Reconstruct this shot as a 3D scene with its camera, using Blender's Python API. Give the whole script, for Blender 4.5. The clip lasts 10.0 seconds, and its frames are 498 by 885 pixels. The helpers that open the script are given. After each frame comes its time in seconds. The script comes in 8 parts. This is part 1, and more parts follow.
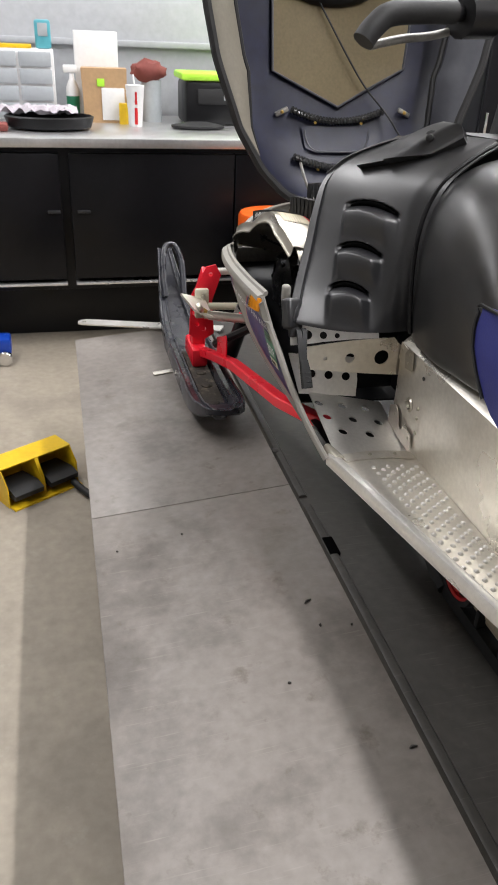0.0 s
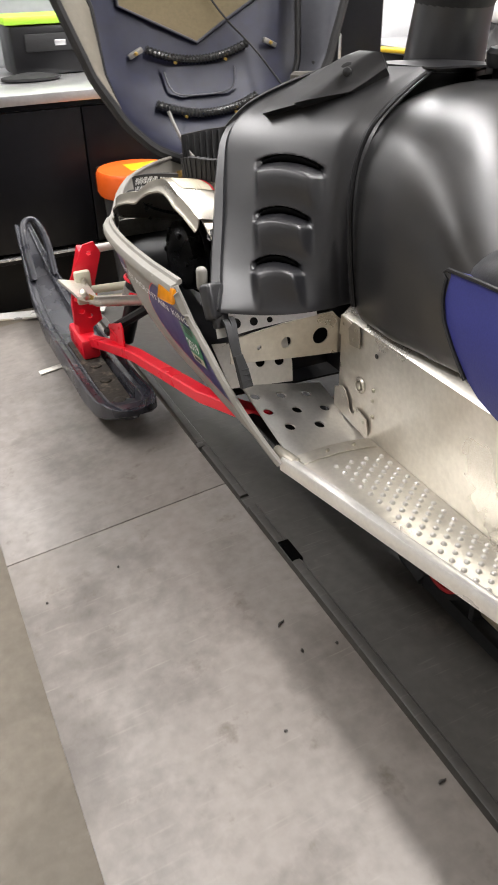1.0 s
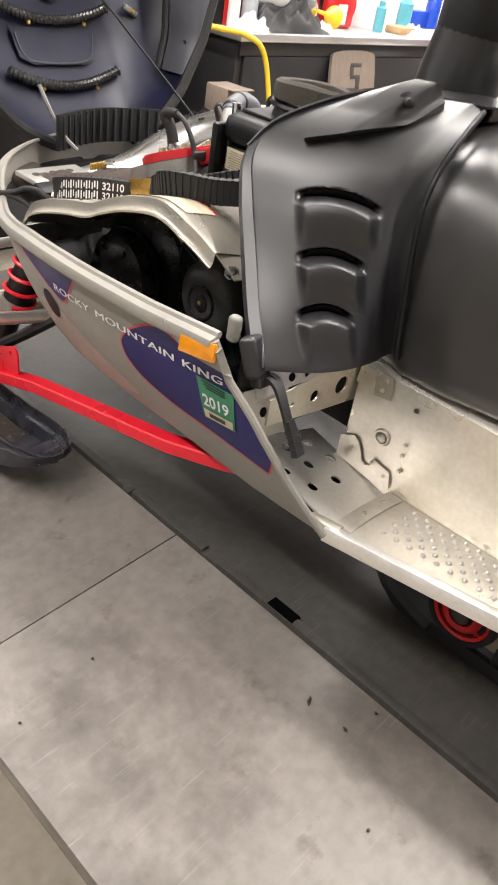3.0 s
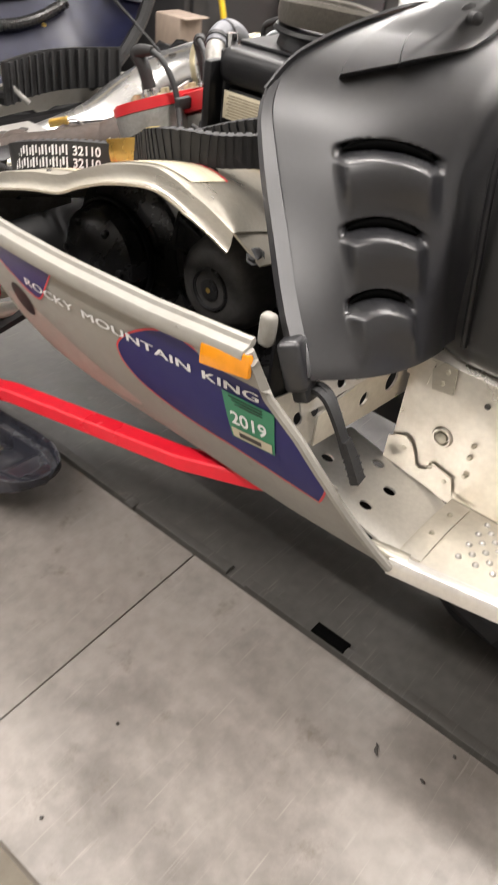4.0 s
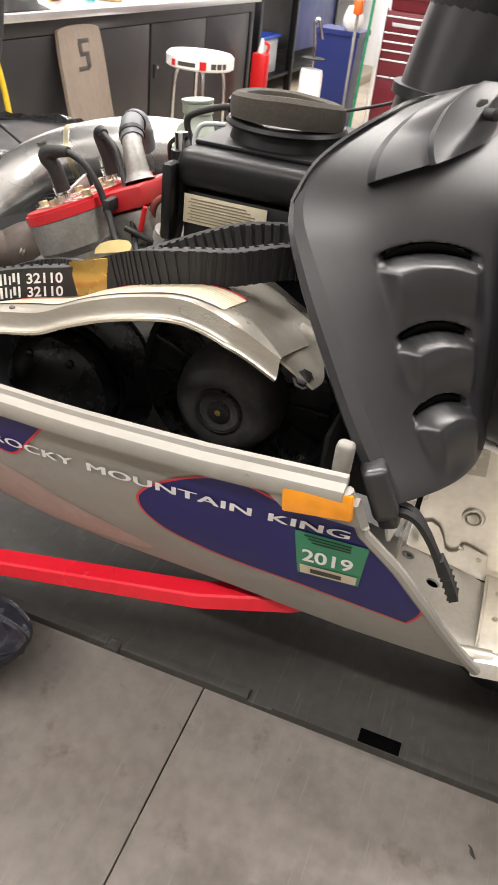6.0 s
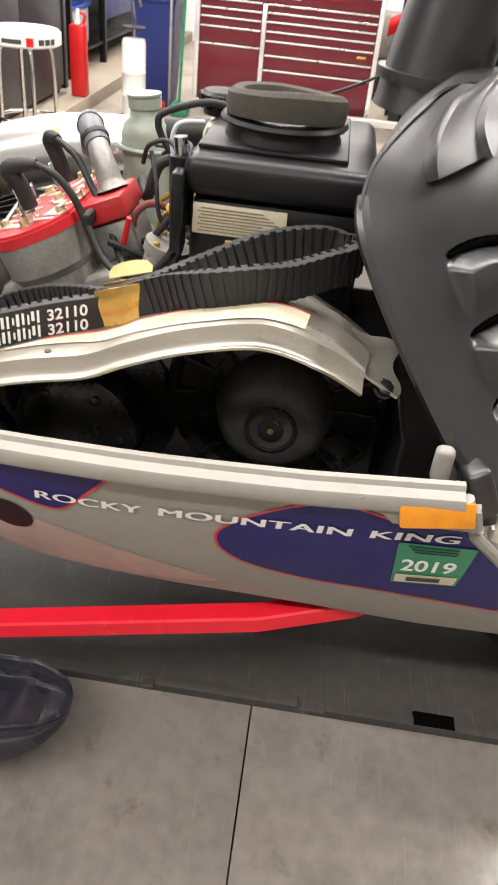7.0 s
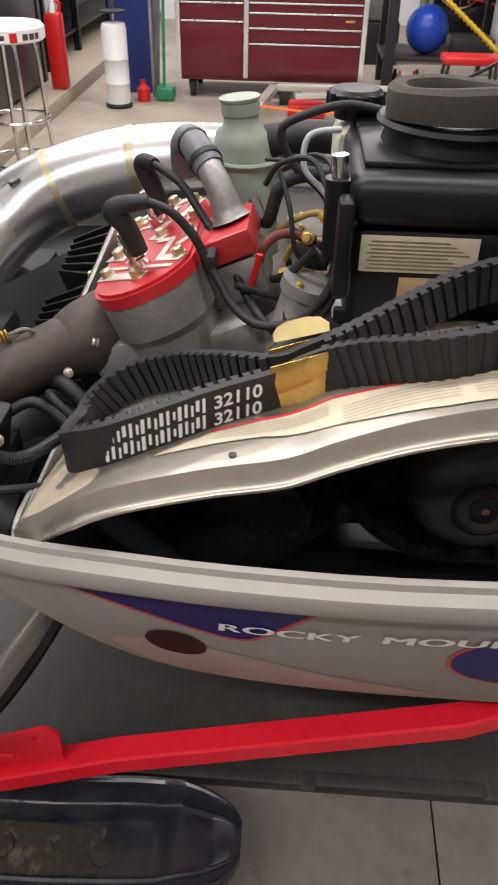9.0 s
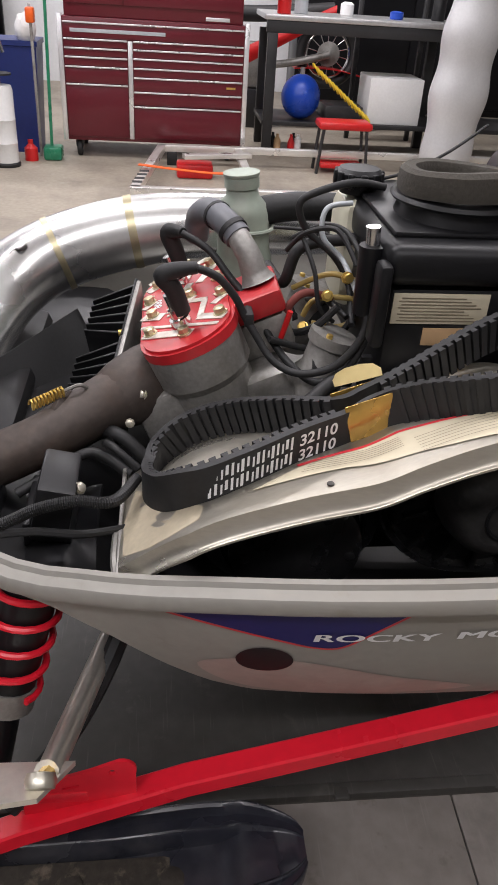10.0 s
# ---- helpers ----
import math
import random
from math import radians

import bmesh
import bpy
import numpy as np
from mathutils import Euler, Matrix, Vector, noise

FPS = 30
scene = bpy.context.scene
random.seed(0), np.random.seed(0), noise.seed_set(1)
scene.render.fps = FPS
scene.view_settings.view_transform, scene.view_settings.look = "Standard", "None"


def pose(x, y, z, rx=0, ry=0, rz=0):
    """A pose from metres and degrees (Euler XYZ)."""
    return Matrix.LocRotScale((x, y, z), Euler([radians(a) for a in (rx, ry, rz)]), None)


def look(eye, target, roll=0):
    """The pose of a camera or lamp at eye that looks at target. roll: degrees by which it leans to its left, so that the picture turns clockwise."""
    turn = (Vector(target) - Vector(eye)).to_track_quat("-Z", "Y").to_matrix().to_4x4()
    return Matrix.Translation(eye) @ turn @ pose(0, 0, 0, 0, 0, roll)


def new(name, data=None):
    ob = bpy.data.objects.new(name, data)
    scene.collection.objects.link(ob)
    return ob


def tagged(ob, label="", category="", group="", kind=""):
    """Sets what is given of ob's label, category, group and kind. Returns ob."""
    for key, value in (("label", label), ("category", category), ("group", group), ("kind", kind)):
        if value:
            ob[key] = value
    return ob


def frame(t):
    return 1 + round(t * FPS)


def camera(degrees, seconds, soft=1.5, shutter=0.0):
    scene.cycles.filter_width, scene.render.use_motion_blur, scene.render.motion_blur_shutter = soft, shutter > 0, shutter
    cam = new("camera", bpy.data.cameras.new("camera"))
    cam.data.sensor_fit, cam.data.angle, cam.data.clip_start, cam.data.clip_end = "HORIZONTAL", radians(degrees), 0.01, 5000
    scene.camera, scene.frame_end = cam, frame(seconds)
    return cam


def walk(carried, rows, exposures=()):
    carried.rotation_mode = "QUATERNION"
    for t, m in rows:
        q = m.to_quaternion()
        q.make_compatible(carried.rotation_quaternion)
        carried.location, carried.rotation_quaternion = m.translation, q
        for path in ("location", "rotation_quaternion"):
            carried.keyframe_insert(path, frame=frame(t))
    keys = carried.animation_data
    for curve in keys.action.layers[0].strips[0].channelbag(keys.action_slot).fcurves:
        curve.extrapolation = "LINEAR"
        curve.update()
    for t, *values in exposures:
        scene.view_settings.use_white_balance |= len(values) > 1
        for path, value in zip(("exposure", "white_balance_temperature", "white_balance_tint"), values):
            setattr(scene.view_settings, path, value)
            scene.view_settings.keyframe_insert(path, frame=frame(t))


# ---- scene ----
cam = camera(36.5, 10.0, soft=1.6, shutter=0.3)
# seconds, eye, a point ahead, roll in degrees
PATH = [
    (0, (0.0, 0.0, 1.4), (0.437, 1.697, 0.435), 2.6),
    (0.5, (-0.041, 0.088, 1.391), (0.518, 1.703, 0.352), 3.8),
    (1, (-0.018, 0.251, 1.389), (0.686, 1.777, 0.305), -1.5),
    (1.5, (-0.096, 0.383, 1.381), (0.883, 1.768, 0.321), 3.8),
    (2, (-0.239, 0.485, 1.403), (1.028, 1.644, 0.378), 6.4),
    (2.5, (-0.299, 0.538, 1.401), (1.02, 1.652, 0.392), 8.1),
    (2.7, (-0.303, 0.611, 1.418), (1.01, 1.692, 0.365), 9.6),
    (3.8, (-0.158, 0.85, 1.358), (1.044, 1.836, 0.1), 5.3),
    (4, (-0.168, 0.905, 1.359), (1.111, 1.815, 0.119), 7.3),
    (4.5, (-0.248, 1.019, 1.391), (1.3, 1.667, 0.303), 9.9),
    (5, (-0.281, 1.087, 1.392), (1.33, 1.601, 0.324), 9.9),
    (5.5, (-0.269, 1.133, 1.386), (1.346, 1.651, 0.326), 9.4),
    (5.7, (-0.237, 1.16, 1.376), (1.346, 1.71, 0.285), 7.8),
    (6.8, (-0.169, 1.392, 1.363), (1.435, 1.573, 0.182), 5.3),
    (7, (-0.193, 1.444, 1.369), (1.447, 1.542, 0.229), 6.2),
    (7.5, (-0.227, 1.501, 1.378), (1.477, 1.539, 0.331), 5.4),
    (8, (-0.175, 1.521, 1.374), (1.525, 1.718, 0.339), 0.4),
    (8.5, (-0.032, 1.561, 1.353), (1.554, 1.813, 0.162), -3.3),
    (9, (-0.022, 1.645, 1.354), (1.584, 1.729, 0.165), 1.2),
    (9.5, (-0.094, 1.775, 1.381), (1.568, 1.667, 0.273), 1.7),
    (10, (-0.096, 1.822, 1.387), (1.578, 1.598, 0.316), 3.9),
]
walk(cam, [(t, look(eye, target, roll)) for t, eye, target, roll in PATH],
     exposures=[(0.0, -0.19, 6100, 13), (0.5, 0.04, 6150, 13), (2.0, 0.32, 6350, 14), (2.7, 0.3, 6450, 14), (3.3, 0.48, 6500, 14), (4.0, 0.58, 6500, 14), (4.5, 0.40, 6500, 14), (5.7, 0.38, 6500, 14), (7.0, 0.42, 6500, 14), (7.5, 0.25, 6450, 15), (8.0, -0.1, 6400, 17), (9.0, -0.36, 6300, 17), (9.5, -0.33, 6200, 18), (10.0, -0.58, 6100, 18)])

# ---- light: the shop's tube lamps, and a dim even surround ----
world = bpy.data.worlds.new("shop_air")
scene.world = world
world.use_nodes = True
world.node_tree.nodes["Background"].inputs[0].default_value = (0.9, 0.95, 1.0, 1)
world.node_tree.nodes["Background"].inputs[1].default_value = 0.07


def tube_light(x, y, z, length, watts, along="y"):
    data = bpy.data.lights.new("tube_glow", "AREA")
    data.shape, data.size, data.size_y = "RECTANGLE", 0.10, length
    data.energy, data.color = watts, (1.0, 0.965, 0.90)
    ob = new("tube_glow", data)
    ob.matrix_world = pose(x, y, z, 0, 0, 0 if along == "y" else 90)
    return ob


LAMPS = [(1.5, 1.2, 3.62, 6.0), (-1.4, 2.0, 3.62, 4.0), (5.0, 1.0, 3.62, 2.4), (2.3, 3.9, 3.62, 2.0), (-1.0, 3.9, 3.62, 2.0), (5.0, 3.9, 3.62, 2.0), (7.6, 1.0, 3.62, 2.4), (7.6, 3.9, 3.62, 2.0)]
POWER = [180, 76, 80, 62, 28, 78, 110, 110]
for (lx, ly, lz, ll), watts in zip(LAMPS, POWER):
    tube_light(lx, ly, lz - 0.07, ll, watts)

# ---- materials ----
def mat(name, base, rough=0.5, metal=0.0, vary=0.12, scale=6.0, fine=60.0, bump=0.0, stain=None, stain_amt=0.0, coat=0.0, rvary=0.05, stretch=(1, 1, 1), spec=None, trans=0.0, wear_scale=2.2, scratch=None, band=(0.5, 0.72), spots=None):
    """A surface with grain, larger patches and optional stains."""
    m = bpy.data.materials.new(name)
    m.use_nodes = True
    nt = m.node_tree
    bs = nt.nodes["Principled BSDF"]
    tc = nt.nodes.new("ShaderNodeTexCoord")
    mp = nt.nodes.new("ShaderNodeMapping")
    mp.inputs["Scale"].default_value = stretch
    nt.links.new(tc.outputs["Object"], mp.inputs["Vector"])
    n1 = nt.nodes.new("ShaderNodeTexNoise")
    n1.inputs["Scale"].default_value, n1.inputs["Detail"].default_value = scale, 6
    n2 = nt.nodes.new("ShaderNodeTexNoise")
    n2.inputs["Scale"].default_value, n2.inputs["Detail"].default_value = fine, 4
    for n in (n1, n2):
        nt.links.new(mp.outputs["Vector"], n.inputs["Vector"])
    add = nt.nodes.new("ShaderNodeMath")
    add.operation = "ADD"
    nt.links.new(n1.outputs["Fac"], add.inputs[0])
    nt.links.new(n2.outputs["Fac"], add.inputs[1])
    rng = nt.nodes.new("ShaderNodeMapRange")
    rng.inputs["From Min"].default_value, rng.inputs["From Max"].default_value = 0.65, 1.35
    rng.inputs["To Min"].default_value, rng.inputs["To Max"].default_value = 1 - vary, 1 + vary
    nt.links.new(add.outputs[0], rng.inputs["Value"])
    mul = nt.nodes.new("ShaderNodeVectorMath")
    mul.operation = "SCALE"
    mul.inputs[0].default_value = base
    nt.links.new(rng.outputs[0], mul.inputs["Scale"])
    colour = mul.outputs[0]
    if stain:
        n3 = nt.nodes.new("ShaderNodeTexNoise")
        n3.inputs["Scale"].default_value, n3.inputs["Detail"].default_value, n3.inputs["Roughness"].default_value = wear_scale, 8, 0.65
        nt.links.new(mp.outputs["Vector"], n3.inputs["Vector"])
        r3 = nt.nodes.new("ShaderNodeMapRange")
        r3.inputs["From Min"].default_value, r3.inputs["From Max"].default_value = band
        r3.inputs["To Max"].default_value = stain_amt
        nt.links.new(n3.outputs["Fac"], r3.inputs["Value"])
        mx = nt.nodes.new("ShaderNodeMix")
        mx.data_type = "RGBA"
        nt.links.new(r3.outputs[0], mx.inputs[0])
        nt.links.new(colour, mx.inputs[6])
        mx.inputs[7].default_value = (*stain, 1)
        colour = mx.outputs[2]
    if spots:
        n5 = nt.nodes.new("ShaderNodeTexNoise")
        n5.inputs["Scale"].default_value, n5.inputs["Detail"].default_value, n5.inputs["Roughness"].default_value = spots[1], 5, 0.7
        nt.links.new(mp.outputs["Vector"], n5.inputs["Vector"])
        r5 = nt.nodes.new("ShaderNodeMapRange")
        r5.inputs["From Min"].default_value, r5.inputs["From Max"].default_value = 0.60, 0.72
        r5.inputs["To Max"].default_value = spots[2]
        nt.links.new(n5.outputs["Fac"], r5.inputs["Value"])
        mx5 = nt.nodes.new("ShaderNodeMix")
        mx5.data_type = "RGBA"
        nt.links.new(r5.outputs[0], mx5.inputs[0])
        nt.links.new(colour, mx5.inputs[6])
        mx5.inputs[7].default_value = (*spots[0], 1)
        colour = mx5.outputs[2]
    for k, turn in enumerate((20, -35, 75) if scratch else ()):
        m4 = nt.nodes.new("ShaderNodeMapping")
        m4.inputs["Rotation"].default_value = (0, 0, radians(turn))
        m4.inputs["Scale"].default_value = (9, 190 + 40 * k, 9)
        nt.links.new(tc.outputs["Object"], m4.inputs["Vector"])
        n4 = nt.nodes.new("ShaderNodeTexNoise")
        n4.inputs["Scale"].default_value, n4.inputs["Detail"].default_value = 1.0, 2
        nt.links.new(m4.outputs["Vector"], n4.inputs["Vector"])
        r4 = nt.nodes.new("ShaderNodeMapRange")
        r4.inputs["From Min"].default_value, r4.inputs["From Max"].default_value = 0.67, 0.8
        r4.inputs["To Max"].default_value = 0.4
        nt.links.new(n4.outputs["Fac"], r4.inputs["Value"])
        mx4 = nt.nodes.new("ShaderNodeMix")
        mx4.data_type = "RGBA"
        nt.links.new(r4.outputs[0], mx4.inputs[0])
        nt.links.new(colour, mx4.inputs[6])
        mx4.inputs[7].default_value = (*scratch, 1)
        colour = mx4.outputs[2]
    nt.links.new(colour, bs.inputs["Base Color"])
    rr = nt.nodes.new("ShaderNodeMapRange")
    rr.inputs["From Min"].default_value, rr.inputs["From Max"].default_value = 0.35, 0.65
    rr.inputs["To Min"].default_value, rr.inputs["To Max"].default_value = max(0.02, rough - rvary), min(1, rough + rvary)
    nt.links.new(n1.outputs["Fac"], rr.inputs["Value"])
    nt.links.new(rr.outputs[0], bs.inputs["Roughness"])
    bs.inputs["Metallic"].default_value = metal
    bs.inputs["Coat Weight"].default_value = coat
    bs.inputs["Transmission Weight"].default_value = trans
    if spec is not None:
        bs.inputs["Specular IOR Level"].default_value = spec
    if bump:
        bp = nt.nodes.new("ShaderNodeBump")
        bp.inputs["Strength"].default_value, bp.inputs["Distance"].default_value = 0.6, bump
        nt.links.new(add.outputs[0], bp.inputs["Height"])
        nt.links.new(bp.outputs[0], bs.inputs["Normal"])
    return m


def glow(name, colour, strength):
    m = bpy.data.materials.new(name)
    m.use_nodes = True
    bs = m.node_tree.nodes["Principled BSDF"]
    bs.inputs["Base Color"].default_value = (*colour, 1)
    bs.inputs["Emission Color"].default_value = (*colour, 1)
    bs.inputs["Emission Strength"].default_value = strength
    return m


CONCRETE = mat("shop_concrete", (0.36, 0.315, 0.25), 0.55, vary=0.16, scale=1.6, fine=35, bump=0.0015, stain=(0.16, 0.14, 0.115), stain_amt=0.7, wear_scale=1.6, band=(0.46, 0.68), spots=((0.44, 0.40, 0.33), 7, 0.5))
KERB = mat("kerb_concrete", (0.36, 0.31, 0.235), 0.8, vary=0.15, scale=4, fine=40, bump=0.002)
DECK = mat("grey_steel_deck", (0.235, 0.212, 0.192), 0.42, metal=0.0, vary=0.20, scale=2.6, fine=45, bump=0.0007, stain=(0.070, 0.060, 0.048), stain_amt=0.72, wear_scale=3.4, band=(0.48, 0.68), scratch=(0.36, 0.33, 0.29), spots=((0.10, 0.078, 0.056), 13, 0.55), rvary=0.11)
DECKDARK = mat("dark_lift_deck", (0.056, 0.053, 0.048), 0.46, vary=0.24, scale=3, fine=50, bump=0.0006, stain=(0.03, 0.028, 0.023), stain_amt=0.7, scratch=(0.17, 0.16, 0.14), spots=((0.14, 0.13, 0.11), 9, 0.5))
BLACKSTEEL = mat("black_steel", (0.025, 0.025, 0.027), 0.4, vary=0.2, scale=5, fine=60)
BENCHBLACK = mat("bench_black_paint", (0.006, 0.006, 0.0075), 0.34, vary=0.25, scale=3, fine=40, spec=0.25)
BENCHGREY = mat("bench_charcoal_paint", (0.021, 0.021, 0.0222), 0.42, vary=0.15, scale=3, fine=50, stain=(0.05, 0.05, 0.05), stain_amt=0.3)
COUNTER = mat("steel_counter", (0.62, 0.62, 0.62), 0.34, metal=0.85, vary=0.1, scale=5, fine=80, stretch=(1, 6, 1))
WALLW = mat("white_metal_wall", (0.82, 0.83, 0.84), 0.5, vary=0.05, scale=2, fine=30)
WALLGREY = mat("grey_metal_wall", (0.42, 0.43, 0.45), 0.45, vary=0.1, scale=2, fine=30)
CEIL = mat("ceiling_panel", (0.7, 0.7, 0.7), 0.8, vary=0.06)
BLACKPLASTIC = mat("black_moulded_plastic", (0.0145, 0.0147, 0.017), 0.36, vary=0.18, scale=9, fine=160, rvary=0.03, stain=(0.030, 0.028, 0.025), stain_amt=0.4, wear_scale=5, spec=0.95)
TANKPL = mat("black_tank_plastic", (0.014, 0.0138, 0.0142), 0.37, vary=0.18, scale=7, fine=160, rvary=0.09, stain=(0.034, 0.028, 0.02), stain_amt=0.5, wear_scale=4, spec=0.85)
BLACKPL2 = mat("satin_black_plastic", (0.008, 0.008, 0.009), 0.40, spec=0.32, vary=0.2, scale=12, fine=120)
BLACKRUB = mat("black_rubber", (0.014, 0.014, 0.0145), 0.6, vary=0.25, scale=20, fine=200, bump=0.0004)
BELTRUB = mat("belt_rubber", (0.013, 0.013, 0.014), 0.6, vary=0.25, scale=20, fine=200, bump=0.0004)
ALU = mat("bare_aluminium", (0.80, 0.765, 0.69), 0.35, metal=0.75, vary=0.09, scale=4, fine=120, stain=(0.42, 0.35, 0.26), stain_amt=0.6, bump=0.0002, wear_scale=2.6, rvary=0.1)
ALUBRIGHT = mat("bright_aluminium", (0.84, 0.82, 0.78), 0.32, metal=0.7, vary=0.08, scale=8, fine=160, stain=(0.5, 0.46, 0.38), stain_amt=0.35)
CASTALU = mat("cast_aluminium", (0.33, 0.32, 0.30), 0.52, metal=0.6, vary=0.2, scale=12, fine=180, bump=0.0006, stain=(0.12, 0.11, 0.09), stain_amt=0.6, wear_scale=9)
GUARDALU = mat("dull_guard_aluminium", (0.53, 0.50, 0.43), 0.34, metal=0.75, vary=0.1, scale=7, fine=140, stain=(0.42, 0.37, 0.29), stain_amt=0.55, wear_scale=6, stretch=(3, 0.6, 3), rvary=0.08)
DOMEGREY = mat("dusty_clutch_dome", (0.052, 0.050, 0.048), 0.44, vary=0.35, scale=26, fine=160, bump=0.0006, stain=(0.018, 0.018, 0.018), stain_amt=0.8, wear_scale=18, stretch=(0.4, 1, 1))
CLUTCHDARK = mat("dark_clutch_casting", (0.022, 0.022, 0.023), 0.28, vary=0.3, scale=20, fine=120, metal=0.2, spec=0.7)
TAPE = mat("beige_masking_tape", (0.46, 0.40, 0.29), 0.6, vary=0.14, scale=16, fine=150, stain=(0.33, 0.27, 0.18), stain_amt=0.5, wear_scale=12)
GREYHOSE = mat("slate_grey_hose", (0.13, 0.135, 0.15), 0.5, vary=0.15, scale=20)
SKIBLACK = mat("glossy_ski_plastic", (0.020, 0.021, 0.029), 0.27, vary=0.25, scale=6, fine=60, stain=(0.085, 0.083, 0.085), stain_amt=0.55, wear_scale=7, rvary=0.1, band=(0.46, 0.7))
# near-black without sheen: the shade inside slots, put into the colour
SHADEBLACK = mat("slot_shade_black", (0.003, 0.003, 0.003), 0.95, vary=0.1, spec=0.0)
CHROME = mat("chrome", (0.72, 0.72, 0.72), 0.14, metal=1.0, vary=0.05)
ZINC = mat("zinc_bolt", (0.6, 0.57, 0.48), 0.36, metal=0.9, vary=0.15, scale=40)
GOLD = mat("yellow_zinc", (0.72, 0.5, 0.14), 0.35, metal=0.85, vary=0.15, scale=30)
GOLDBAND = mat("pale_gold_band", (0.62, 0.55, 0.36), 0.35, metal=0.8, vary=0.15, scale=30)
HEADBARE = mat("bare_head_metal", (0.74, 0.70, 0.63), 0.42, metal=0.5, vary=0.15, scale=25, fine=160, stain=(0.42, 0.34, 0.26), stain_amt=0.5, wear_scale=30)
BRASS = mat("gold_card_sleeve", (0.44, 0.27, 0.06), 0.26, metal=0.7, vary=0.22, scale=14, coat=0.3, stain=(0.24, 0.13, 0.03), stain_amt=0.5, wear_scale=16)
# paler copy of the sleeve's gold: the flap's lit look put into colour
LITGOLD = mat("lit_gold_card", (0.60, 0.48, 0.22), 0.3, metal=0.6, vary=0.12, scale=20)
PANPAINT = mat("silver_pan_paint", (0.305, 0.292, 0.262), 0.6, metal=0.1, vary=0.07, scale=5, fine=80, stain=(0.26, 0.23, 0.19), stain_amt=0.5, wear_scale=5, spots=((0.22, 0.19, 0.15), 22, 0.35))
PINKFADE = mat("faded_rose_decal", (0.40, 0.315, 0.28), 0.5, vary=0.1, scale=12, stain=(0.50, 0.45, 0.40), stain_amt=0.7, wear_scale=10)
DECALBLUE = mat("navy_decal", (0.014, 0.013, 0.115), 0.38, vary=0.08, scale=10, fine=90, spec=0.35)
DECALRED = mat("red_pinstripe", (0.6, 0.035, 0.045), 0.35, vary=0.08)
WHITELET = mat("white_lettering", (0.8, 0.8, 0.8), 0.4, vary=0.05)
GREENSTK = mat("green_sticker", (0.02, 0.22, 0.105), 0.35, vary=0.06, coat=0.2)
PAPER = mat("cream_label", (0.58, 0.52, 0.38), 0.5, vary=0.1, scale=20)
INK = mat("dark_print", (0.05, 0.045, 0.04), 0.6, vary=0.1)
AMBER = mat("amber_reflector", (0.72, 0.26, 0.008), 0.2, vary=0.1, scale=60, coat=0.4)
REDPAINT = mat("red_arm_paint", (0.82, 0.016, 0.034), 0.3, vary=0.07, scale=8, fine=60, rvary=0.04)
REDHEAD = mat("red_head_paint", (0.5, 0.02, 0.025), 0.38, vary=0.15, scale=20, stain=(0.25, 0.05, 0.04), stain_amt=0.5, wear_scale=14)
SEATBLUE = mat("blue_seat_vinyl", (0.035, 0.04, 0.2), 0.42, vary=0.1, scale=14, fine=300, bump=0.0004)
SEATGREY = mat("charcoal_seat_vinyl", (0.05, 0.05, 0.053), 0.5, vary=0.12, scale=14, fine=300, bump=0.0005)
HOODIN = mat("hood_inner_blue", (0.008, 0.010, 0.034), 0.42, vary=0.3, scale=5, fine=40, stain=(0.022, 0.022, 0.032), stain_amt=0.6, wear_scale=4)
HOODGREY = mat("hood_slate_plastic", (0.065, 0.067, 0.08), 0.42, vary=0.1, scale=5, fine=70)
HOODBEIGE = mat("hood_beige_fibre", (0.22, 0.20, 0.16), 0.65, vary=0.1, scale=6, fine=90, bump=0.0005)
FOIL = mat("bronze_heat_pad", (0.15, 0.115, 0.055), 0.55, metal=0.15, vary=0.15, scale=4, fine=120, bump=0.0005)
LOOM = mat("corrugated_loom", (0.03, 0.03, 0.03), 0.25, vary=0.2, spec=0.9)
FOAMGREY = mat("weathered_foam", (0.060, 0.054, 0.044), 0.95, vary=0.2, scale=18, fine=260, bump=0.0015)
RUST = mat("browned_exhaust", (0.075, 0.06, 0.052), 0.6, metal=0.4, vary=0.25, scale=12, fine=120, bump=0.0006, stain=(0.11, 0.065, 0.04), stain_amt=0.6, wear_scale=8)
PIPE = mat("satin_pipe", (0.78, 0.78, 0.77), 0.25, metal=0.92, vary=0.06, scale=5, fine=120, stain=(0.6, 0.56, 0.5), stain_amt=0.3, rvary=0.08)
BOTTLE = mat("milky_green_bottle", (0.30, 0.35, 0.29), 0.42, vary=0.14, scale=10, stain=(0.36, 0.36, 0.30), stain_amt=0.5, wear_scale=14)
CREAM = mat("cream_reservoir", (0.62, 0.6, 0.47), 0.4, vary=0.08, scale=10)
TOOLRED = mat("cranberry_tool_paint", (0.11, 0.006, 0.014), 0.36, vary=0.06, scale=3, rvary=0.03, coat=0.15)
TOOLTRIM = mat("drawer_trim", (0.8, 0.8, 0.8), 0.3, metal=0.7, vary=0.05)
WHITEPL = mat("white_plastic", (0.78, 0.78, 0.77), 0.4, vary=0.05)
BLUEPL = mat("blue_plastic", (0.012, 0.06, 0.42), 0.3, vary=0.1)
NAVYPL = mat("navy_bin_plastic", (0.012, 0.025, 0.14), 0.4, vary=0.12)
REDPL = mat("red_plastic", (0.55, 0.012, 0.012), 0.35, vary=0.08)
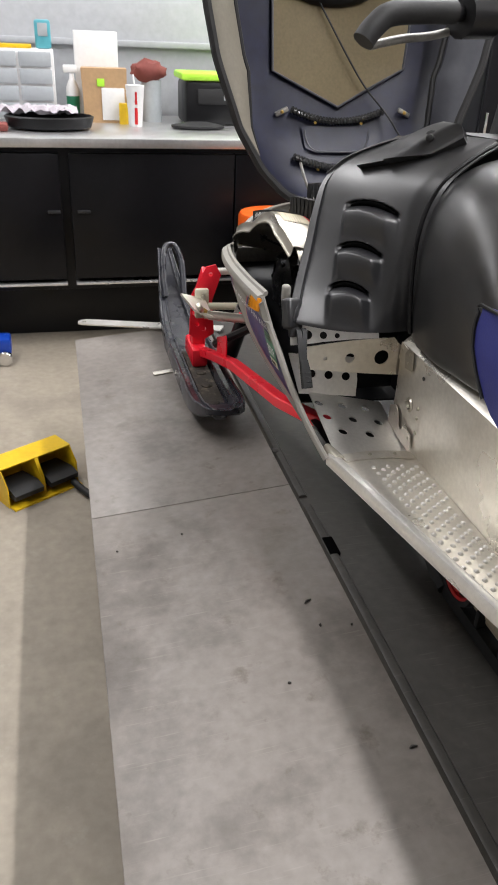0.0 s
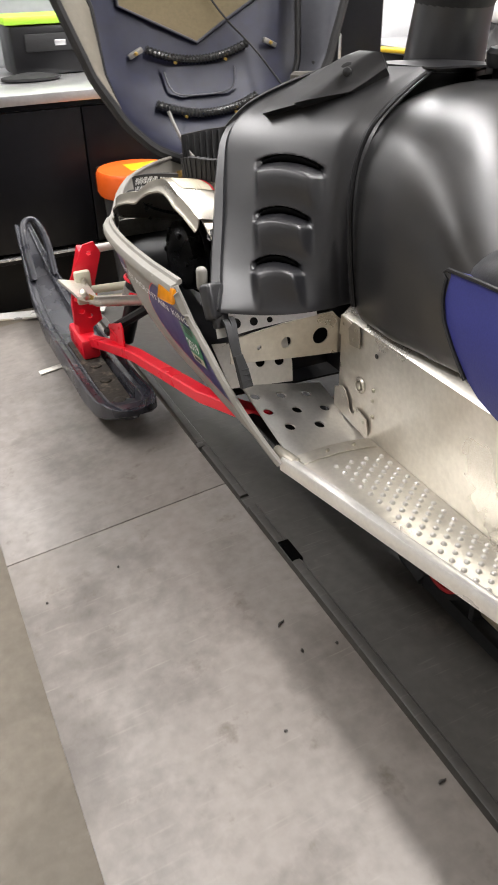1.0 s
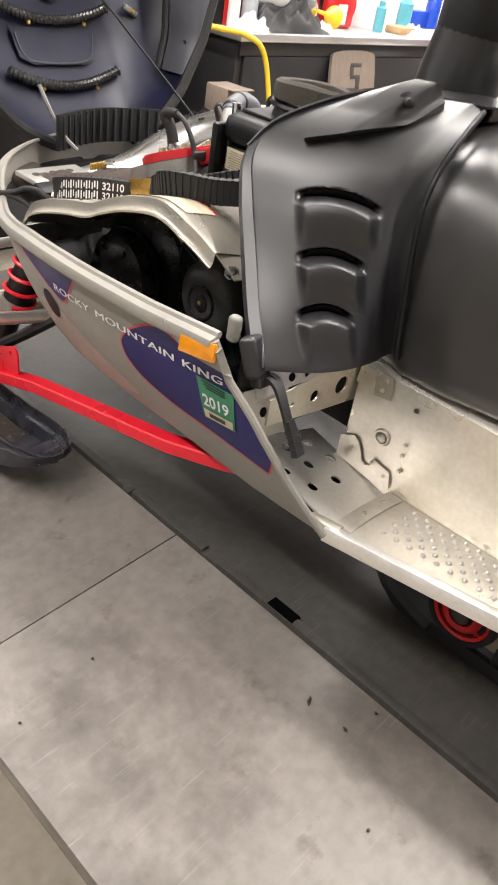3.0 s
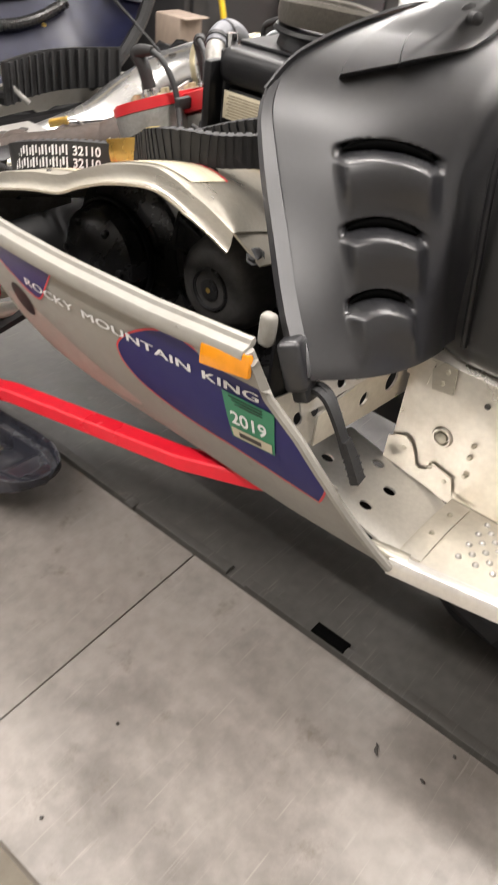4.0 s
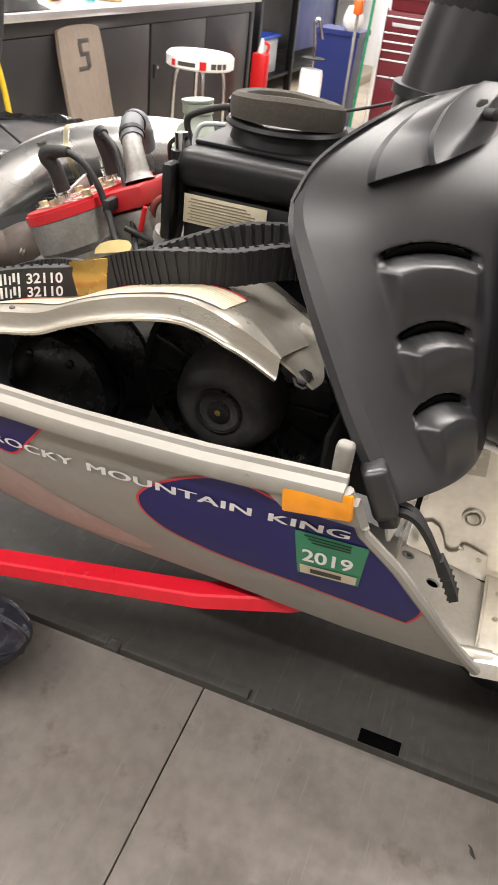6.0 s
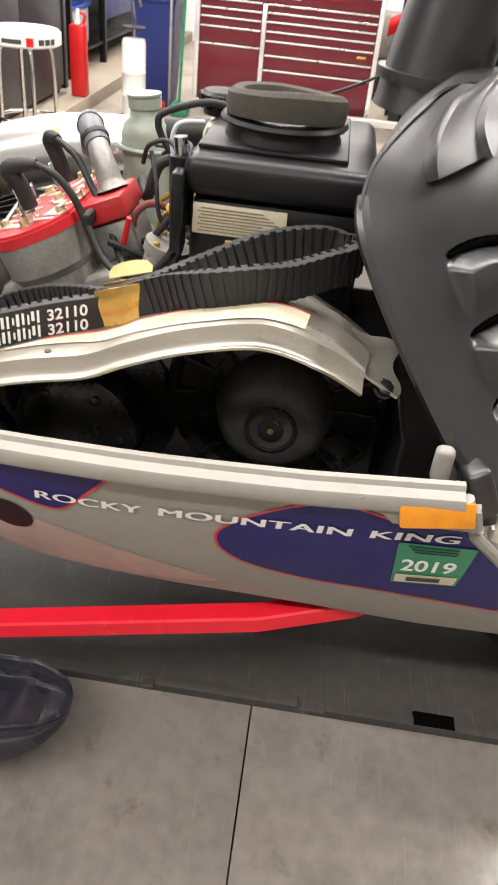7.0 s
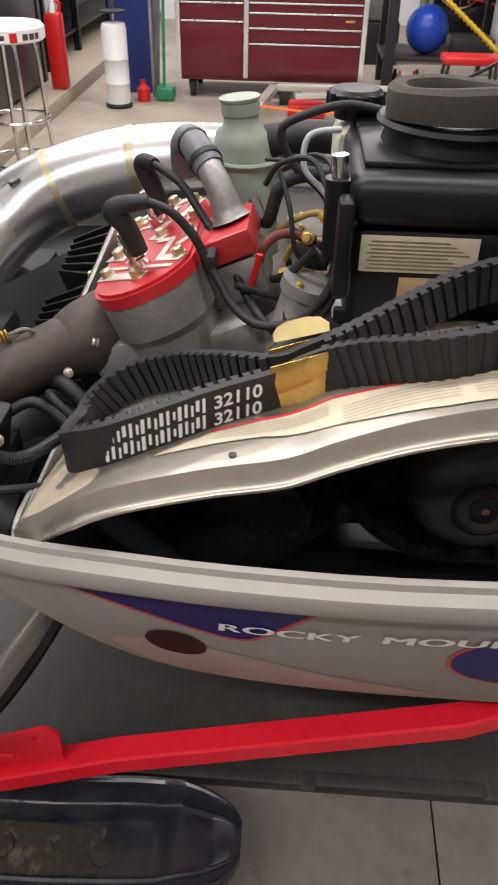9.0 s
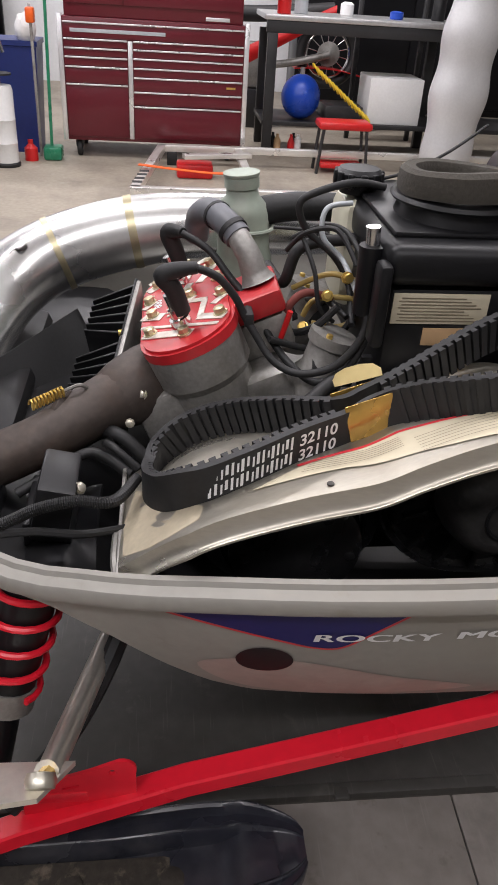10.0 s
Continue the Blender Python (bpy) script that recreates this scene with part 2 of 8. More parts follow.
YELLOW = mat("yellow_pedal_paint", (0.8, 0.52, 0.01), 0.38, vary=0.1, scale=12, stain=(0.55, 0.28, 0.01), stain_amt=0.6, wear_scale=6)
AMBERHOSE = mat("amber_fuel_hose", (0.42, 0.30, 0.09), 0.35, vary=0.1)
PRINT = mat("faded_print", (0.20, 0.165, 0.11), 0.6, vary=0.1)
YELLOWHOSE = mat("yellow_hose", (0.75, 0.52, 0.03), 0.4, vary=0.1)
LIME = mat("lime_plastic", (0.45, 0.85, 0.05), 0.4, vary=0.05)
ORANGE = mat("orange_plastic", (0.8, 0.12, 0.01), 0.4, vary=0.06)
CARD = mat("brown_card", (0.45, 0.29, 0.15), 0.8, vary=0.12, scale=12)
CLOTH = mat("lilac_rag", (0.5, 0.46, 0.5), 0.9, vary=0.15, scale=20)
TANWOOD = mat("worn_board", (0.22, 0.175, 0.14), 0.6, vary=0.15, scale=6, stretch=(1, 1, 0.3))
SKIDIRT = mat("dirt_filled_channel", (0.035, 0.029, 0.022), 0.85, vary=0.4, scale=14, fine=120, bump=0.003, stain=(0.16, 0.13, 0.095), stain_amt=0.8, wear_scale=30, band=(0.52, 0.66))
DENIM = mat("pale_blue_panel", (0.30, 0.36, 0.55), 0.35, vary=0.12, scale=8)
DRUMGREY = mat("grey_drum_plastic", (0.045, 0.045, 0.046), 0.45, vary=0.15, scale=8)
TEALPL = mat("teal_plastic", (0.1, 0.38, 0.45), 0.4, vary=0.08)
GREENPL = mat("green_liquid", (0.02, 0.2, 0.1), 0.3, vary=0.08)
MAROON = mat("maroon_glove", (0.2, 0.05, 0.04), 0.8, vary=0.15)
CLEARGREY = mat("grey_tote_plastic", (0.42, 0.45, 0.47), 0.35, vary=0.08)
TUBEGLOW = glow("tube_diffuser", (1.0, 0.97, 0.92), 3.0)
BAGBLACK = mat("black_bin_bag", (0.012, 0.012, 0.013), 0.22, vary=0.2, scale=30, bump=0.004)

# ---- geometry helpers ----
TAU = 2 * math.pi


def mesh_of(bm, name, material, smooth=True, angle=40):
    bmesh.ops.recalc_face_normals(bm, faces=bm.faces)
    me = bpy.data.meshes.new(name)
    bm.to_mesh(me)
    bm.free()
    if smooth and len(me.polygons):
        me.polygons.foreach_set("use_smooth", [True] * len(me.polygons))
        me.set_sharp_from_angle(angle=radians(angle))
    me.materials.append(material)
    return me


def part(name, bm, material, parent=None, label="", smooth=True, angle=40):
    ob = new(name, mesh_of(bm, name, material, smooth, angle))
    if parent is not None:
        ob.parent = parent
    if label:
        ob["label"] = label
    return ob


def thing(name, label, category, group="", kind=""):
    return tagged(new(name), label, category, group, kind)


def solid(name, bm, material, label, category, group="", kind="", smooth=True, angle=40):
    return tagged(part(name, bm, material, None, "", smooth, angle), label, category, group, kind)


def box(x0, y0, z0, x1, y1, z1, bevel=0.004, bm=None, m=None, seg=2):
    b = bmesh.new()
    vs = bmesh.ops.create_cube(b, size=1.0)["verts"]
    for v in vs:
        v.co = Vector(((x0 + x1) / 2 + v.co.x * (x1 - x0), (y0 + y1) / 2 + v.co.y * (y1 - y0), (z0 + z1) / 2 + v.co.z * (z1 - z0)))
    if bevel:
        bevel = min(bevel, 0.45 * min(abs(x1 - x0), abs(y1 - y0), abs(z1 - z0)))
        bmesh.ops.bevel(b, geom=b.edges[:], offset=bevel, segments=seg, affect="EDGES", profile=0.5)
    if m is not None:
        b.transform(m)
    return join(bm, b)


def join(bm, other):
    if bm is None:
        return other
    tmp = bpy.data.meshes.new("tmp")
    other.to_mesh(tmp)
    other.free()
    bm.from_mesh(tmp)
    bpy.data.meshes.remove(tmp)
    return bm


def lathe(profile, n=32, m=None, bm=None, close=True):
    """profile: (radius, z) from bottom to top, turned about z."""
    b = bmesh.new()
    rings = []
    for r, z in profile:
        rings.append([b.verts.new((r * math.cos(TAU * i / n), r * math.sin(TAU * i / n), z)) for i in range(n)])
    for a, c in zip(rings, rings[1:]):
        for i in range(n):
            b.faces.new((a[i], a[(i + 1) % n], c[(i + 1) % n], c[i]))
    if close:
        b.faces.new(rings[0][::-1])
        b.faces.new(rings[-1])
    if m is not None:
        b.transform(m)
    return join(bm, b)


def hoop(profile, n=32, m=None, bm=None):
    """A closed profile (radius, z) turned about z: an open ring."""
    return lathe(list(profile) + [profile[0]], n, m, bm, close=False)


def spline(pts, n=8, closed=False):
    """Points along a smooth curve through pts."""
    p = [Vector(q) for q in pts]
    out = []
    k = len(p)
    for i in range(k if closed else k - 1):
        if closed:
            a, b, c, d = p[(i - 1) % k], p[i], p[(i + 1) % k], p[(i + 2) % k]
        else:
            a, b, c, d = p[max(i - 1, 0)], p[i], p[i + 1], p[min(i + 2, k - 1)]
        for j in range(n):
            t = j / n
            out.append(0.5 * ((2 * b) + (c - a) * t + (2 * a - 5 * b + 4 * c - d) * t * t + (3 * b - a - 3 * c + d) * t ** 3))
    if not closed:
        out.append(p[-1])
    return out


def frames(path, closed=False, up=None):
    """A frame (side, lift) at every point of the path."""
    out = []
    last = None
    k = len(path)
    for i, p in enumerate(path):
        a = path[(i - 1) % k] if closed else path[max(i - 1, 0)]
        c = path[(i + 1) % k] if closed else path[min(i + 1, k - 1)]
        t = (c - a).normalized()
        ref = Vector(up) if up else (last if last is not None else (Vector((0, 0, 1)) if abs(t.z) < 0.9 else Vector((0, 1, 0))))
        lift = (ref - t * ref.dot(t)).normalized()
        last = lift
        out.append((t.cross(lift).normalized(), lift))
    return out


def sweep(path, profile, closed=False, up=None, bm=None, cap=True, scale=None, open_profile=False):
    """Carries a 2D profile (side, lift) along a path."""
    b = bmesh.new()
    rings = []
    for i, (p, (s, l)) in enumerate(zip(path, frames(path, closed, up))):
        f = scale[i] if scale else 1.0
        rings.append([b.verts.new(p + s * (u * f) + l * (v * f)) for u, v in profile])
    n = len(profile)
    pairs = list(zip(rings, rings[1:])) + ([(rings[-1], rings[0])] if closed else [])
    for a, c in pairs:
        for i in range(n - 1 if open_profile else n):
            b.faces.new((a[i], a[(i + 1) % n], c[(i + 1) % n], c[i]))
    if cap and not closed and not open_profile:
        b.faces.new(rings[0][::-1])
        b.faces.new(rings[-1])
    return join(bm, b)


def circle(r, n=12, ry=None):
    return [(r * math.cos(TAU * i / n), (ry or r) * math.sin(TAU * i / n)) for i in range(n)]


def tube(pts, r, n=12, smooth=8, closed=False, bm=None, radii=None):
    path = spline(pts, smooth, closed) if smooth > 1 else [Vector(p) for p in pts]
    sc = None
    if radii:
        k = len(radii) - 1
        sc = []
        for i in range(len(path)):
            f = i / (len(path) - 1) * k
            j = min(int(f), k - 1)
            sc.append((radii[j] + (radii[j + 1] - radii[j]) * (f - j)) / r)
    return sweep(path, circle(r, n), closed, None, bm, True, sc)


def loft(rings, bm=None, cap=True, closed=True):
    b = bmesh.new()
    vs = [[b.verts.new(p) for p in ring] for ring in rings]
    n = len(vs[0])
    for a, c in zip(vs, vs[1:]):
        for i in range(n if closed else n - 1):
            b.faces.new((a[i], a[(i + 1) % n], c[(i + 1) % n], c[i]))
    if cap and closed:
        b.faces.new(vs[0][::-1])
        b.faces.new(vs[-1])
    return join(bm, b)


def sheet(fn, nu, nv, thick, bm=None):
    """A curved plate: fn(u, v) gives points for u, v in 0..1; it gets a real thickness behind it."""
    b = bmesh.new()
    P = [[Vector(fn(i / nu, j / nv)) for j in range(nv + 1)] for i in range(nu + 1)]
    N = []
    for i in range(nu + 1):
        row = []
        for j in range(nv + 1):
            du = P[min(i + 1, nu)][j] - P[max(i - 1, 0)][j]
            dv = P[i][min(j + 1, nv)] - P[i][max(j - 1, 0)]
            c = du.cross(dv)
            row.append(c.normalized() if c.length > 1e-9 else Vector((0, 0, 1)))
        N.append(row)
    A = [[b.verts.new(P[i][j]) for j in range(nv + 1)] for i in range(nu + 1)]
    B = [[b.verts.new(P[i][j] - N[i][j] * thick) for j in range(nv + 1)] for i in range(nu + 1)]
    for i in range(nu):
        for j in range(nv):
            b.faces.new((A[i][j], A[i + 1][j], A[i + 1][j + 1], A[i][j + 1]))
            b.faces.new((B[i][j], B[i][j + 1], B[i + 1][j + 1], B[i + 1][j]))
    for i in range(nu):
        b.faces.new((A[i][0], B[i][0], B[i + 1][0], A[i + 1][0]))
        b.faces.new((A[i][nv], A[i + 1][nv], B[i + 1][nv], B[i][nv]))
    for j in range(nv):
        b.faces.new((A[0][j], A[0][j + 1], B[0][j + 1], B[0][j]))
        b.faces.new((A[nu][j], B[nu][j], B[nu][j + 1], A[nu][j + 1]))
    return join(bm, b)


def holed(outer, holes, thick, m=None, bm=None):
    """A flat plate in its own x, y with real holes."""
    from mathutils.geometry import tessellate_polygon
    loops = [[Vector((x, y, 0)) for x, y in outer]] + [[Vector((x, y, 0)) for x, y in h] for h in holes]
    flat = [v for l in loops for v in l]
    b = bmesh.new()
    top = [b.verts.new(v) for v in flat]
    bot = [b.verts.new(v - Vector((0, 0, thick))) for v in flat]
    for t in tessellate_polygon(loops):
        try:
            b.faces.new([top[i] for i in t])
            b.faces.new([bot[i] for i in reversed(t)])
        except ValueError:
            pass
    k = 0
    for l in loops:
        n = len(l)
        for i in range(n):
            b.faces.new((top[k + i], top[k + (i + 1) % n], bot[k + (i + 1) % n], bot[k + i]))
        k += n
    if m is not None:
        b.transform(m)
    return join(bm, b)


def ring2(cx, cy, r, n=16, ry=None):
    return [(cx + r * math.cos(TAU * i / n), cy + (ry or r) * math.sin(TAU * i / n)) for i in range(n)]


def text_mesh(body, size, fn, spacing=1.0, stretch=1.0, extrude=0.0, weight=0.022):
    """Letters laid on a surface: fn(u, v) places a point of the writing."""
    cu = bpy.data.curves.new("letters", "FONT")
    cu.body, cu.size, cu.space_character, cu.extrude, cu.offset = body, 1.0, spacing, extrude, weight
    ob = new("letters", cu)
    bpy.context.view_layer.update()
    me = bpy.data.meshes.new_from_object(ob.evaluated_get(bpy.context.evaluated_depsgraph_get()))
    bpy.data.objects.remove(ob)
    bm = bmesh.new()
    bm.from_mesh(me)
    bpy.data.meshes.remove(me)
    bmesh.ops.triangulate(bm, faces=bm.faces)
    for v in bm.verts:
        p = Vector(fn(v.co.x * size * stretch, v.co.y * size))
        v.co = p
    return bm


def patch2(outline, fn, cuts=6):
    """A filled outline (u, v) laid on a surface by fn(u, v)."""
    from mathutils.geometry import tessellate_polygon
    b = bmesh.new()
    vs = [b.verts.new((u, v, 0)) for u, v in outline]
    for t in tessellate_polygon([[v.co.copy() for v in vs]]):
        try:
            b.faces.new([vs[i] for i in t])
        except ValueError:
            pass
    for _ in range(cuts):
        long = [e for e in b.edges if e.calc_length() > 0.012]
        if long:
            bmesh.ops.subdivide_edges(b, edges=long, cuts=1)
    bmesh.ops.triangulate(b, faces=b.faces)
    for v in b.verts:
        v.co = Vector(fn(v.co.x, v.co.y))
    return b


def bolt(p, axis, r, h, material, parent, name="bolt"):
    q = Vector(axis).normalized().to_track_quat("Z", "Y").to_matrix().to_4x4()
    b = lathe([(r * 1.35, 0), (r * 1.35, h * 0.25), (r, h * 0.26), (r, h * 0.9), (r * 0.8, h)], 8, Matrix.Translation(p) @ q)
    return part(name, b, material, parent)


def interp(x, table):
    """Straight-line reading of a table of (x, value)."""
    if x <= table[0][0]:
        return table[0][1]
    for (a, u), (c, v) in zip(table, table[1:]):
        if x <= c:
            return u + (v - u) * (x - a) / (c - a)
    return table[-1][1]


def sstep(x):
    x = min(max(x, 0.0), 1.0)
    return x * x * (3 - 2 * x)

# ---- the shop: floor, walls, ceiling ----
tagged(part("floor", box(-6, -6, -0.2, 10.5, 5.6, 0, 0), CONCRETE), "stained polished concrete shop floor", "floor", kind="structure")
wall = tagged(part("wall_north", box(-6, 4.55, 0, 10.5, 4.7, 4.0, 0), WALLW), "white painted metal wall behind the benches", "wall", kind="structure")
rib = mesh_of(box(-0.02, -0.012, 1.1, 0.02, 0.0, 3.9, 0.006), "rib", WALLW)
for i in range(40):
    o = new("rib", rib)
    o.parent, o.location = wall, (-5.6 + 0.4 * i, 4.55, 0)
part("wainscot", box(-6, 4.52, 0.9, 2.1, 4.549, 1.52, 0.004), WALLGREY, wall, "grey metal lower wall panel")
part("rail", box(-6, 4.49, 1.28, 2.1, 4.519, 1.31, 0.004), WALLGREY, wall)
tagged(part("wall_east", box(10.5, -6, 0, 10.65, 5.6, 4.0, 0), WALLW), "white metal far wall of the shop", "wall", kind="structure")
tagged(part("wall_south", box(-6, -6.15, 0, 10.5, -6, 4.0, 0), WALLW), "white metal wall of the shop", "wall", kind="structure")
tagged(part("wall_west", box(-6.15, -6, 0, -6, 5.6, 4.0, 0), WALLW), "white metal side wall of the shop", "wall", kind="structure")
tagged(part("ceiling", box(-6.15, -6.15, 4.0, 10.65, 5.6, 4.15, 0), CEIL), "pale panel ceiling of the shop", "ceiling", kind="structure")
tagged(part("kerb", box(2.3, 3.36, -0.05, 10.5, 4.55, 0.1, 0.012), KERB), "worn concrete kerb under the benches", "kerb", kind="structure")
for lx, ly, lz, ll in LAMPS:
    t = thing("tube_lamp", "white ceiling tube lamp, lit", "lamp", "tube lamps")
    part("housing", box(lx - 0.2, ly - ll / 2 - 0.05, lz, lx + 0.2, ly + ll / 2 + 0.05, 4.0, 0.01), WHITEPL, t)
    part("diffuser", box(lx - 0.17, ly - ll / 2, lz - 0.04, lx + 0.17, ly + ll / 2, lz + 0.001, 0.01), TUBEGLOW, t)

# ---- the lift ----
DZ = 0.462
lift = thing("lift_table", "low steel lift table with grey side decks", "lift")
part("centre_deck", box(0.477, -2.0, DZ - 0.06, 1.175, 2.62, DZ, 0.004), DECKDARK, lift, "dark scuffed steel centre deck")
part("frame", box(0.56, -1.9, 0.16, 1.12, 2.5, DZ - 0.0605, 0.006), BLACKSTEEL, lift)
part("base", box(0.5, -1.6, 0.0, 1.18, 2.2, 0.06, 0.006), BLACKSTEEL, lift)
for i, y in enumerate((-1.2, 1.6)):
    part("leg", box(0.62, y, 0.06, 0.7, y + 0.5, 0.17, 0.004), BLACKSTEEL, lift)
    part("leg", box(1.0, y, 0.06, 1.08, y + 0.5, 0.17, 0.004), BLACKSTEEL, lift)
# side decks, sagging a little outwards
SAG = -5.5


def deck_m(y0):
    return Matrix.Translation((0.473, y0, DZ - 0.002)) @ Matrix.Rotation(radians(SAG), 4, "Y")


def deck_z(x):
    return DZ - 0.002 + (x - 0.473) * math.tan(radians(-SAG))


for y0, y1 in ((-2.0, 1.439), (1.441, 2.55)):
    b = box(-0.462, 0, -0.006, 0, y1 - y0, 0, 0.0015)
    b = box(-0.462, 0, -0.05, -0.456, y1 - y0, -0.0062, 0.0015, b)
    b.transform(deck_m(y0))
    part("side_deck", b, DECK, lift, "grey steel side deck with scratches and stains")
    part("bracket", box(0.15, y0 + 0.3, DZ - 0.15, 0.5595, y0 + 0.36, DZ - 0.062, 0.004), BLACKSTEEL, lift)
for y0 in (-2.0,):
    b = box(0, 0, -0.006, 0.497, 4.55, 0, 0.0015)
    b.transform(Matrix.Translation((1.179, y0, DZ - 0.002)))
    part("side_deck", b, DECK, lift)
    for yb in (-1.5, 0.2, 2.0):
        part("bracket", box(1.1205, yb, DZ - 0.15, 1.45, yb + 0.06, DZ - 0.0085, 0.004), BLACKSTEEL, lift)
# the deck's lip with its slots
part("lip", sweep([Vector((0.484, y, DZ + 0.0005)) for y in (-2.0, 1.338)], [(-0.007, -0.004), (-0.006, 0.004), (0.0, 0.006), (0.010, 0.0055), (0.014, 0.0)], up=(0, 0, 1)), DECKDARK, lift)
part("lip", sweep([Vector((0.484, y, DZ + 0.0005)) for y in (1.376, 2.6)], [(-0.007, -0.004), (-0.006, 0.004), (0.0, 0.006), (0.010, 0.0055), (0.014, 0.0)], up=(0, 0, 1)), DECKDARK, lift)
# solid near-black block; its colour stands for the slot's inner shade
part("slot", box(0.479, 1.155, DZ - 0.01, 0.501, 1.213, DZ + 0.0068, 0.001), SHADEBLACK, lift, "near-black block for the shade in a deck edge slot")
part("catch", box(0.470, 1.58, DZ + 0.001, 0.488, 1.600, DZ + 0.008, 0.003), DECKDARK, lift)
# scraps on the deck
for x, y, a, l in ((0.397, 1.042, 35, 0.013), (0.455, 0.69, 10, 0.010), (0.40, 0.975, 80, 0.006), (0.31, 0.86, 20, 0.004), (0.2, 1.32, 60, 0.003), (0.455, 0.96, 60, 0.004), (0.06, 1.3, 10, 0.003)):
    b = tube([(-l * 0.7, 0, 0), (-l * 0.2, l * 0.1, 0.001), (l * 0.3, -l * 0.06, 0.001), (l * 0.7, 0, 0)], 0.0016, 6, 3, radii=[0.0008, 0.0026, 0.0018, 0.0006])
    b.transform(Matrix.Translation((x, y, deck_z(x) + 0.0012)) @ Matrix.Rotation(radians(a), 4, "Z"))
    solid("debris", b, INK, "dark scrap of dirt lying on the grey deck", "debris", "deck scraps")
b = box(-0.045, -0.012, 0, 0.045, 0.012, 0.003, 0.001)
b.transform(Matrix.Translation((0.285, 2.17, deck_z(0.285) + 0.0015)) @ Matrix.Rotation(radians(-5), 4, "Y") @ Matrix.Rotation(radians(4), 4, "Z"))
solid("metal_strip", b, ALU, "short bare metal strip lying on the deck", "strip")
b = holed([(-0.012, -0.27), (0.036, -0.27), (0.036, 0.25), (0.030, 0.272), (0.012, 0.280), (-0.006, 0.272), (-0.012, 0.25)], [ring2(0.012, 0.255, 0.008)], 0.005)
b.transform(Matrix.Translation((0, 0, 0.0055)))
b.transform(Matrix.Translation((0.27, 2.56, 0.4475)) @ Matrix.Rotation(radians(-5.5), 4, "Y") @ Matrix.Rotation(radians(62), 4, "Z"))
solid("flat_bar", b, ALUBRIGHT, "bare steel flat bar lying across the deck end", "bar")

# twin foot pedal of the lift
pedal = thing("foot_pedal", "yellow steel twin foot pedal with black treadles", "foot pedal")


def pedal_xy(px, py):
    c, s = math.cos(radians(32)), math.sin(radians(32))
    return -0.125 + px * c - py * s, 2.22 + px * s + py * c


def prism(poly, x0, x1):
    b = bmesh.new()
    a = [b.verts.new((*pedal_xy(x0, p), q)) for p, q in poly]
    c = [b.verts.new((*pedal_xy(x1, p), q)) for p, q in poly]
    for i in range(len(poly)):
        b.faces.new((a[i], a[(i + 1) % len(poly)], c[(i + 1) % len(poly)], c[i]))
    b.faces.new(a[::-1])
    b.faces.new(c)
    return b


for x0 in (-0.131, 0.127):
    part("side_plate", prism([(0.0, 0), (0.0, 0.075), (0.035, 0.125), (0.125, 0.125), (0.15, 0.0)], x0, x0 + 0.004), YELLOW, pedal)
part("top_plate", prism([(0.035, 0.125), (0.035, 0.129), (0.127, 0.129), (0.154, 0.0), (0.15, 0.0), (0.124, 0.125)], -0.132, 0.132), YELLOW, pedal)
part("divider", prism([(0.0, 0), (0.0, 0.06), (0.036, 0.1245), (0.12, 0.1245), (0.14, 0.0)], -0.006, 0.006), YELLOW, pedal)
part("base_plate", prism([(-0.03, 0), (-0.03, 0.006), (0.145, 0.006), (0.145, 0)], -0.127, 0.127), YELLOW, pedal)
for x0 in (-0.118, 0.014):
    part("treadle", prism([(-0.02, 0.03), (-0.025, 0.05), (0.01, 0.062), (0.11, 0.05), (0.11, 0.03)], x0, x0 + 0.104), BLACKRUB, pedal, "ribbed black treadle")
hx, hy = pedal_xy(0.1, -0.02)
solid("air_hose", tube([(hx, hy, 0.02), (0.0, 2.2, 0.018), (0.1, 2.05, 0.02), (0.3, 1.85, 0.03), (0.54, 1.7, 0.09)], 0.012, 10, 8), BLACKRUB, "black air hose from the pedal to the lift", "hose")

# ---- the snowmobile ----
XC = 0.84          # the sled's middle line
sled = thing("snowmobile", "silver and navy snowmobile, hood open, on a lift table", "snowmobile")


def pan_base(z):
    k = max(0.0, 0.87 - z)
    return 0.345 + (0.955 - z) * 0.27 + 1.05 * k * k


def pan_x(y, z):
    g = 1.0
    if y > 1.5:
        g = max(0.0, 1 - min(1, (y - 1.5) / 0.75) ** 2.2) ** (1 / 2.2)
    return XC - (XC - pan_base(z)) * g


ZTOP = [(1.1, 0.985), (1.283, 0.972), (1.42, 0.957), (1.58, 0.948), (1.65, 0.944), (1.75, 0.934), (1.8, 0.926), (1.85, 0.915), (1.9, 0.907), (1.95, 0.895), (2.0, 0.902), (2.05, 0.920), (2.12, 0.936), (2.25, 0.945)]
ZBOT = [(1.1, 0.722), (1.2, 0.712), (1.26, 0.708), (1.32, 0.712), (1.4, 0.72), (1.5, 0.724), (1.66, 0.725), (1.73, 0.729), (1.775, 0.75), (1.82, 0.785), (1.87, 0.828), (1.93, 0.862), (2.05, 0.88), (2.25, 0.885)]
REAR = [(0.0, 1.283), (0.2, 1.262), (0.36, 1.222), (0.55, 1.187), (0.78, 1.15), (1.0, 1.115)]


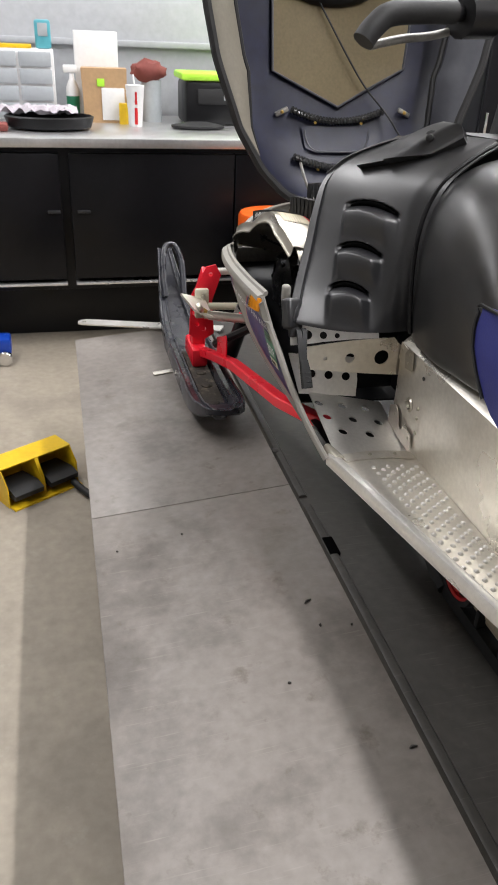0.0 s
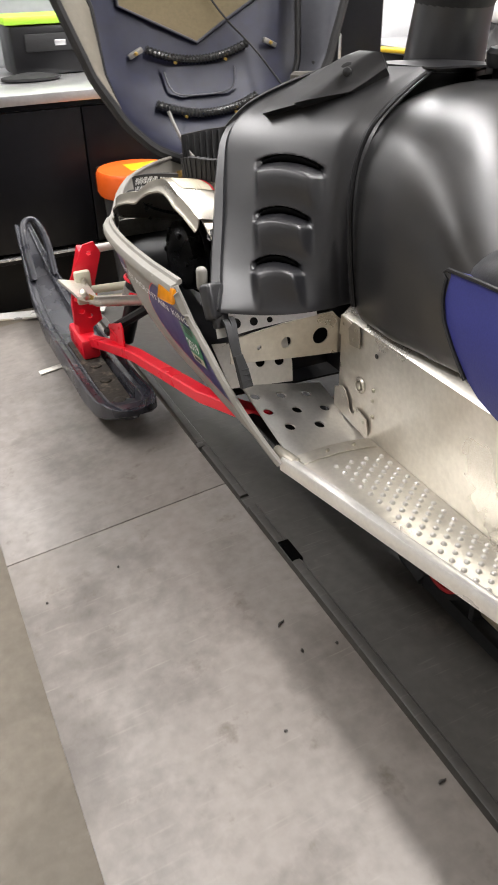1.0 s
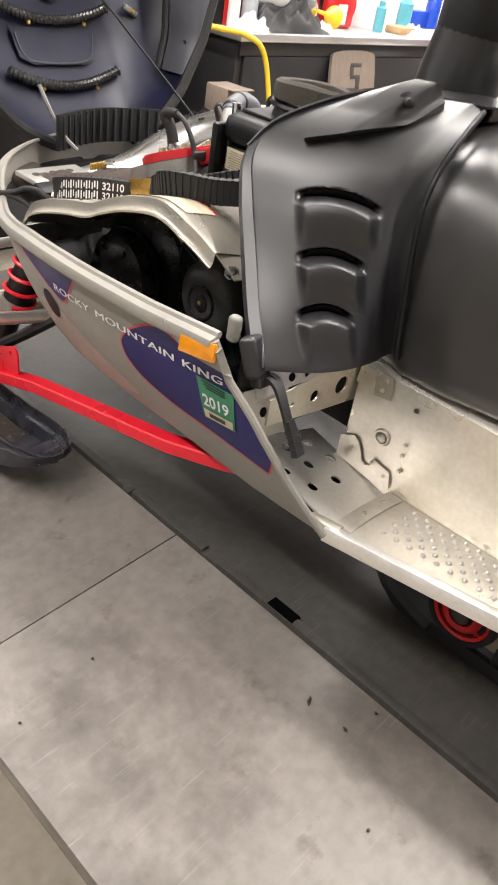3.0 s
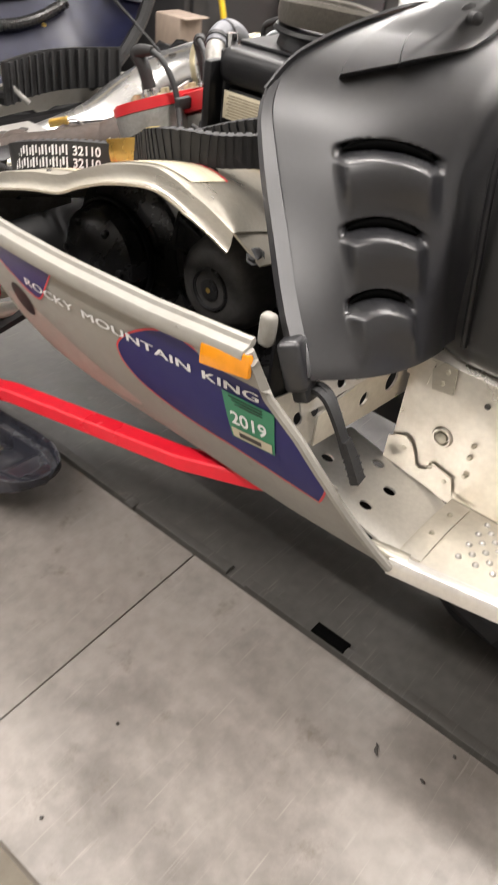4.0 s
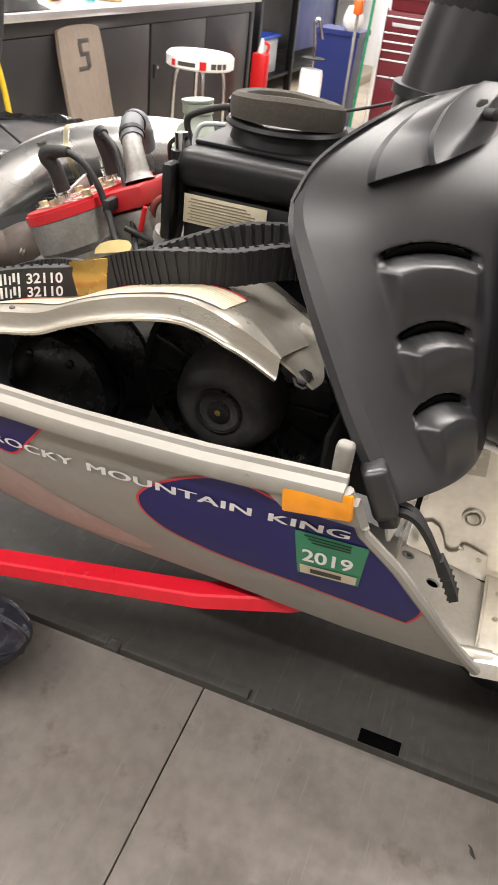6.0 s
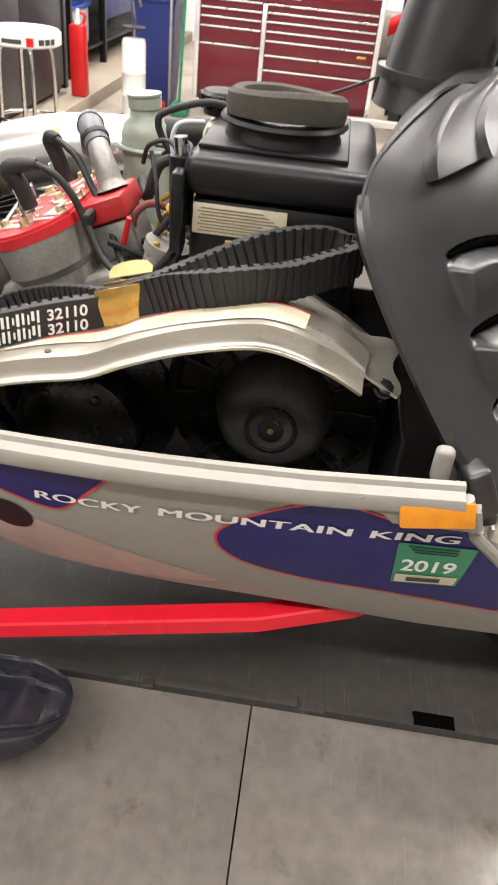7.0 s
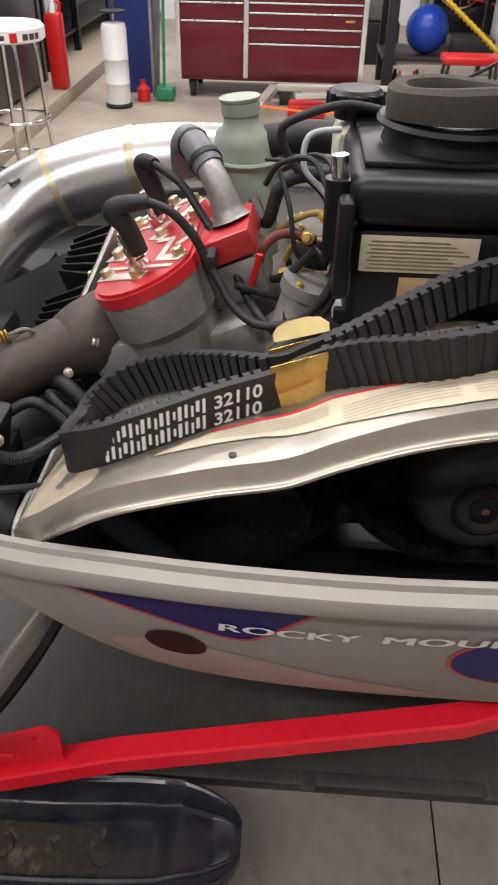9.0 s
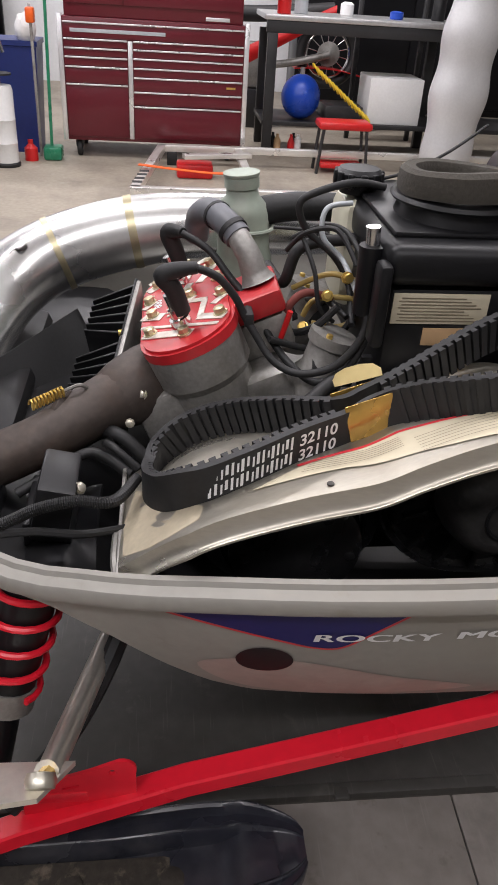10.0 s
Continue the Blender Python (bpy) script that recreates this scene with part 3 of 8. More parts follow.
def pan_point(u, v, side=1):
    rear = interp(v, REAR)
    if u < 0.5:
        y = rear + (1.5 - rear) * (u / 0.5)
        g = 1.0
    else:
        th = (u - 0.5) / 0.5 * math.pi / 2
        y = 1.5 + 0.75 * math.sin(th) ** (2 / 2.2)
        g = math.cos(th) ** (2 / 2.2) if th < math.pi / 2 - 1e-6 else 0.0
    z = interp(y, ZTOP) * (1 - v) + interp(y, ZBOT) * v
    return Vector((XC - side * (XC - pan_base(z)) * g, y, z))


pan = part("belly_pan", sheet(lambda u, v: pan_point(u, v), 150, 40, 0.004), PANPAINT, sled, "silver-grey painted belly pan side with navy decals")
part("belly_pan", sheet(lambda u, v: pan_point(u, 1 - v, -1), 48, 12, 0.004), PANPAINT, sled)
# rolled rim along the pan's top edge
rim_path = [pan_point(u / 60, 0) for u in range(61)]
part("rim", sweep(rim_path + [pan_point(u / 60, 0, -1) for u in range(59, -1, -1)],
                  [(0.001, -0.018), (-0.006, -0.017), (-0.0085, -0.013), (-0.0085, -0.003), (-0.006, 0.001), (0.004, 0.004), (0.0065, 0.0085), (0.012, 0.0095), (0.0135, 0.006), (0.012, 0.002), (0.003, -0.003)], up=(0, 0, 1)), PANPAINT, sled, "rounded silver rim of the belly pan")


def on_pan(off):
    return lambda y, z: (pan_x(y, z) - off, y, z)


def outline(pts, n=6):
    return [(p.x, p.y) for p in spline([(a, b, 0) for a, b in pts], n, True)]


def grown(loop, d):
    k = len(loop)
    area = sum(loop[i][0] * loop[(i + 1) % k][1] - loop[(i + 1) % k][0] * loop[i][1] for i in range(k))
    s = 1 if area > 0 else -1
    out = []
    for i in range(k):
        a, c = loop[i - 1], loop[(i + 1) % k]
        tx, ty = c[0] - a[0], c[1] - a[1]
        l = math.hypot(tx, ty) or 1
        out.append((loop[i][0] + s * ty / l * d, loop[i][1] - s * tx / l * d))
    return out


def poly(*runs):
    """Joins smooth runs of points into one outline with corners between them."""
    out = []
    for r in runs:
        out += [(p.x, p.y) for p in spline([(a, b, 0) for a, b in r], 6)][:-1]
    return out


def edging(loop, w=0.003):
    """A narrow stripe round an outline on the pan."""
    b = bmesh.new()
    inn = [b.verts.new(on_pan(0.0014)(*p)) for p in grown(loop, 0.0002)]
    out = [b.verts.new(on_pan(0.0014)(*p)) for p in grown(loop, w)]
    for i in range(len(loop)):
        j = (i + 1) % len(loop)
        b.faces.new((inn[i], inn[j], out[j], out[i]))
    return b


rear_blue = poly([(1.268, 0.929), (1.335, 0.925)], [(1.335, 0.925), (1.385, 0.937), (1.425, 0.926), (1.468, 0.899), (1.495, 0.872), (1.499, 0.853), (1.49, 0.834), (1.462, 0.815), (1.4, 0.801), (1.316, 0.798), (1.20, 0.791)], [(1.20, 0.791), (1.19, 0.835), (1.223, 0.884), (1.268, 0.929)])
front_blue = poly([(1.602, 0.930), (1.697, 0.921), (1.768, 0.913), (1.860, 0.905)], [(1.860, 0.905), (1.817, 0.894), (1.767, 0.881), (1.714, 0.866), (1.684, 0.858), (1.660, 0.861), (1.632, 0.893), (1.602, 0.930)])
part("decal", patch2(front_blue, on_pan(0.0012)), DECALBLUE, pan, "navy blue decal with a red edge")
part("decal_edge", edging(front_blue), DECALRED, pan)
part("decal", patch2(rear_blue, on_pan(0.0012)), DECALBLUE, pan, "navy blue decal with a red edge")
part("decal_edge", edging(rear_blue), DECALRED, pan)
part("decal", patch2(outline([(1.79, 0.80), (1.74, 0.824), (1.68, 0.822), (1.60, 0.795), (1.50, 0.757), (1.58, 0.735), (1.68, 0.732), (1.75, 0.752)]), on_pan(0.0006)), PINKFADE, pan, "faded rose streak decal")
part("vent_hole", patch2(ring2(1.727, 0.824, 0.0275, 24, 0.026), on_pan(0.0014)), BLACKPL2, pan, "oval dark vent hole")


def word_at(body, y_left, y_right, z_left, z_right, size):
    """Lettering that runs towards the rear along the pan."""
    probe = text_mesh(body, size, lambda u, v: (u, v, 0), 1.06)
    w = max(v.co.x for v in probe.verts)
    probe.free()

    def put(u, v):
        f = u / w
        y = y_left + (y_right - y_left) * f - v * 0.08
        z = z_left + (z_right - z_left) * f + v
        return pan_x(y, z) - 0.0022, y, z
    b = text_mesh(body, size, put, 1.06, weight=0.0)
    k = 0.0011
    twin = text_mesh(body, size, lambda u, v: Vector(put(u + k, v + k * 0.5)) + Vector((-0.0003, 0, 0)), 1.06, weight=0.0)
    return join(b, twin)


part("lettering", word_at("ROCKY", 1.690, 1.576, 0.8690, 0.8780, 0.0178), WHITELET, pan, "white slanted capital letters")
part("lettering", word_at("MOUNTAIN", 1.561, 1.372, 0.8800, 0.8935, 0.0178), WHITELET, pan, "white slanted capital letters")
part("lettering", word_at("KING", 1.356, 1.273, 0.8955, 0.9060, 0.0178), WHITELET, pan, "white slanted capital letters")


def on_sticker(off):
    """A place on the sticker: a from its front edge to its rear, c from bottom to top, both 0 to 1."""
    def f(a, c):
        y = (1.319 - 0.064 * a) * (1 - c) + (1.325 - 0.074 * a) * c
        z = (0.824 + 0.010 * a) * (1 - c) + (0.896 + 0.006 * a) * c
        return pan_x(y, z) - off, y, z
    return f


def sticker_box(a0, c0, a1, c1, off):
    return patch2([(a0, c1), (a1, c1), (a1, c0), (a0, c0)], on_sticker(off))


stk = part("sticker", sticker_box(0, 0, 1, 1, 0.0024), GREENSTK, pan, "green registration sticker with white numerals")
part("sticker_band", sticker_box(0.05, 0.03, 0.95, 0.25, 0.0032), PAPER, stk)
part("sticker_bar", sticker_box(0.22, 0.08, 0.72, 0.19, 0.0038), INK, stk)
part("numerals", text_mesh("2019", 0.52, lambda u, v: on_sticker(0.0032)(0.09 + u * 0.70, 0.36 + v * 0.75), 1.0, 1.05), WHITELET, stk)
for k in range(3):
    part("sticker_line", sticker_box(0.13 + 0.05 * k, 0.93 - 0.065 * k, 0.78, 0.955 - 0.065 * k, 0.0032), BLACKPL2, stk)
# amber reflector on its raised boss
boss = poly([(1.385, 0.958), (1.268, 0.966)], [(1.268, 0.968), (1.255, 0.93)], [(1.255, 0.93), (1.34, 0.926)], [(1.34, 0.926), (1.378, 0.962)])
inner_boss = grown(boss, -0.005)
b = patch2(inner_boss, on_pan(0.009))
o_ = [b.verts.new(on_pan(0.0005)(*p)) for p in boss]
i_ = [b.verts.new(on_pan(0.009)(*p)) for p in inner_boss]
for k in range(len(boss)):
    b.faces.new((o_[k], o_[(k + 1) % len(boss)], i_[(k + 1) % len(boss)], i_[k]))
part("reflector_boss", b, PANPAINT, pan)
b = box(-0.004, -0.033, -0.0125, 0.004, 0.033, 0.0125, 0.003)
b.transform(Matrix.Translation((0.3345, 1.304, 0.954)) @ Matrix.Rotation(radians(-10), 4, "X") @ Matrix.Rotation(radians(14), 4, "Y"))
part("reflector", b, AMBER, sled, "amber plastic side reflector")
# pan's rear edge and floor
part("rear_edge", sweep([pan_point(0, v / 20) + Vector((0.0, -0.002, 0)) for v in range(21)], circle(0.006, 8)), PANPAINT, sled)
part("bay_floor", sheet(lambda u, v: pan_point(0.3 + 0.69 * u, 1, 1) * (1 - v) + pan_point(0.3 + 0.69 * u, 1, -1) * v + Vector((0, 0, 0.006 - 0.012 * math.sin(math.pi * v))), 40, 10, 0.004), BLACKPL2, sled, "black floor of the engine bay")
part("bay_wall", box(0.655, 1.22, 0.74, 0.665, 1.60, 1.02, 0.002), BLACKPL2, sled)
part("well_floor", box(0.462, 1.13, 0.700, 0.598, 1.30, 0.704, 0.001), BLACKPL2, sled)
part("nose_cover", box(0.6, 2.0, 0.86, 1.08, 2.2, 0.9, 0.02), BLACKPL2, sled)

# ---- front suspension, near side ----
arm = part("trailing_arm", sweep([Vector(p) for p in ((0.372, 2.13, 0.535), (0.395, 1.98, 0.576), (0.412, 1.80, 0.623), (0.44, 1.45, 0.682), (0.468, 1.34, 0.700), (0.50, 1.28, 0.706))],
                                [(-0.012, -0.019), (0.012, -0.019), (0.0145, -0.0165), (0.0145, 0.0035), (0.012, 0.006), (-0.012, 0.006), (-0.0145, 0.0035), (-0.0145, -0.0165)], up=(0, 0, 1)), REDPAINT, sled, "red painted box-section trailing arm")
tab = [(1.975, 0.585), (1.975, 0.627), (1.93, 0.646), (1.90, 0.657)] + [(1.868 + 0.016 * math.cos(radians(100 - 20 * k)) * -1, 0.655 + 0.016 * math.sin(radians(100 - 20 * k))) for k in range(6)] + [(1.853, 0.648), (1.853, 0.60)]
tab_m = Matrix.Translation((0.405, 0, 0)) @ Matrix.Rotation(radians(90), 4, "Z") @ Matrix.Rotation(radians(90), 4, "X")
part("arm_tab", holed(tab, [ring2(1.878, 0.653, 0.0042, 12), [(1.932, 0.626), (1.914, 0.630), (1.914, 0.634), (1.932, 0.630)]], 0.004, tab_m), REDPAINT, arm)
part("tab_step", box(0.399, 1.905, 0.606, 0.4085, 1.962, 0.622, 0.002), REDPAINT, arm)
knuckle = part("spindle_carrier", sweep([Vector(p) for p in ((0.372, 2.13, 0.535), (0.374, 2.14, 0.62), (0.385, 2.13, 0.70), (0.402, 2.11, 0.775))], [(-0.018, -0.024), (0.018, -0.024), (0.021, -0.020), (0.021, 0.020), (0.018, 0.024), (-0.018, 0.024), (-0.021, 0.020), (-0.021, -0.020)], up=(0, 1, 0)), REDPAINT, sled, "red folded steel spindle carrier")
kp_m = Matrix.Translation((0.0, 2.076, 0.0)) @ Matrix.Rotation(radians(90), 4, "X")
part("carrier_plate", holed([(0.338, 0.60), (0.372, 0.575), (0.412, 0.60), (0.405, 0.70), (0.43, 0.775), (0.415, 0.805), (0.388, 0.80), (0.345, 0.72)], [ring2(0.362, 0.63, 0.007), ring2(0.382, 0.615, 0.007), ring2(0.40, 0.778, 0.006), ring2(0.352, 0.665, 0.006)], 0.005, kp_m), REDPAINT, knuckle, "red plate with round holes")
part("clamp", box(0.352, 2.052, 0.655, 0.392, 2.0715, 0.742, 0.006), CREAM, knuckle, "pale worn clamp plate")
for z in (0.67, 0.72):
    bolt(Vector((0.372, 2.052, z)), (0, -1, 0), 0.007, 0.010, ZINC, knuckle)
part("radius_rod", tube([(0.39, 2.11, 0.775), (0.62, 2.07, 0.79)], 0.0105, 12, 1), ALUBRIGHT, sled)
part("radius_rod", tube([(0.38, 2.06, 0.69), (0.64, 2.0, 0.70)], 0.0105, 12, 1), CREAM, sled, "cream radius rod")
part("radius_rod", tube([(0.38, 2.06, 0.662), (0.64, 1.98, 0.672)], 0.0105, 12, 1), CREAM, sled, "cream radius rod")
rod = part("tie_rod", tube([(0.362, 1.936, 0.715), (0.37, 1.934, 0.708), (0.62, 1.87, 0.69)], 0.013, 12, 1), ALU, sled, "grey aluminium tie rod")
part("rod_end", lathe([(0.007, -0.008), (0.0135, -0.007), (0.0155, 0), (0.0135, 0.007), (0.007, 0.008)], 20, Matrix.Translation((0.345, 1.938, 0.728)) @ Matrix.Rotation(radians(60), 4, "Y")), ZINC, rod)
part("rod_neck", tube([(0.35, 1.938, 0.722), (0.378, 1.931, 0.703)], 0.0085, 8, 1), GOLD, rod)
b = holed([(-0.03, -0.025), (0.13, -0.03), (0.13, 0.04), (0.0, 0.022)], [], 0.006)
b.transform(Matrix.Translation((0.352, 1.94, 0.718)) @ Matrix.Rotation(radians(90), 4, "Z") @ Matrix.Rotation(radians(14), 4, "X"))
part("steering_arm", b, ALU, sled, "flat bare metal steering arm")
shock = part("shock", tube([(0.455, 2.03, 0.55), (0.49, 1.995, 0.70)], 0.021, 16, 1), BLACKPL2, sled, "black shock with a red coil spring")
part("shock_body", tube([(0.488, 1.997, 0.69), (0.525, 1.955, 0.84)], 0.030, 18, 1), BLACKPL2, shock)
part("collar", tube([(0.484, 2.001, 0.672), (0.491, 1.994, 0.70)], 0.033, 18, 1), CASTALU, shock)
a0, a1 = Vector((0.489, 1.996, 0.695)), Vector((0.527, 1.953, 0.845))
ax = (a1 - a0).normalized()
e1 = ax.cross(Vector((0, 0, 1))).normalized()
e2 = ax.cross(e1)
coil = [a0 + (a1 - a0) * (i / 100) + (e1 * math.cos(TAU * i / 20) + e2 * math.sin(TAU * i / 20)) * 0.035 for i in range(101)]
part("spring", sweep(coil, circle(0.0042, 8)), REDPAINT, shock, "red coil spring")
part("brake_hose", tube([(0.40, 1.99, 0.60), (0.46, 1.92, 0.66), (0.55, 1.87, 0.72), (0.66, 1.86, 0.76)], 0.012, 8, 6), BLACKRUB, sled)


def ski_ring(y):
    """Section of the ski across x at y: a flat sole with raised side ridges."""
    w = interp(y, [(1.78, 0.074), (2.3, 0.072), (2.5, 0.062), (2.65, 0.045), (2.83, 0.025)])
    if y < 1.78:
        w = 0.008 + 0.066 * math.sqrt(max(0.0, 1 - ((1.78 - y) / 0.152) ** 2.4))
    zb = interp(y, [(1.63, 0.072), (1.66, 0.055), (1.72, 0.030), (1.85, 0.006), (2.3, 0.0), (2.45, 0.02), (2.6, 0.065), (2.72, 0.125), (2.83, 0.19)])
    cx = 0.365
    h = interp(y, [(1.63, 0.016), (1.70, 0.045), (1.85, 0.056), (2.3, 0.05), (2.5, 0.034), (2.83, 0.014)])
    pts = []
    deep = 0.74 - 0.42 * sstep((y - 1.69) / 0.05)
    half = ((1.0, 0.22), (0.985, 0.80), (0.95, 0.97), (0.90, 1.0), (0.85, 0.96), (0.81, 0.80), (0.78, 0.74), (0.60, 0.72), (0.575, 0.84), (0.53, 0.86), (0.50, 0.80), (0.46, deep))
    for u, v in tuple((-a, b_) for a, b_ in half) + half[::-1] + (
            (0.8, 0.0), (0.2, -0.02), (0.12, -0.3), (-0.12, -0.3), (-0.2, -0.02), (-0.8, 0.0)):
        x = cx + u * w
        pts.append(Vector((x, y + 0.035 * max(0, (2.3 - y) / 0.67), deck_z(cx) + 0.016 + zb + v * h)))
    return pts


ski = part("ski", loft([ski_ring(1.63 + 0.006 * i) for i in range(30)] + [ski_ring(1.82 + i * 0.02) for i in range(51)]), SKIBLACK, sled, "black plastic ski with raised edges and a looped tip", angle=40)
part("ski_insert", box(0.335, 1.78, deck_z(0.36) + 0.036, 0.395, 2.2, deck_z(0.36) + 0.050, 0.004), SKIDIRT, ski, "dirty brown metal ski channel")
for y in (1.815, 1.93, 2.02):
    part("rivet_plate", lathe([(0.016, 0), (0.015, 0.004), (0.008, 0.007)], 10, Matrix.Translation((0.365, y, deck_z(0.36) + 0.049))), SKIDIRT, ski)
part("ski_leg", box(0.345, 2.06, 0.50, 0.392, 2.2, 0.555, 0.008), REDPAINT, ski)
part("ski_loop", tube([(0.335, 2.58, 0.55), (0.338, 2.66, 0.645), (0.355, 2.715, 0.692), (0.39, 2.725, 0.692), (0.408, 2.68, 0.645), (0.405, 2.60, 0.55)], 0.011, 10, 8), SKIBLACK, ski)
# far side ski and arm, simple repeats
ski2 = new("ski", ski.data)
ski2.parent = sled
ski2.matrix_world = Matrix.Translation((2 * XC - 2 * 0.365, 0, DZ - deck_z(0.365)))
arm2 = new("trailing_arm", arm.data)
arm2.parent = sled
arm2.matrix_world = Matrix.Translation((XC, 0, 0)) @ Matrix.Diagonal((-1, 1, 1, 1)) @ Matrix.Translation((-XC, 0, 0))

# ---- tunnel, running board, footwell ----
def board_edge(y):
    return Vector((0.449 + 0.17 * (1.114 - y) if y > 0.5 else 0.449 + 0.17 * 0.614, y, 0.722 + 0.035 * min(0.7, 1.114 - y)))


part("tunnel", loft([[Vector((0.602, y, 0.705)), Vector((0.602, y, 0.895)), Vector((0.62, y, 0.91)), Vector((1.06, y, 0.91)), Vector((1.078, y, 0.895)), Vector((1.078, y, 0.705)), Vector((1.072, y, 0.705)), Vector((1.072, y, 0.89)), Vector((0.608, y, 0.89)), Vector((0.608, y, 0.705))] for y in (-1.1, 0.2, 0.7, 1.0, 1.221)]), ALU, sled, "bare aluminium tunnel side, scuffed")


def board_fn(u, v):
    y = 1.118 - u * 2.0
    e = board_edge(y)
    inn = Vector((0.601, y, 0.716 + 0.02 * u))
    p = e + (inn - e) * v
    p.z += 0.006 * math.sin(v * math.pi)
    return p


board = part("running_board", sheet(board_fn, 60, 8, 0.004), ALU, sled, "aluminium running board with punched traction dimples")
lip_path = [board_edge(1.118 - i * 0.05) + Vector((-0.004, 0, -0.004)) for i in range(41)]
part("board_lip", sweep(lip_path, [(-0.010, -0.013), (-0.0125, -0.0115), (-0.0130, -0.0085), (-0.0108, -0.0075), (-0.0108, -0.0062), (-0.0132, -0.0052), (-0.0134, -0.0018), (-0.0110, -0.0008), (-0.0108, 0.0005), (-0.0126, 0.0016), (-0.0118, 0.0048), (-0.0094, 0.0050), (-0.0086, 0.0062), (-0.0094, 0.0078), (-0.0070, 0.0100), (-0.0048, 0.0094), (-0.0036, 0.0102), (-0.0030, 0.0122), (0.0, 0.0130), (0.008, 0.011), (0.012, 0.004), (0.011, -0.010)], up=(0, 0, 1)), ALUBRIGHT, board, "ridged bright edge extrusion")
dim = lathe([(0.0044, 0.0), (0.0036, 0.0024), (0.0022, 0.0036), (0.0004, 0.0040)], 10)
dim_me = mesh_of(dim, "dimple", ALUBRIGHT)
k = 0
for r in range(34):
    for c in range(7):
        y = 1.060 - r * 0.0215 - (0.0108 if c % 2 else 0)
        x = 0.502 + c * 0.0138 + 0.06 * (1.06 - y)
        e = board_edge(y)
        f = (x - e.x) / (0.601 - e.x)
        if f > 0.93:
            continue
        p = board_fn((1.118 - y) / 2.0, f)
        o = new("dimple", dim_me)
        o.parent, o.location = board, p
# holed foot plate that closes the well in front
U = Vector((1.0, -0.06, -0.165)).normalized()
V = Vector((0.0, 1.0, 0.235)).normalized()
foot_m = Matrix.Translation((0.452, 1.112, 0.7237)) @ Matrix((U, V, U.cross(V))).transposed().to_4x4()
holes = []
for r, u0, n in ((0, 0.0365, 2), (1, 0.017, 3), (2, 0.012, 3)):
    for c in range(n):
        holes.append(ring2(u0 + c * (0.055, 0.0535, 0.049)[r], 0.076 + r * 0.041, 0.0090, 14, 0.0085))
part("foot_plate", holed([(0.0, -0.004), (0.150, -0.014), (0.152, 0.05), (0.152, 0.185), (0.0, 0.192)], holes, 0.003, foot_m), ALUBRIGHT, sled, "aluminium foot plate with punched holes")
part("well_back", box(0.45, 1.325, 0.755, 0.64, 1.33, 0.95, 0.001), BLACKPL2, sled)
TU, TV = Vector((1.0, -0.05, -0.06)).normalized(), Vector((0.0, 0.30, 0.95)).normalized()
toe_m = Matrix.Translation((0.452, 1.296, 0.764)) @ Matrix((TU, TV, TU.cross(TV))).transposed().to_4x4()
part("toe_panel", holed([(-0.02, 0.0), (0.098, -0.004), (0.102, 0.03), (0.098, 0.075), (-0.04, 0.08)], [ring2(0.006, 0.040, 0.009, 14, 0.0085), ring2(0.042, 0.038, 0.009, 14, 0.0085), ring2(0.078, 0.036, 0.009, 14, 0.0085)], 0.003, toe_m), ALUBRIGHT, sled, "aluminium toe panel with punched holes")
# gusset with three round holes and its upper flange
g_m = Matrix.Translation((0.0, 1.2265, 0.0)) @ Matrix.Rotation(radians(90), 4, "X")
part("gusset", holed([(0.404, 0.850), (0.460, 0.843), (0.529, 0.834), (0.613, 0.825), (0.616, 0.837), (0.627, 0.854), (0.626, 0.877), (0.607, 0.883), (0.596, 0.892), (0.587, 0.903), (0.499, 0.900), (0.404, 0.891)], [ring2(0.454, 0.868, 0.004), ring2(0.5025, 0.866, 0.0095), ring2(0.566, 0.864, 0.0145, 20)], 0.003, g_m), ALU, sled, "triangular aluminium gusset with round holes")
FU, FV = Vector((0.978, -0.207, 0)).normalized(), Vector((0, 0.3, 0.954)).normalized()
f_m = Matrix.Translation((0.447, 1.231, 0.912)) @ Matrix((FU, FV, FU.cross(FV))).transposed().to_4x4()
part("gusset_flange", holed([(-0.060, -0.020), (-0.036, -0.018), (0.0, -0.012), (0.05, -0.006), (0.103, -0.002), (0.103, 0.010), (0.05, 0.018), (-0.060, 0.024)], [ring2(-0.028, 0.0, 0.0085), ring2(0.001, 0.0, 0.0068), ring2(0.0265, 0.0, 0.0048)], 0.003, f_m), ALUBRIGHT, sled, "bright flange with three holes")
part("tunnel_tab", holed([(0.0, 0.0), (0.03, -0.004), (0.034, 0.03), (0.004, 0.034)], [ring2(0.012, 0.022, 0.003)], 0.002, Matrix.Translation((0.6005, 1.225, 0.862)) @ Matrix.Rotation(radians(-90), 4, "Z") @ Matrix.Rotation(radians(90), 4, "X")), ALU, sled)
# separate block added to stand for the pan's rear upper corner
part("pan_corner", box(0.384, 1.289, 0.95, 0.400, 1.307, 0.988, 0.006, seg=3), PANPAINT, sled, "small painted block for the pan's rear upper corner")
for y, z, r in ((1.134, 0.739, 0.0034), (1.158, 0.749, 0.0034), (1.199, 0.757, 0.0034), (1.114, 0.808, 0.0030), (1.114, 0.789, 0.0030), (1.112, 0.761, 0.0032), (1.172, 0.889, 0.0036), (1.175, 0.871, 0.0036)):
    bolt(Vector((0.599, y, z)), (-1, 0, 0), r, 0.0035, ZINC, sled, "rivet")
side_m = Matrix.Translation((0.5985, 0, 0)) @ Matrix.Rotation(radians(90), 4, "Z") @ Matrix.Rotation(radians(90), 4, "X")
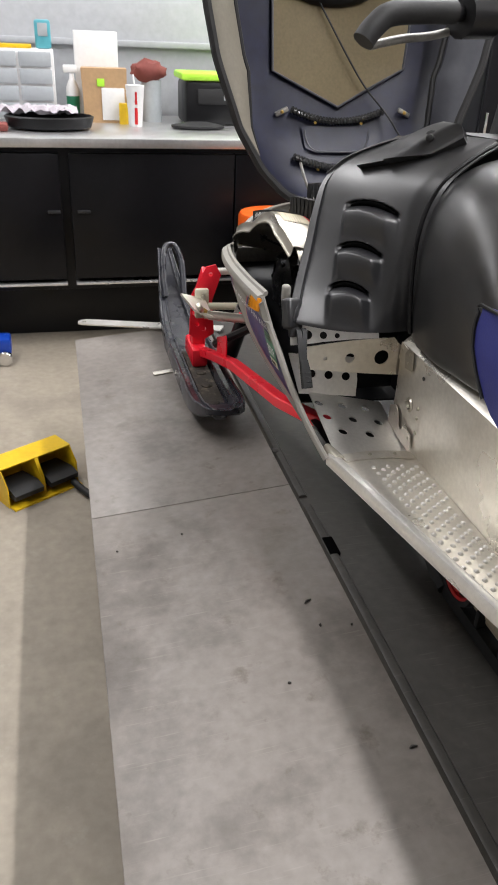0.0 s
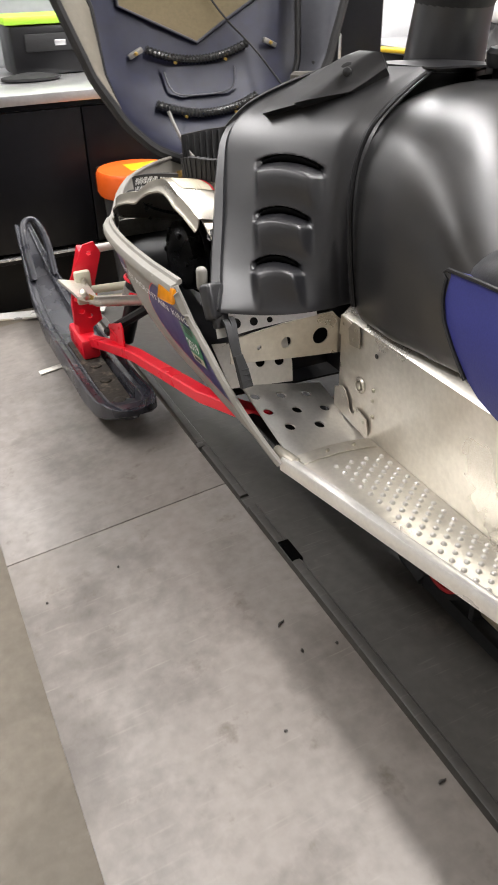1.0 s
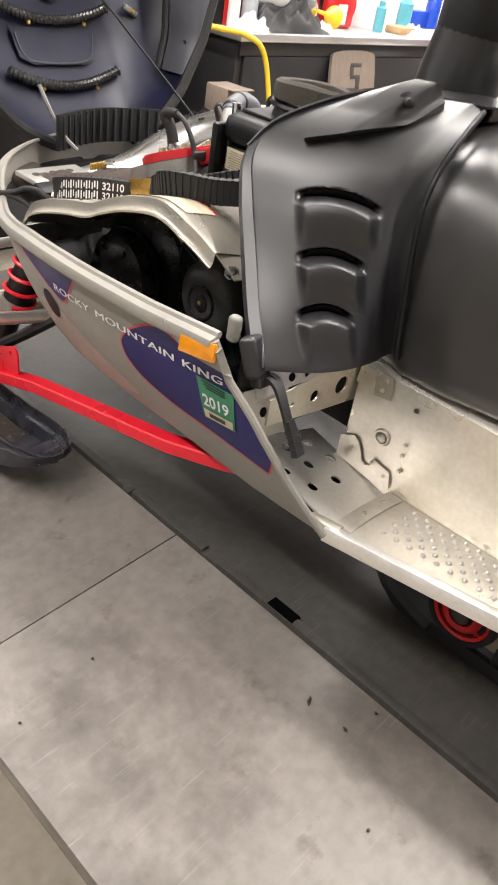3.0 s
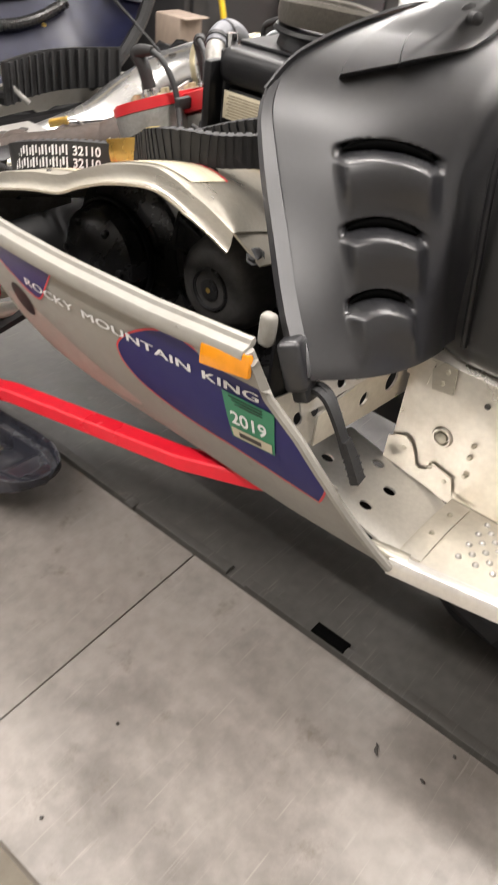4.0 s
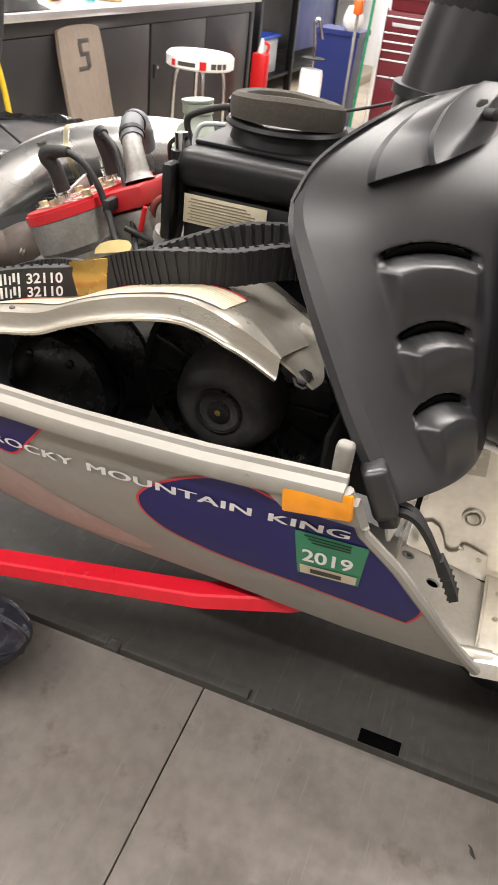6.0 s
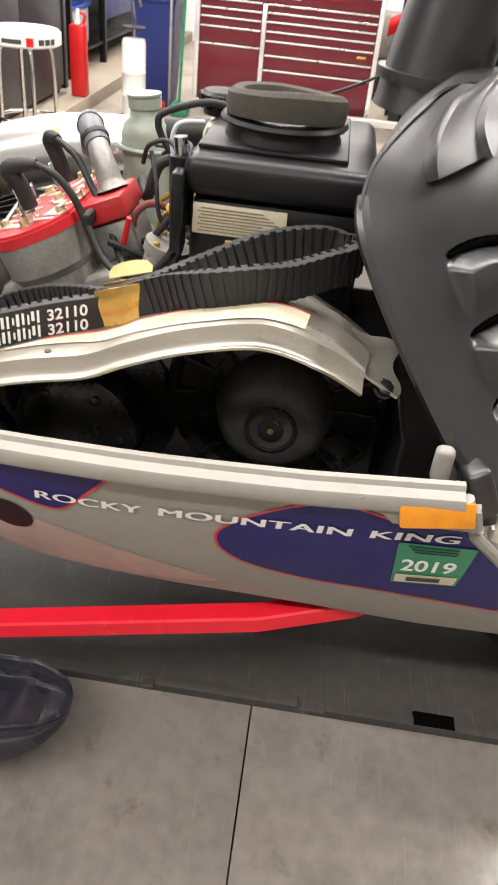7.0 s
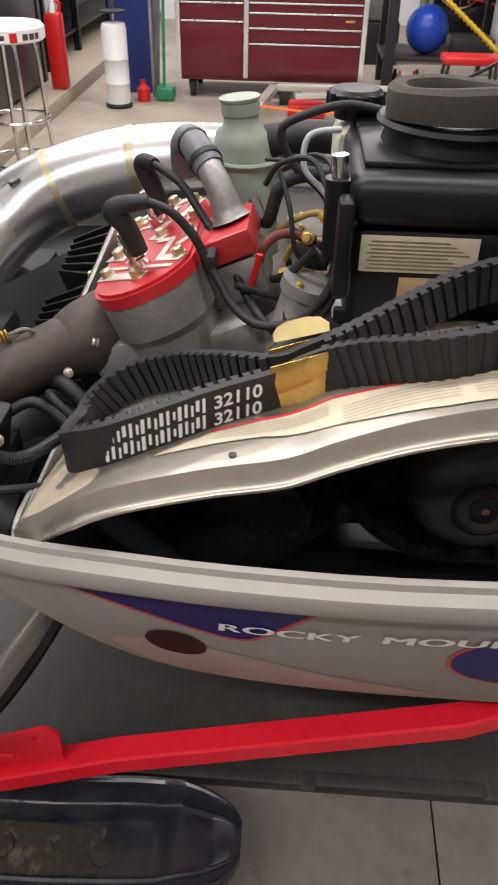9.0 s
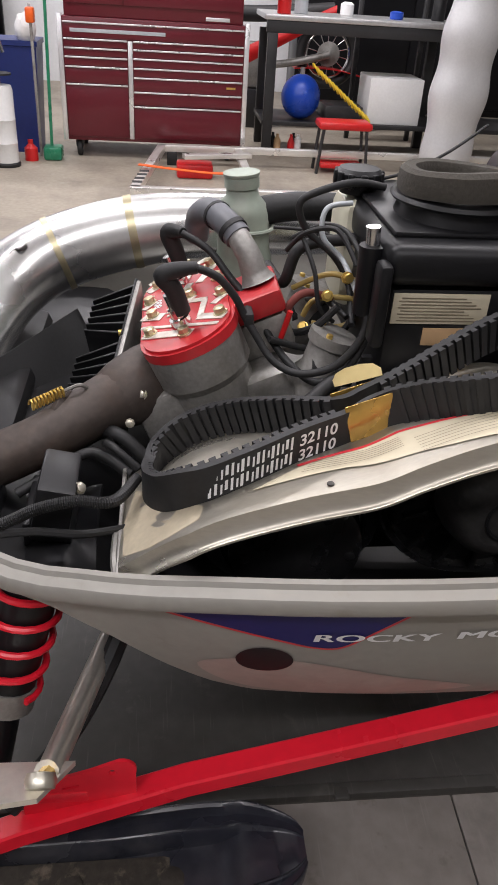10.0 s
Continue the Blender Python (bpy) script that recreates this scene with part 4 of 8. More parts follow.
part("side_bracket", holed([(1.225, 0.728), (1.225, 0.764), (1.202, 0.775), (1.192, 0.770), (1.183, 0.756), (1.178, 0.741), (1.171, 0.737), (1.162, 0.742), (1.156, 0.755), (1.126, 0.748), (1.119, 0.722), (1.15, 0.716)], [], 0.002, side_m), ALU, sled, "hooked aluminium side bracket with rivets")
part("tab_plate", holed([(1.158, 0.862), (1.186, 0.858), (1.192, 0.884), (1.180, 0.899), (1.162, 0.898)], [], 0.002, side_m), GUARDALU, sled)
part("tunnel_hole", lathe([(0.0038, 0), (0.0038, 0.001)], 14, Matrix.Translation((0.6005, 1.115, 0.867)) @ Matrix.Rotation(radians(-90), 4, "Y")), INK, sled)
boss_m = Matrix.Translation((0.601, 1.156, 0.797)) @ Matrix.Rotation(radians(-90), 4, "Y")
round_boss = part("round_boss", hoop([(0.0085, 0), (0.0105, 0.003), (0.0125, 0.003), (0.0145, 0)], 24, boss_m), ALU, sled, "pressed ring round a bolt head")
part("boss_bolt", lathe([(0.0078, 0), (0.0078, 0.004), (0.005, 0.0055)], 12, boss_m), ZINC, round_boss)
strip_fn = lambda u, v: board_fn((0.003 + 0.026 * u) / 2.0, 0.06 + 0.9 * v) + Vector((0, 0, 0.003))
part("joint_strip", sheet(strip_fn, 4, 12, 0.002), ALU, sled, "narrow riveted joint strip")
for v in (0.38, 0.74):
    bolt(strip_fn(0.5, v), (0, 0, 1), 0.0028, 0.003, ZINC, sled, "rivet")
part("lip_plug", tube([(0.452, 1.10, 0.722), (0.447, 1.125, 0.724), (0.444, 1.148, 0.727)], 0.01, 12, 4, radii=[0.012, 0.011, 0.006]), GUARDALU, sled)
for dx, dy in ((0.0, 0.0), (0.011, 0.004)):
    part("rubber_strap", sweep(spline([(0.402 + dx, 1.248 + dy, 0.912), (0.400 + dx, 1.234 + dy, 0.922), (0.398 + dx, 1.218 + dy, 0.920), (0.396 + dx * 0.8, 1.203 + dy, 0.906), (0.396 + dx * 0.6, 1.190 + dy * 0.7, 0.886), (0.397 + dx * 0.4, 1.180, 0.866)], 8), [(-0.0042, -0.0028), (0.0042, -0.0028), (0.0042, 0.0028), (-0.0042, 0.0028)]), BLACKRUB, sled, "worn black rubber hood strap")
strap_end = part("strap_end", sweep([Vector(p) for p in ((0.399, 1.187, 0.884), (0.401, 1.176, 0.864), (0.402, 1.163, 0.840))], [(-0.0085, -0.0045), (0.0085, -0.0045), (0.0085, 0.0045), (-0.0085, 0.0045)], scale=[0.8, 1.0, 1.05]), BLACKRUB, sled, "ribbed rubber strap end")
for k in range(4):
    q = Vector((0.401, 1.176, 0.864)) + (Vector((0.402, 1.163, 0.840)) - Vector((0.401, 1.176, 0.864))) * (k / 3.3)
    part("strap_rib", box(-0.0093, -0.0052, -0.0010, 0.0093, 0.0052, 0.0010, 0.0008, m=Matrix.Translation(q) @ Matrix.Rotation(radians(-28), 4, "X")), BLACKRUB, strap_end)

# ---- rear suspension under the board ----
WM = Matrix.Translation((0.655, 0.955, 0.553)) @ Matrix.Rotation(radians(90), 4, "Y")
wheel = part("idler_wheel", hoop([(0.0445, -0.009), (0.050, -0.011), (0.0525, 0.0), (0.050, 0.011), (0.0445, 0.009)], 40, WM), REDPL, sled, "red spoked idler wheel")
for k in range(5):
    part("spoke", box(0.030, -0.005, -0.004, 0.046, 0.005, 0.004, 0.001, m=WM @ Matrix.Rotation(TAU * (k + 0.3) / 5, 4, "Z")), REDPL, wheel)
part("hub_ring", hoop([(0.022, -0.013), (0.030, -0.015), (0.035, -0.012), (0.035, 0.012), (0.022, 0.012)], 32, WM), REDPL, wheel)
part("web", hoop([(0.012, -0.002), (0.046, -0.002), (0.046, 0.002), (0.012, 0.002)], 32, WM), BLACKRUB, wheel)
part("tyre", hoop([(0.0515, -0.012), (0.060, -0.012), (0.063, 0.0), (0.060, 0.012), (0.0515, 0.012)], 40, WM), BLACKRUB, wheel)
part("hub", lathe([(0.009, -0.019), (0.016, -0.017), (0.016, 0.017)], 16, WM), RUST, wheel)
part("slide_rail", box(0.665, -1.0, 0.50, 0.685, 0.93, 0.545, 0.006), TAPE, sled, "dirty aluminium slide rail")
part("slide_rail", box(0.995, -1.0, 0.50, 1.015, 0.93, 0.545, 0.006), ALU, sled)
for y in (0.8, 0.62, 0.45):
    part("rail_bracket", box(0.655, y, 0.52, 0.70, y + 0.07, 0.575, 0.006), TAPE, sled)
b = loft([[Vector((x, y, z)) for x in (0.65, 1.03) for z in ((DZ + 0.004, DZ + 0.03) if x == 0.65 else (DZ + 0.03, DZ + 0.004))] for y in (-1.1, 1.0)])
track = part("track", b, BLACKRUB, sled, "black rubber drive track")
lug = mesh_of(box(-0.19, -0.006, 0.0, 0.19, 0.006, 0.035, 0.003), "lug", BLACKRUB)
for i in range(26):
    o = new("lug", lug)
    o.parent, o.location = track, (XC, 0.96 - i * 0.08, DZ + 0.03)
part("track_front", tube([(0.655, 1.0, 0.48), (0.655, 1.1, 0.52), (0.655, 1.15, 0.62), (0.655, 1.12, 0.70)], 0.016, 6, 6), BLACKRUB, track)


rings = [[p + Vector((sx, 0, 0)) + n * s for sx, s in ((-0.185, 0.012), (0.185, 0.012), (0.185, -0.012), (-0.185, -0.012))] for p, n in [(Vector((XC, 1.0 + 0.14 * math.sin(a), 0.60 - 0.14 * math.cos(a))), Vector((0, math.sin(a), -math.cos(a)))) for a in [i * math.pi / 12 for i in range(13)]]]
part("track_bend", loft(rings), BLACKRUB, track)

# ---- side shroud with three louvres ----
LEFT = [(0.934, (0.395, 1.239)), (0.945, (0.399, 1.245)), (0.99, (0.420, 1.285)), (1.05, (0.447, 1.330)), (1.11, (0.470, 1.372)), (1.15, (0.487, 1.398)), (1.18, (0.512, 1.405)), (1.205, (0.548, 1.395)), (1.23, (0.602, 1.36)), (1.25, (0.66, 1.32))]
RIGHT = [(0.934, (0.593, 1.163)), (0.96, (0.590, 1.166)), (1.057, (0.586, 1.176)), (1.126, (0.598, 1.19)), (1.18, (0.622, 1.195)), (1.22, (0.67, 1.20)), (1.25, (0.73, 1.21))]
LEFT = [(p.z, (p.x, p.y)) for p in spline([(q[0], q[1], z) for z, q in LEFT], 8)]
RIGHT = [(p.z, (p.x, p.y)) for p in spline([(q[0], q[1], z) for z, q in RIGHT], 8)]


def edge_at(z, table):
    return Vector((interp(z, [(a, p[0]) for a, p in table]), interp(z, [(a, p[1]) for a, p in table]), z))


LOUV = [(1.124, 0.31, 0.74, 0.021), (1.058, 0.30, 0.67, 0.021), (0.995, 0.27, 0.59, 0.022)]


def shroud(u, v):
    z = 0.934 + (1.25 - 0.934) * v
    a, c = edge_at(z, LEFT), edge_at(z, RIGHT)
    p = a + (c - a) * u
    n = (c - a).cross(Vector((0, 0, 1))).normalized()
    if n.x > 0:
        n = -n
    p += n * (0.020 * math.sin(math.pi * min(1, u * 1.15)) * (1 - 0.5 * v))
    if u > 0.80:
        p -= n * 0.012 * sstep((u - 0.80) / 0.2)
    for zc, ua, ub, d in LOUV:
        if ua - 0.08 < u < ub + 0.08:
            s = sstep((u - ua + 0.04) / 0.08) * sstep((ub + 0.05 - u) / 0.09)
            arch = zc - 0.012 * ((u - (ua + ub) / 2) / ((ub - ua) / 2)) ** 2 * 0.8 + 0.006
            dz = z - arch
            if 0 <= dz < 0.011:
                p -= n * (0.016 * s * (1 - sstep((dz - 0.007) / 0.004)))
            elif -0.060 < dz < 0:
                p += n * (d * 0.85 * s * sstep((dz + 0.060) / 0.052) * (1 - sstep((dz + 0.004) / 0.004)))
    return p


console = part("side_shroud", sheet(shroud, 80, 190, 0.003), BLACKPLASTIC, sled, "black moulded side shroud with three louvre scoops", angle=55)
part("shroud_edge", sweep([edge_at(0.934 + 0.236 * i / 24, LEFT) + Vector((-0.003 + 0.006 * (i / 24) ** 6, 0.009 - 0.006 * (i / 24) ** 6, 0)) for i in range(25)], [(-0.009, -0.010), (-0.011, 0.0), (-0.008, 0.009), (0.002, 0.011), (0.008, 0.005), (0.008, -0.010)], up=(-0.3, 1, 0.3), scale=[1.0 - 0.55 * (i / 24) ** 5 for i in range(25)]), BLACKPLASTIC, console)
part("shroud_foot", box(-0.017, -0.013, -0.026, 0.017, 0.013, 0.030, 0.007, seg=3, m=Matrix.Translation((0.394, 1.258, 0.944)) @ Matrix.Rotation(radians(-24), 4, "X") @ Matrix.Rotation(radians(20), 4, "Z")), BLACKPLASTIC, console)
part("foot_step", box(-0.012, -0.010, -0.016, 0.012, 0.010, 0.016, 0.004, m=Matrix.Translation((0.398, 1.247, 0.922)) @ Matrix.Rotation(radians(-24), 4, "X")), BLACKPLASTIC, console)


# near-black tube laid in each louvre groove to paint its inner shade
def shade_fill(zc, ua, ub):
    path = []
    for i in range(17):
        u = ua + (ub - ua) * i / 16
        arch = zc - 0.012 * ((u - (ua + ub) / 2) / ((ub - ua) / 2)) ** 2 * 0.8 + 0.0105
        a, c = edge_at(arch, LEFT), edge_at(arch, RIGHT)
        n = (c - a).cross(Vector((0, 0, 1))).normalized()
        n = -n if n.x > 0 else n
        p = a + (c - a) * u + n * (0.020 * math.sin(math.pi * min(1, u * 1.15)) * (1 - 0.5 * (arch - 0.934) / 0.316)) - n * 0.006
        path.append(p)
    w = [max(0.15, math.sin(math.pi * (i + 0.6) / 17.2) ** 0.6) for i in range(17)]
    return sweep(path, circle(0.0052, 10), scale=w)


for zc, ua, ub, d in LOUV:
    part("louvre_shade", shade_fill(zc, ua + 0.01, ub - 0.01), SHADEBLACK, console, "near-black fill for the shade in a louvre slot")


def console_top(u, v):
    """Top of the console, between the shroud and the steering post."""
    a = [Vector((0.489, 1.411, 1.165)), Vector((0.53, 1.40, 1.20)), Vector((0.60, 1.36, 1.235)), Vector((0.66, 1.32, 1.25)), Vector((0.73, 1.21, 1.25))]
    a = spline(a, 8)
    f = u * (len(a) - 1)
    i = min(int(f), len(a) - 2)
    p = a[i] + (a[i + 1] - a[i]) * (f - i)
    q = Vector((2 * XC - p.x - 0.10 * (1 - u), p.y - 0.09, p.z - 0.03))
    r = p + (q - p) * v
    r.z += 0.012 * math.sin(math.pi * v)
    return r


part("console_top", sheet(console_top, 32, 24, 0.003), BLACKPLASTIC, console)

def ear_plate(outline, h, label=""):
    """A plate standing proud of the shroud, with a sloping skirt round it."""
    loop = []
    for n_, a in enumerate(outline):
        c = outline[(n_ + 1) % len(outline)]
        cuts = max(1, int(math.hypot(c[0] - a[0], c[1] - a[1]) / 0.010))
        loop += [(a[0] + (c[0] - a[0]) * q / cuts, a[1] + (c[1] - a[1]) * q / cuts) for q in range(cuts)]
    out = Vector((-0.80, -0.50, 0.35)).normalized()

    def top(u, v):
        return shroud(u, v) + out * h * (1 - 0.7 * sstep((u - 0.42) / 0.24)) + Vector((0, 0, 0.013 * sstep((v - 0.90) / 0.10) * sstep((u + 0.05) / 0.3)))

    mu, mv = sum(q[0] for q in loop) / len(loop), sum(q[1] for q in loop) / len(loop)
    inner = [(mu + (u - mu) * 0.965, mv + (v - mv) * 0.965) for u, v in loop]
    b = patch2(inner, top)
    low = [b.verts.new(shroud(u, v) - out * 0.004) for u, v in loop]
    high = [b.verts.new(top(u, v)) for u, v in inner]
    for q in range(len(loop)):
        r = (q + 1) % len(loop)
        b.faces.new((low[q], low[r], high[r], high[q]))
    bmesh.ops.remove_doubles(b, verts=b.verts, dist=0.0002)
    bmesh.ops.recalc_face_normals(b, faces=b.faces)
    return part("latch_bracket", b, BLACKPLASTIC, console, label, angle=35)


ear_plate([(0.238, 0.785), (0.21, 0.83), (0.175, 0.875), (0.135, 0.915), (0.09, 0.965), (0.13, 0.995), (0.45, 0.995), (0.62, 0.955), (0.52, 0.90), (0.425, 0.835)], 0.017, "raised black latch bracket")
ear_plate([(0.43, 0.832), (0.375, 0.865), (0.30, 0.905), (0.23, 0.95), (0.21, 0.98), (0.24, 0.998), (0.50, 0.998), (0.70, 0.965), (0.64, 0.90)], 0.028)
part("latch_bolt", lathe([(0.013, -0.012), (0.013, 0.004), (0.010, 0.006), (0.006, 0.0065), (0.006, 0.022), (0.003, 0.024)], 14, Matrix.Translation((0.626, 1.272, 1.245)) @ Vector((-0.62, -0.75, 0.12)).to_track_quat("Z", "Y").to_matrix().to_4x4()), BLACKRUB, console)

# ---- tank ----
TANKTOP = spline([(0.90, 1.05, 0), (0.95, 1.105, 0), (1.0, 1.165, 0), (1.05, 1.21, 0), (1.10, 1.231, 0), (1.16, 1.235, 0), (1.22, 1.225, 0), (1.27, 1.21, 0)], 6)


def tank_ring(y):
    zt = interp(y, [(p.x, p.y) for p in TANKTOP])
    hw = interp(y, [(0.90, 0.235), (0.98, 0.252), (1.08, 0.262), (1.16, 0.258), (1.22, 0.235), (1.27, 0.19)])
    zb = interp(y, [(0.90, 0.905), (1.1, 0.888), (1.22, 0.885), (1.27, 0.90)])
    zc, hz = (zt + zb) / 2, (zt - zb) / 2
    out = []
    for i in range(40):
        a = TAU * i / 40
        c, s = math.cos(a), math.sin(a)
        e = 0.62 if s > 0 else 0.3
        x = math.copysign(abs(c) ** e, c) * hw
        z = math.copysign(abs(s) ** e, s) * hz
        x *= 1 - 0.06 * max(0, z / hz)
        out.append(Vector((XC + x, y, zc + z)))
    return out


tank = part("fuel_tank", loft([tank_ring(0.90 + 0.37 * i / 26) for i in range(27)]), TANKPL, sled, "large black plastic fuel tank", angle=60)
cap = part("fuel_cap", lathe([(0.033, 0), (0.033, 0.02), (0.043, 0.022), (0.045, 0.04), (0.040, 0.046), (0.025, 0.047)], 28, Matrix.Translation((0.84, 1.165, 1.226))), BLACKPL2, tank, "black filler cap with a cream top")
part("cap_gauge", lathe([(0.026, 0), (0.026, 0.004), (0.018, 0.010), (0.004, 0.012)], 24, Matrix.Translation((0.84, 1.165, 1.272))), CREAM, cap)
part("cap_ring", tube([(0.84 + 0.052 * math.cos(a), 1.165 + 0.052 * math.sin(a), 1.228) for a in [TAU * i / 20 for i in range(20)]], 0.005, 6, 1, True), BLACKRUB, cap)
part("vent_hose", tube([(0.86, 1.20, 1.262), (0.90, 1.22, 1.27), (0.94, 1.19, 1.265), (0.95, 1.15, 1.23)], 0.007, 8, 8), CLEARGREY, tank)
# seam bead between shroud and tank
part("seam_bead", tube([edge_at(z, RIGHT) + Vector((-0.010, -0.004, 0)) for z in (0.936, 0.96, 1.03, 1.09, 1.14, 1.18, 1.205, 1.23, 1.245)], 0.0042, 8, 4), BLACKPL2, console)

# ---- seat ----
def seat_ring(y, lower=False):
    zt = interp(y, [(-0.6, 1.14), (0.2, 1.13), (0.7, 1.125), (0.88, 1.115), (0.95, 1.09), (0.985, 1.05), (1.0, 1.01)])
    hw = interp(y, [(-0.6, 0.20), (0.2, 0.222), (0.7, 0.236), (0.93, 0.238), (0.98, 0.228), (1.0, 0.20)])
    zb = 0.945
    zc, hz = (zt + zb) / 2, (zt - zb) / 2
    out = []
    for i in range(32):
        a = TAU * i / 32
        c, s = math.cos(a), math.sin(a)
        x = math.copysign(abs(c) ** 0.5, c) * hw
        z = math.copysign(abs(s) ** 0.5, s) * hz
        out.append(Vector((XC + x, y, zc + z)))
    return out


seat = part("seat", loft([seat_ring(-0.6 + 1.6 * i / 40) for i in range(41)]), SEATGREY, sled, "charcoal and blue vinyl seat", angle=60)


def seat_side(u, v):
    y = 0.985 - 1.5 * u
    y0 = interp(v, [(0, 0.90), (0.25, 0.93), (0.5, 0.955), (0.75, 0.968), (1, 0.968)])
    y = y0 - 1.5 * u
    z = (0.885 + 0.02 * (1 - math.exp(-u * 10)) * 0) + (0.165 + 0.02 * u) * v
    lo = interp(u, [(0, 0.93), (0.02, 0.912), (0.05, 0.90), (0.2, 0.893), (1, 0.893)])
    z = lo + (1.052 + 0.03 * u - lo) * v
    return Vector((0.588 - 0.014 * math.sin(math.pi * min(1, v * 1.05)) * min(1, 0.3 + u * 8) + 0.01 * v, y, z))


part("side_panel", sheet(seat_side, 60, 14, 0.012), SEATBLUE, seat, "blue vinyl side panel")
part("piping", tube([seat_side(0, v / 10) + Vector((-0.002, 0.002, 0)) for v in range(11)] + [seat_side(u / 12, 1) + Vector((-0.002, 0, 0.002)) for u in range(1, 9)], 0.003, 6, 2), BLACKRUB, seat)

# ---- steering ----
post = part("steering_boot", tube([(0.836, 1.330, 1.19), (0.836, 1.327, 1.23), (0.836, 1.318, 1.30), (0.836, 1.305, 1.36)], 0.066, 28, 4, radii=[0.069, 0.064, 0.060, 0.058]), BLACKPLASTIC, sled, "black plastic steering boot")
part("boot_flange", tube([(0.836, 1.33, 1.222), (0.836, 1.3295, 1.234)], 0.070, 28, 1), BLACKPLASTIC, post)
part("boot_top", tube([(0.836, 1.322, 1.305), (0.836, 1.31, 1.345), (0.836, 1.292, 1.42), (0.836, 1.28, 1.47)], 0.07, 28, 6, radii=[0.055, 0.063, 0.066, 0.053]), BLACKRUB, post, "wrinkled black handlebar pad")
bars = part("handlebar", tube([(0.836, 1.29, 1.40), (0.74, 1.285, 1.42), (0.66, 1.27, 1.43), (0.56, 1.234, 1.43), (0.51, 1.222, 1.426)], 0.013, 12, 8), BLACKPL2, sled, "black handlebar with grips and levers")
part("grip", tube([(0.62, 1.25, 1.432), (0.555, 1.232, 1.430), (0.502, 1.22, 1.424), (0.474, 1.212, 1.405), (0.459, 1.207, 1.387)], 0.0175, 16, 6), BLACKRUB, bars)
part("lever_block", tube([(0.70, 1.278, 1.43), (0.64, 1.262, 1.428)], 0.034, 14, 1), BLACKPL2, bars)
part("lever", tube([(0.66, 1.30, 1.41), (0.60, 1.275, 1.398), (0.54, 1.255, 1.392), (0.482, 1.238, 1.381)], 0.0065, 10, 6), CASTALU, bars, "grey cast brake lever")
part("handlebar_arm", tube([(0.836, 1.29, 1.40), (0.93, 1.285, 1.42), (1.01, 1.27, 1.43), (1.11, 1.235, 1.41), (1.21, 1.205, 1.388)], 0.016, 12, 8), BLACKPL2, bars)
part("grip", tube([(1.05, 1.258, 1.425), (1.12, 1.235, 1.41), (1.21, 1.206, 1.389)], 0.019, 16, 6), BLACKRUB, bars)
part("control_pod", tube([(0.97, 1.28, 1.43), (1.04, 1.262, 1.428)], 0.036, 14, 1), BLACKPL2, bars)

# ---- engine bay ----
# belt guard over the clutches
GUARD = [(1.383, 1.034), (1.42, 1.060), (1.455, 1.073), (1.49, 1.075), (1.55, 1.060), (1.60, 1.040), (1.64, 1.021), (1.70, 1.007), (1.775, 0.983), (1.815, 0.958), (1.862, 0.915)]
gpath = spline([(0, y, z) for y, z in GUARD], 5)


def guard_z(y):
    return interp(y, [(p.y, p.z) for p in gpath])


def guard_edge(y):
    return 0.400 + 0.018 * max(0, (1.43 - y) / 0.05) + 0.02 * max(0, (y - 1.8) / 0.065)


def guard_fn(u, v):
    f = u * (len(gpath) - 1)
    i = min(int(f), len(gpath) - 2)
    p = gpath[i] + (gpath[i + 1] - gpath[i]) * (f - i)
    xo = guard_edge(p.y)
    if v < 0.12:
        k = v / 0.12
        return Vector((xo + 0.010 * math.sin(k * math.pi / 2), p.y, p.z - 0.020 * math.cos(k * math.pi / 2)))
    k = (v - 0.12) / 0.88
    w = 0.20 if p.y > 1.46 else 0.20 - 0.05 * (1.46 - p.y) / 0.08
    return Vector((xo + 0.010 + w * k, p.y - 0.02 * k * max(0, (1.46 - p.y) / 0.08), p.z - 0.042 * k + 0.004 * math.sin(k * math.pi)))


guard = part("belt_guard", sheet(guard_fn, 90, 50, 0.003), GUARDALU, sled, "bright aluminium belt guard with a worn caution label")
part("guard_flap", box(0.425, 1.863, 0.872, 0.60, 1.867, 0.909, 0.001), CASTALU, guard)
part("guard_tail", sheet(lambda u, v: Vector((0.432 + 0.10 * v, 1.392 - 0.046 * u - 0.004 * math.sin(9 * v) * u, 1.036 - 0.008 * v - (0.026 - 0.012 * v) * u + 0.006 * math.sin(u * 5 + 4 * v) * u * v)), 12, 12, 0.003), GUARDALU, guard, "crumpled rear flap of the guard")


def on_guard(off):
    def f(y, q):
        z = guard_z(y)
        return Vector((guard_edge(y) + 0.01 + q, y, z - 0.042 * (q / 0.2) + 0.004 * math.sin(math.pi * q / 0.2) + 0.0032 + off))
    return f


label = part("caution_label", patch2([(1.745, 0.030), (1.66, 0.034), (1.575, 0.014), (1.53, 0.008), (1.47, 0.008), (1.442, 0.012), (1.438, 0.066), (1.456, 0.066), (1.49, 0.056), (1.55, 0.056), (1.607, 0.068), (1.66, 0.062), (1.70, 0.052)], on_guard(0.0012)), PAPER, guard, "cream caution label with small print")
part("label_stripe", patch2([(1.438, 0.069), (1.456, 0.0695), (1.49, 0.0595), (1.55, 0.0595), (1.607, 0.0715), (1.66, 0.067), (1.702, 0.057), (1.70, 0.0525), (1.66, 0.0625), (1.607, 0.0675), (1.55, 0.0555), (1.49, 0.0555), (1.456, 0.0655), (1.438, 0.065)], on_guard(0.0014)), DECALRED, label)
